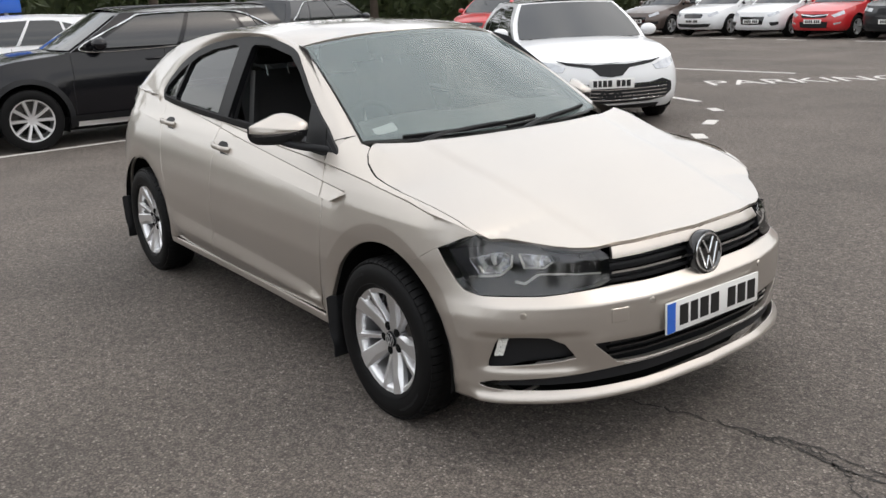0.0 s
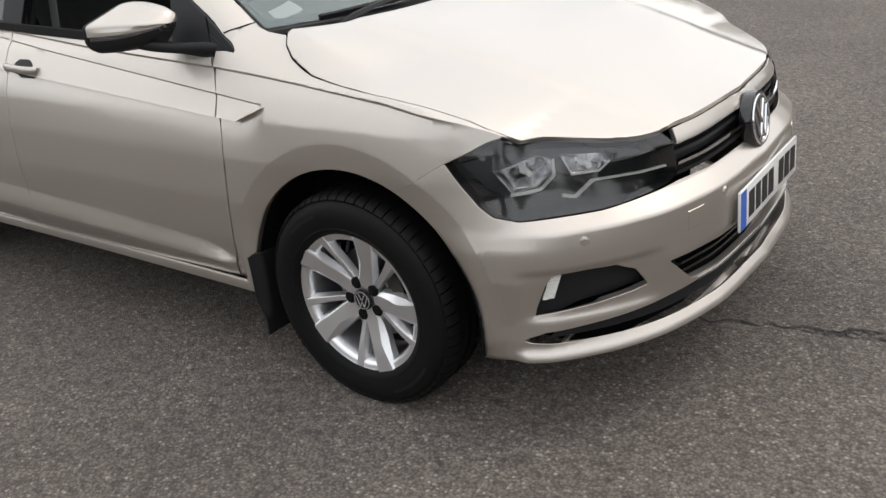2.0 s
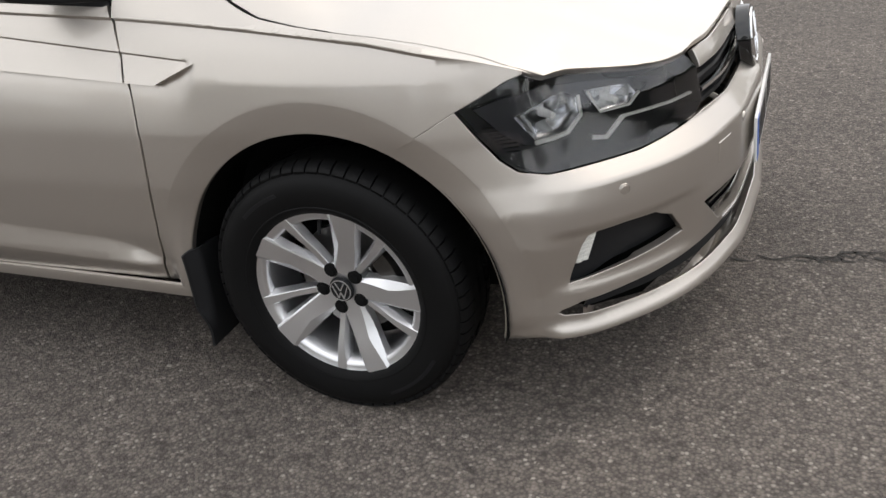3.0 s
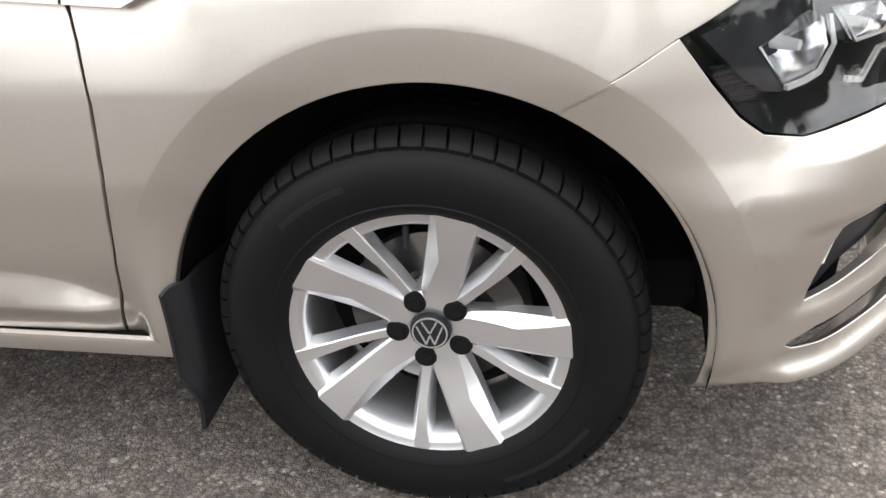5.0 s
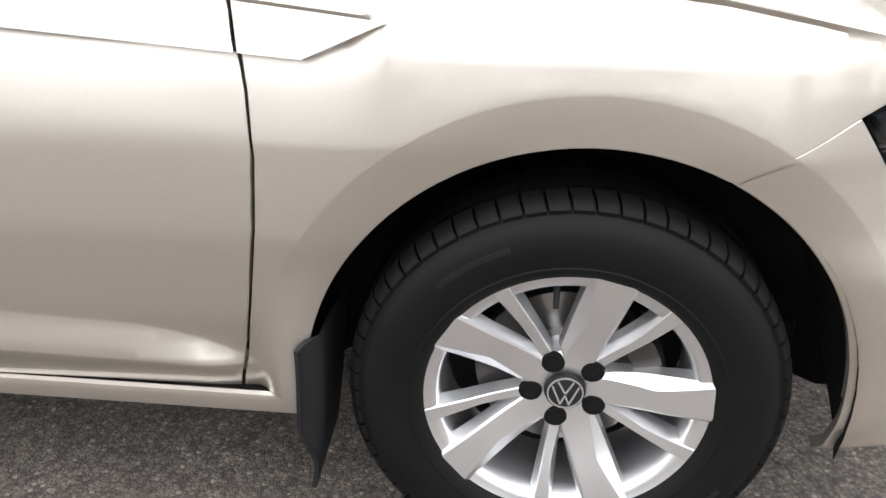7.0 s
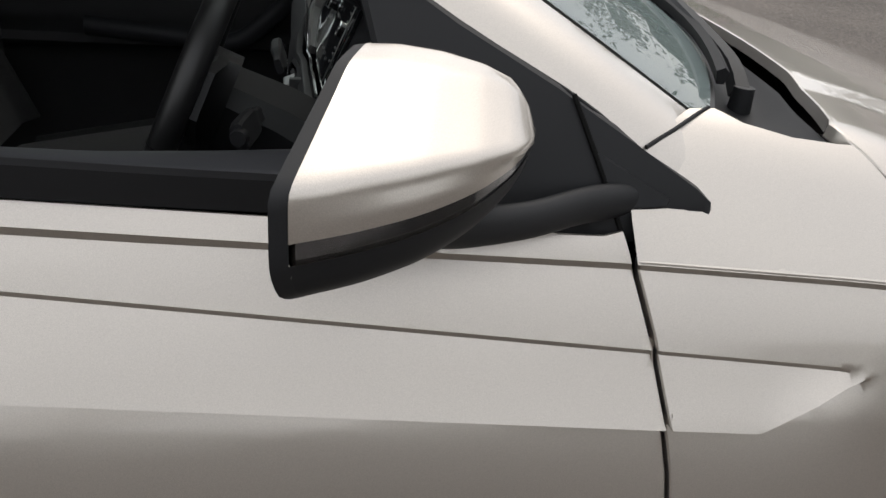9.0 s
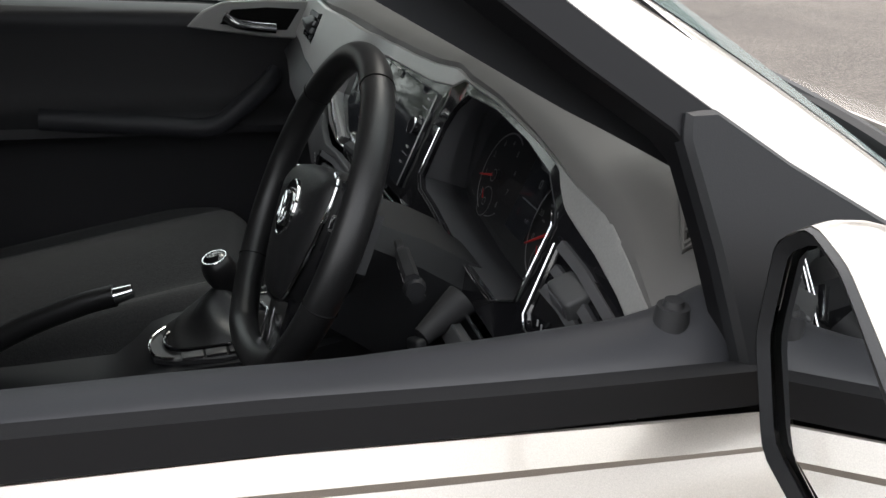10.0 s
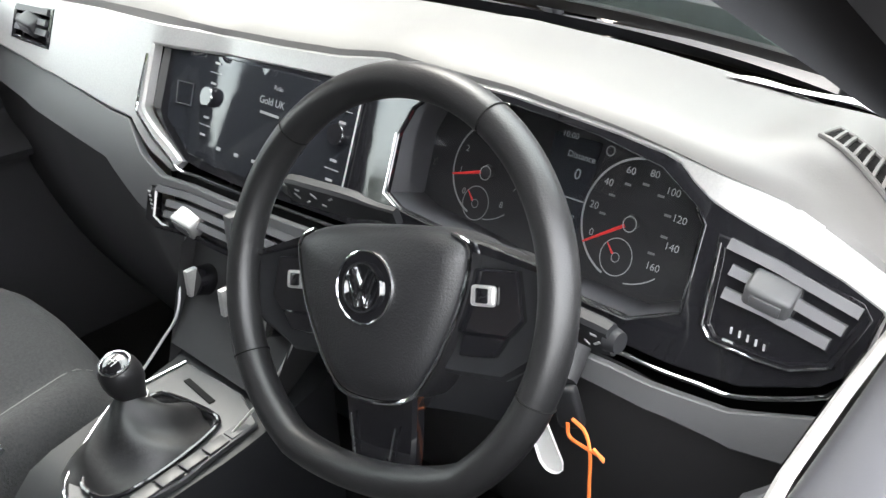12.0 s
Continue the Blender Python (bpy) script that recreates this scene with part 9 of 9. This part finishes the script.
# a long crack and loose stones near the car
M_CRACK = mat("dark asphalt crack", (0.038, 0.035, 0.032), rough=1.0, vary=0.3, vscale=30)
for x0, y0, x1, y1, sd_ in ((0.45, -0.12, 2.6, 0.42, 3), (1.1, 0.06, 1.9, -0.10, 7), (0.95, 0.03, 2.3, 0.30, 13), (1.0, 0.02, 1.7, 0.22, 17), (-7.4, -1.0, -5.9, 0.1, 5)):
    rnd = random.Random(sd_)
    cb = bmesh.new()
    prev = None
    n = 70
    for i in range(n + 1):
        t = i / n
        px = x0 + (x1 - x0) * t + rnd.uniform(-0.014, 0.014)
        py = y0 + (y1 - y0) * t + 0.05 * math.sin(t * 9) + rnd.uniform(-0.018, 0.018)
        w = rnd.uniform(0.0008, 0.0065)
        cur = [cb.verts.new((px, py + w, 0.003)), cb.verts.new((px, py - w, 0.003))]
        if prev:
            cb.faces.new((prev[0], prev[1], cur[1], cur[0]))
        prev = cur
    for f in cb.faces:
        f.normal_update()
        if f.normal.z < 0:
            f.normal_flip()
    tagged(part("asphalt_crack", cb, M_CRACK, smooth=False), "dark irregular crack in the asphalt", "crack", kind="structure")
gr_ = bmesh.new()
rnd = random.Random(11)
for i in range(160):
    x, y = rnd.uniform(-2.2, 2.2), rnd.uniform(-2.0, 0.6)
    s = rnd.choice((0.002, 0.0025, 0.003, 0.003, 0.0045))
    q = bmesh.ops.create_icosphere(gr_, subdivisions=1, radius=s)["verts"]
    for v in q:
        v.co = Vector((v.co.x * rnd.uniform(0.8, 1.4) + x, v.co.y * rnd.uniform(0.8, 1.4) + y, v.co.z * 0.7 + s * 0.4))
for x, y, s in ((-0.576, -0.816, 0.006), (-0.30, -1.05, 0.005), (-0.95, -0.95, 0.005)):
    q = bmesh.ops.create_icosphere(gr_, subdivisions=1, radius=s)["verts"]
    for v in q:
        v.co = Vector((v.co.x * 1.3 + x, v.co.y + y, v.co.z * 0.7 + s * 0.4))
tagged(part("loose_stones", gr_, mat("pale stone chips", (0.30, 0.275, 0.24), rough=0.85, vary=0.4, vscale=4)), "scattered pale stone chips on the asphalt", "gravel", kind="stuff")

# ---- posts, sign, trees, hedge ----
M_POST = mat("galvanised steel", (0.42, 0.43, 0.44), rough=0.45, metal=0.8, vary=0.12, vscale=8)
for x, y, h in ((-15.0, 7.2, 6.0), (-22.5, 8.8, 6.0), (-15.2, 15.6, 6.0)):
    lp = bmesh.new()
    cyl(lp, (x, y, 0), (x, y, h), 0.07, 0.045, 14)
    lo = tagged(part("lamp_post", lp, M_POST), "grey steel lamp post in the car park", "lamp post")
    part("lantern", new_box((x - 0.1, y - 0.35, h - 0.02), (x + 0.1, y + 0.25, h + 0.08), 0.02), M_POST, lo)
sp = bmesh.new()
cyl(sp, (-15.6, 1.20, 0), (-15.6, 1.20, 2.2), 0.035, 0.035, 12)
so_ = tagged(part("sign_post", sp, M_POST), "steel post with a plain blue sign", "sign")
part("sign_panel", new_box((-15.56, 0.90, 1.50), (-15.53, 1.45, 2.15), 0.01), M_BLUE, so_, "blue sign panel")

M_BARK = mat("bark", (0.085, 0.065, 0.05), rough=0.95, bump=0.8, bscale=30, bdist=0.02, vary=0.35, vscale=6)
M_LEAF = mat("green leaves", (0.045, 0.075, 0.025), rough=0.55, vary=0.5, vscale=1.2, grain=0.35, gscale=6, color2=(0.085, 0.11, 0.035))


def tree(seed, h, spread):
    rnd = random.Random(seed)
    t = tagged(empty("tree"), "leafy green tree at the edge of the car park", "tree", "trees round the car park")
    tb_ = bmesh.new()
    pts = [(0, 0, 0), (rnd.uniform(-0.1, 0.1), rnd.uniform(-0.1, 0.1), h * 0.25), (rnd.uniform(-0.25, 0.25), rnd.uniform(-0.25, 0.25), h * 0.5), (rnd.uniform(-0.3, 0.3), rnd.uniform(-0.3, 0.3), h * 0.85)]
    sweep(tb_, [Vector(p) for p in spline(pts, 12)], circle(0.16, 10), up=(0.3, 1, 0), scale=lambda k: 1.2 - 1.0 * k)
    tips = []
    for i in range(16):
        a, z0 = rnd.uniform(0, 6.28), h * rnd.uniform(0.18, 0.7)
        r = spread * rnd.uniform(0.6, 1.0) * (1 - 0.4 * abs(z0 / h - 0.4))
        p0 = Vector((0, 0, z0))
        p2 = Vector((r * math.cos(a), r * math.sin(a), z0 + rnd.uniform(0.4, 1.6)))
        p1 = p0.lerp(p2, 0.5) + Vector((0, 0, rnd.uniform(0.1, 0.4)))
        sweep(tb_, [Vector(q) for q in spline([tuple(p0), tuple(p1), tuple(p2)], 7)], circle(0.055, 6), up=(0.2, 0.1, 1), scale=lambda k: 1.1 - 0.95 * k)
        tips += [p1, p2, p0.lerp(p2, 0.75)]
    part("trunk", tb_, M_BARK, t)
    vs, fs = [], []
    for i in range(3600):
        c = rnd.choice(tips) + Vector((rnd.gauss(0, 0.55), rnd.gauss(0, 0.55), rnd.gauss(0.15, 0.5)))
        s = rnd.uniform(0.09, 0.20)
        q = Euler((rnd.uniform(0, 6.28), rnd.uniform(0, 6.28), rnd.uniform(0, 6.28))).to_matrix()
        k = len(vs)
        vs += [tuple(c + q @ Vector(p)) for p in ((-s, 0, 0), (0, -s * 0.5, s * 0.15), (s, 0, 0), (0, s * 0.5, s * 0.15))]
        fs.append((k, k + 1, k + 2, k + 3))
    me = bpy.data.meshes.new("crown")
    me.from_pydata(vs, [], fs)
    me.materials.append(M_LEAF)
    cr_ = new("crown", me)
    cr_.parent = t
    return t


trees = [tree(3, 8.5, 3.2), tree(8, 7.5, 2.8), tree(21, 9.5, 3.6)]
_spots = [(-30, 4), (-31, 11), (-29, 18), (-27, 25), (-22, 31), (-15, 33.5), (-8, 34), (-1, 34), (6, 33), (-31, -4), (-28, -12), (14, 28), (20, 20), (24, 10), (25, -2), (22, -14), (14, -23), (4, -27), (-7, -27), (-18, -22), (-24.5, 21.5), (-27, 8)]
for i, (x, y) in enumerate(_spots):
    mm = pose(x, y, 0, 0, 0, (i * 67) % 360)
    if i < 3:
        trees[i].matrix_basis = mm
    else:
        copy_thing(trees[i % 3], mm)
# hedge behind the cars, carried unseen round the lot to darken the door side
rnd = random.Random(5)
vs, fs = [], []
_loop = spline([(-33, -16), (-33.5, 0), (-32.5, 14), (-29, 27), (-20, 34.5), (-6, 36.5), (8, 35), (20, 26), (27, 8), (26, -8), (18, -24), (2, -30), (-14, -28), (-27, -22)], 420, closed=True)
for i in range(20000):
    p = _loop[rnd.randrange(420)]
    c = Vector((p[0] + rnd.gauss(0, 0.55), p[1] + rnd.gauss(0, 0.55), abs(rnd.gauss(1.6, 1.0))))
    s = rnd.uniform(0.16, 0.34)
    q = Euler((rnd.uniform(0, 6.28), rnd.uniform(0, 6.28), rnd.uniform(0, 6.28))).to_matrix()
    k = len(vs)
    vs += [tuple(c + q @ Vector(v)) for v in ((-s, 0, 0), (0, -s * 0.55, s * 0.2), (s, 0, 0), (0, s * 0.55, s * 0.2))]
    fs.append((k, k + 1, k + 2, k + 3))
# the dense inside of the hedge
for i in range(420):
    a, b = _loop[i], _loop[(i + 1) % 420]
    k = len(vs)
    ha, hb2 = 2.6 + 0.5 * math.sin(i * 0.37) + 0.3 * math.sin(i * 1.13), 2.6 + 0.5 * math.sin((i + 1) * 0.37) + 0.3 * math.sin((i + 1) * 1.13)
    if i == 419:
        hb2 = 2.6
    vs += [(a[0], a[1], 0), (b[0], b[1], 0), (b[0], b[1], hb2), (a[0], a[1], ha)]
    fs.append((k, k + 1, k + 2, k + 3))
hm = bpy.data.meshes.new("hedge")
hm.from_pydata(vs, [], fs)
hm.materials.append(M_LEAF)
tagged(new("hedge", hm), "dense dark green hedge round the car park, its unseen near side added for shade", "hedge", kind="stuff")
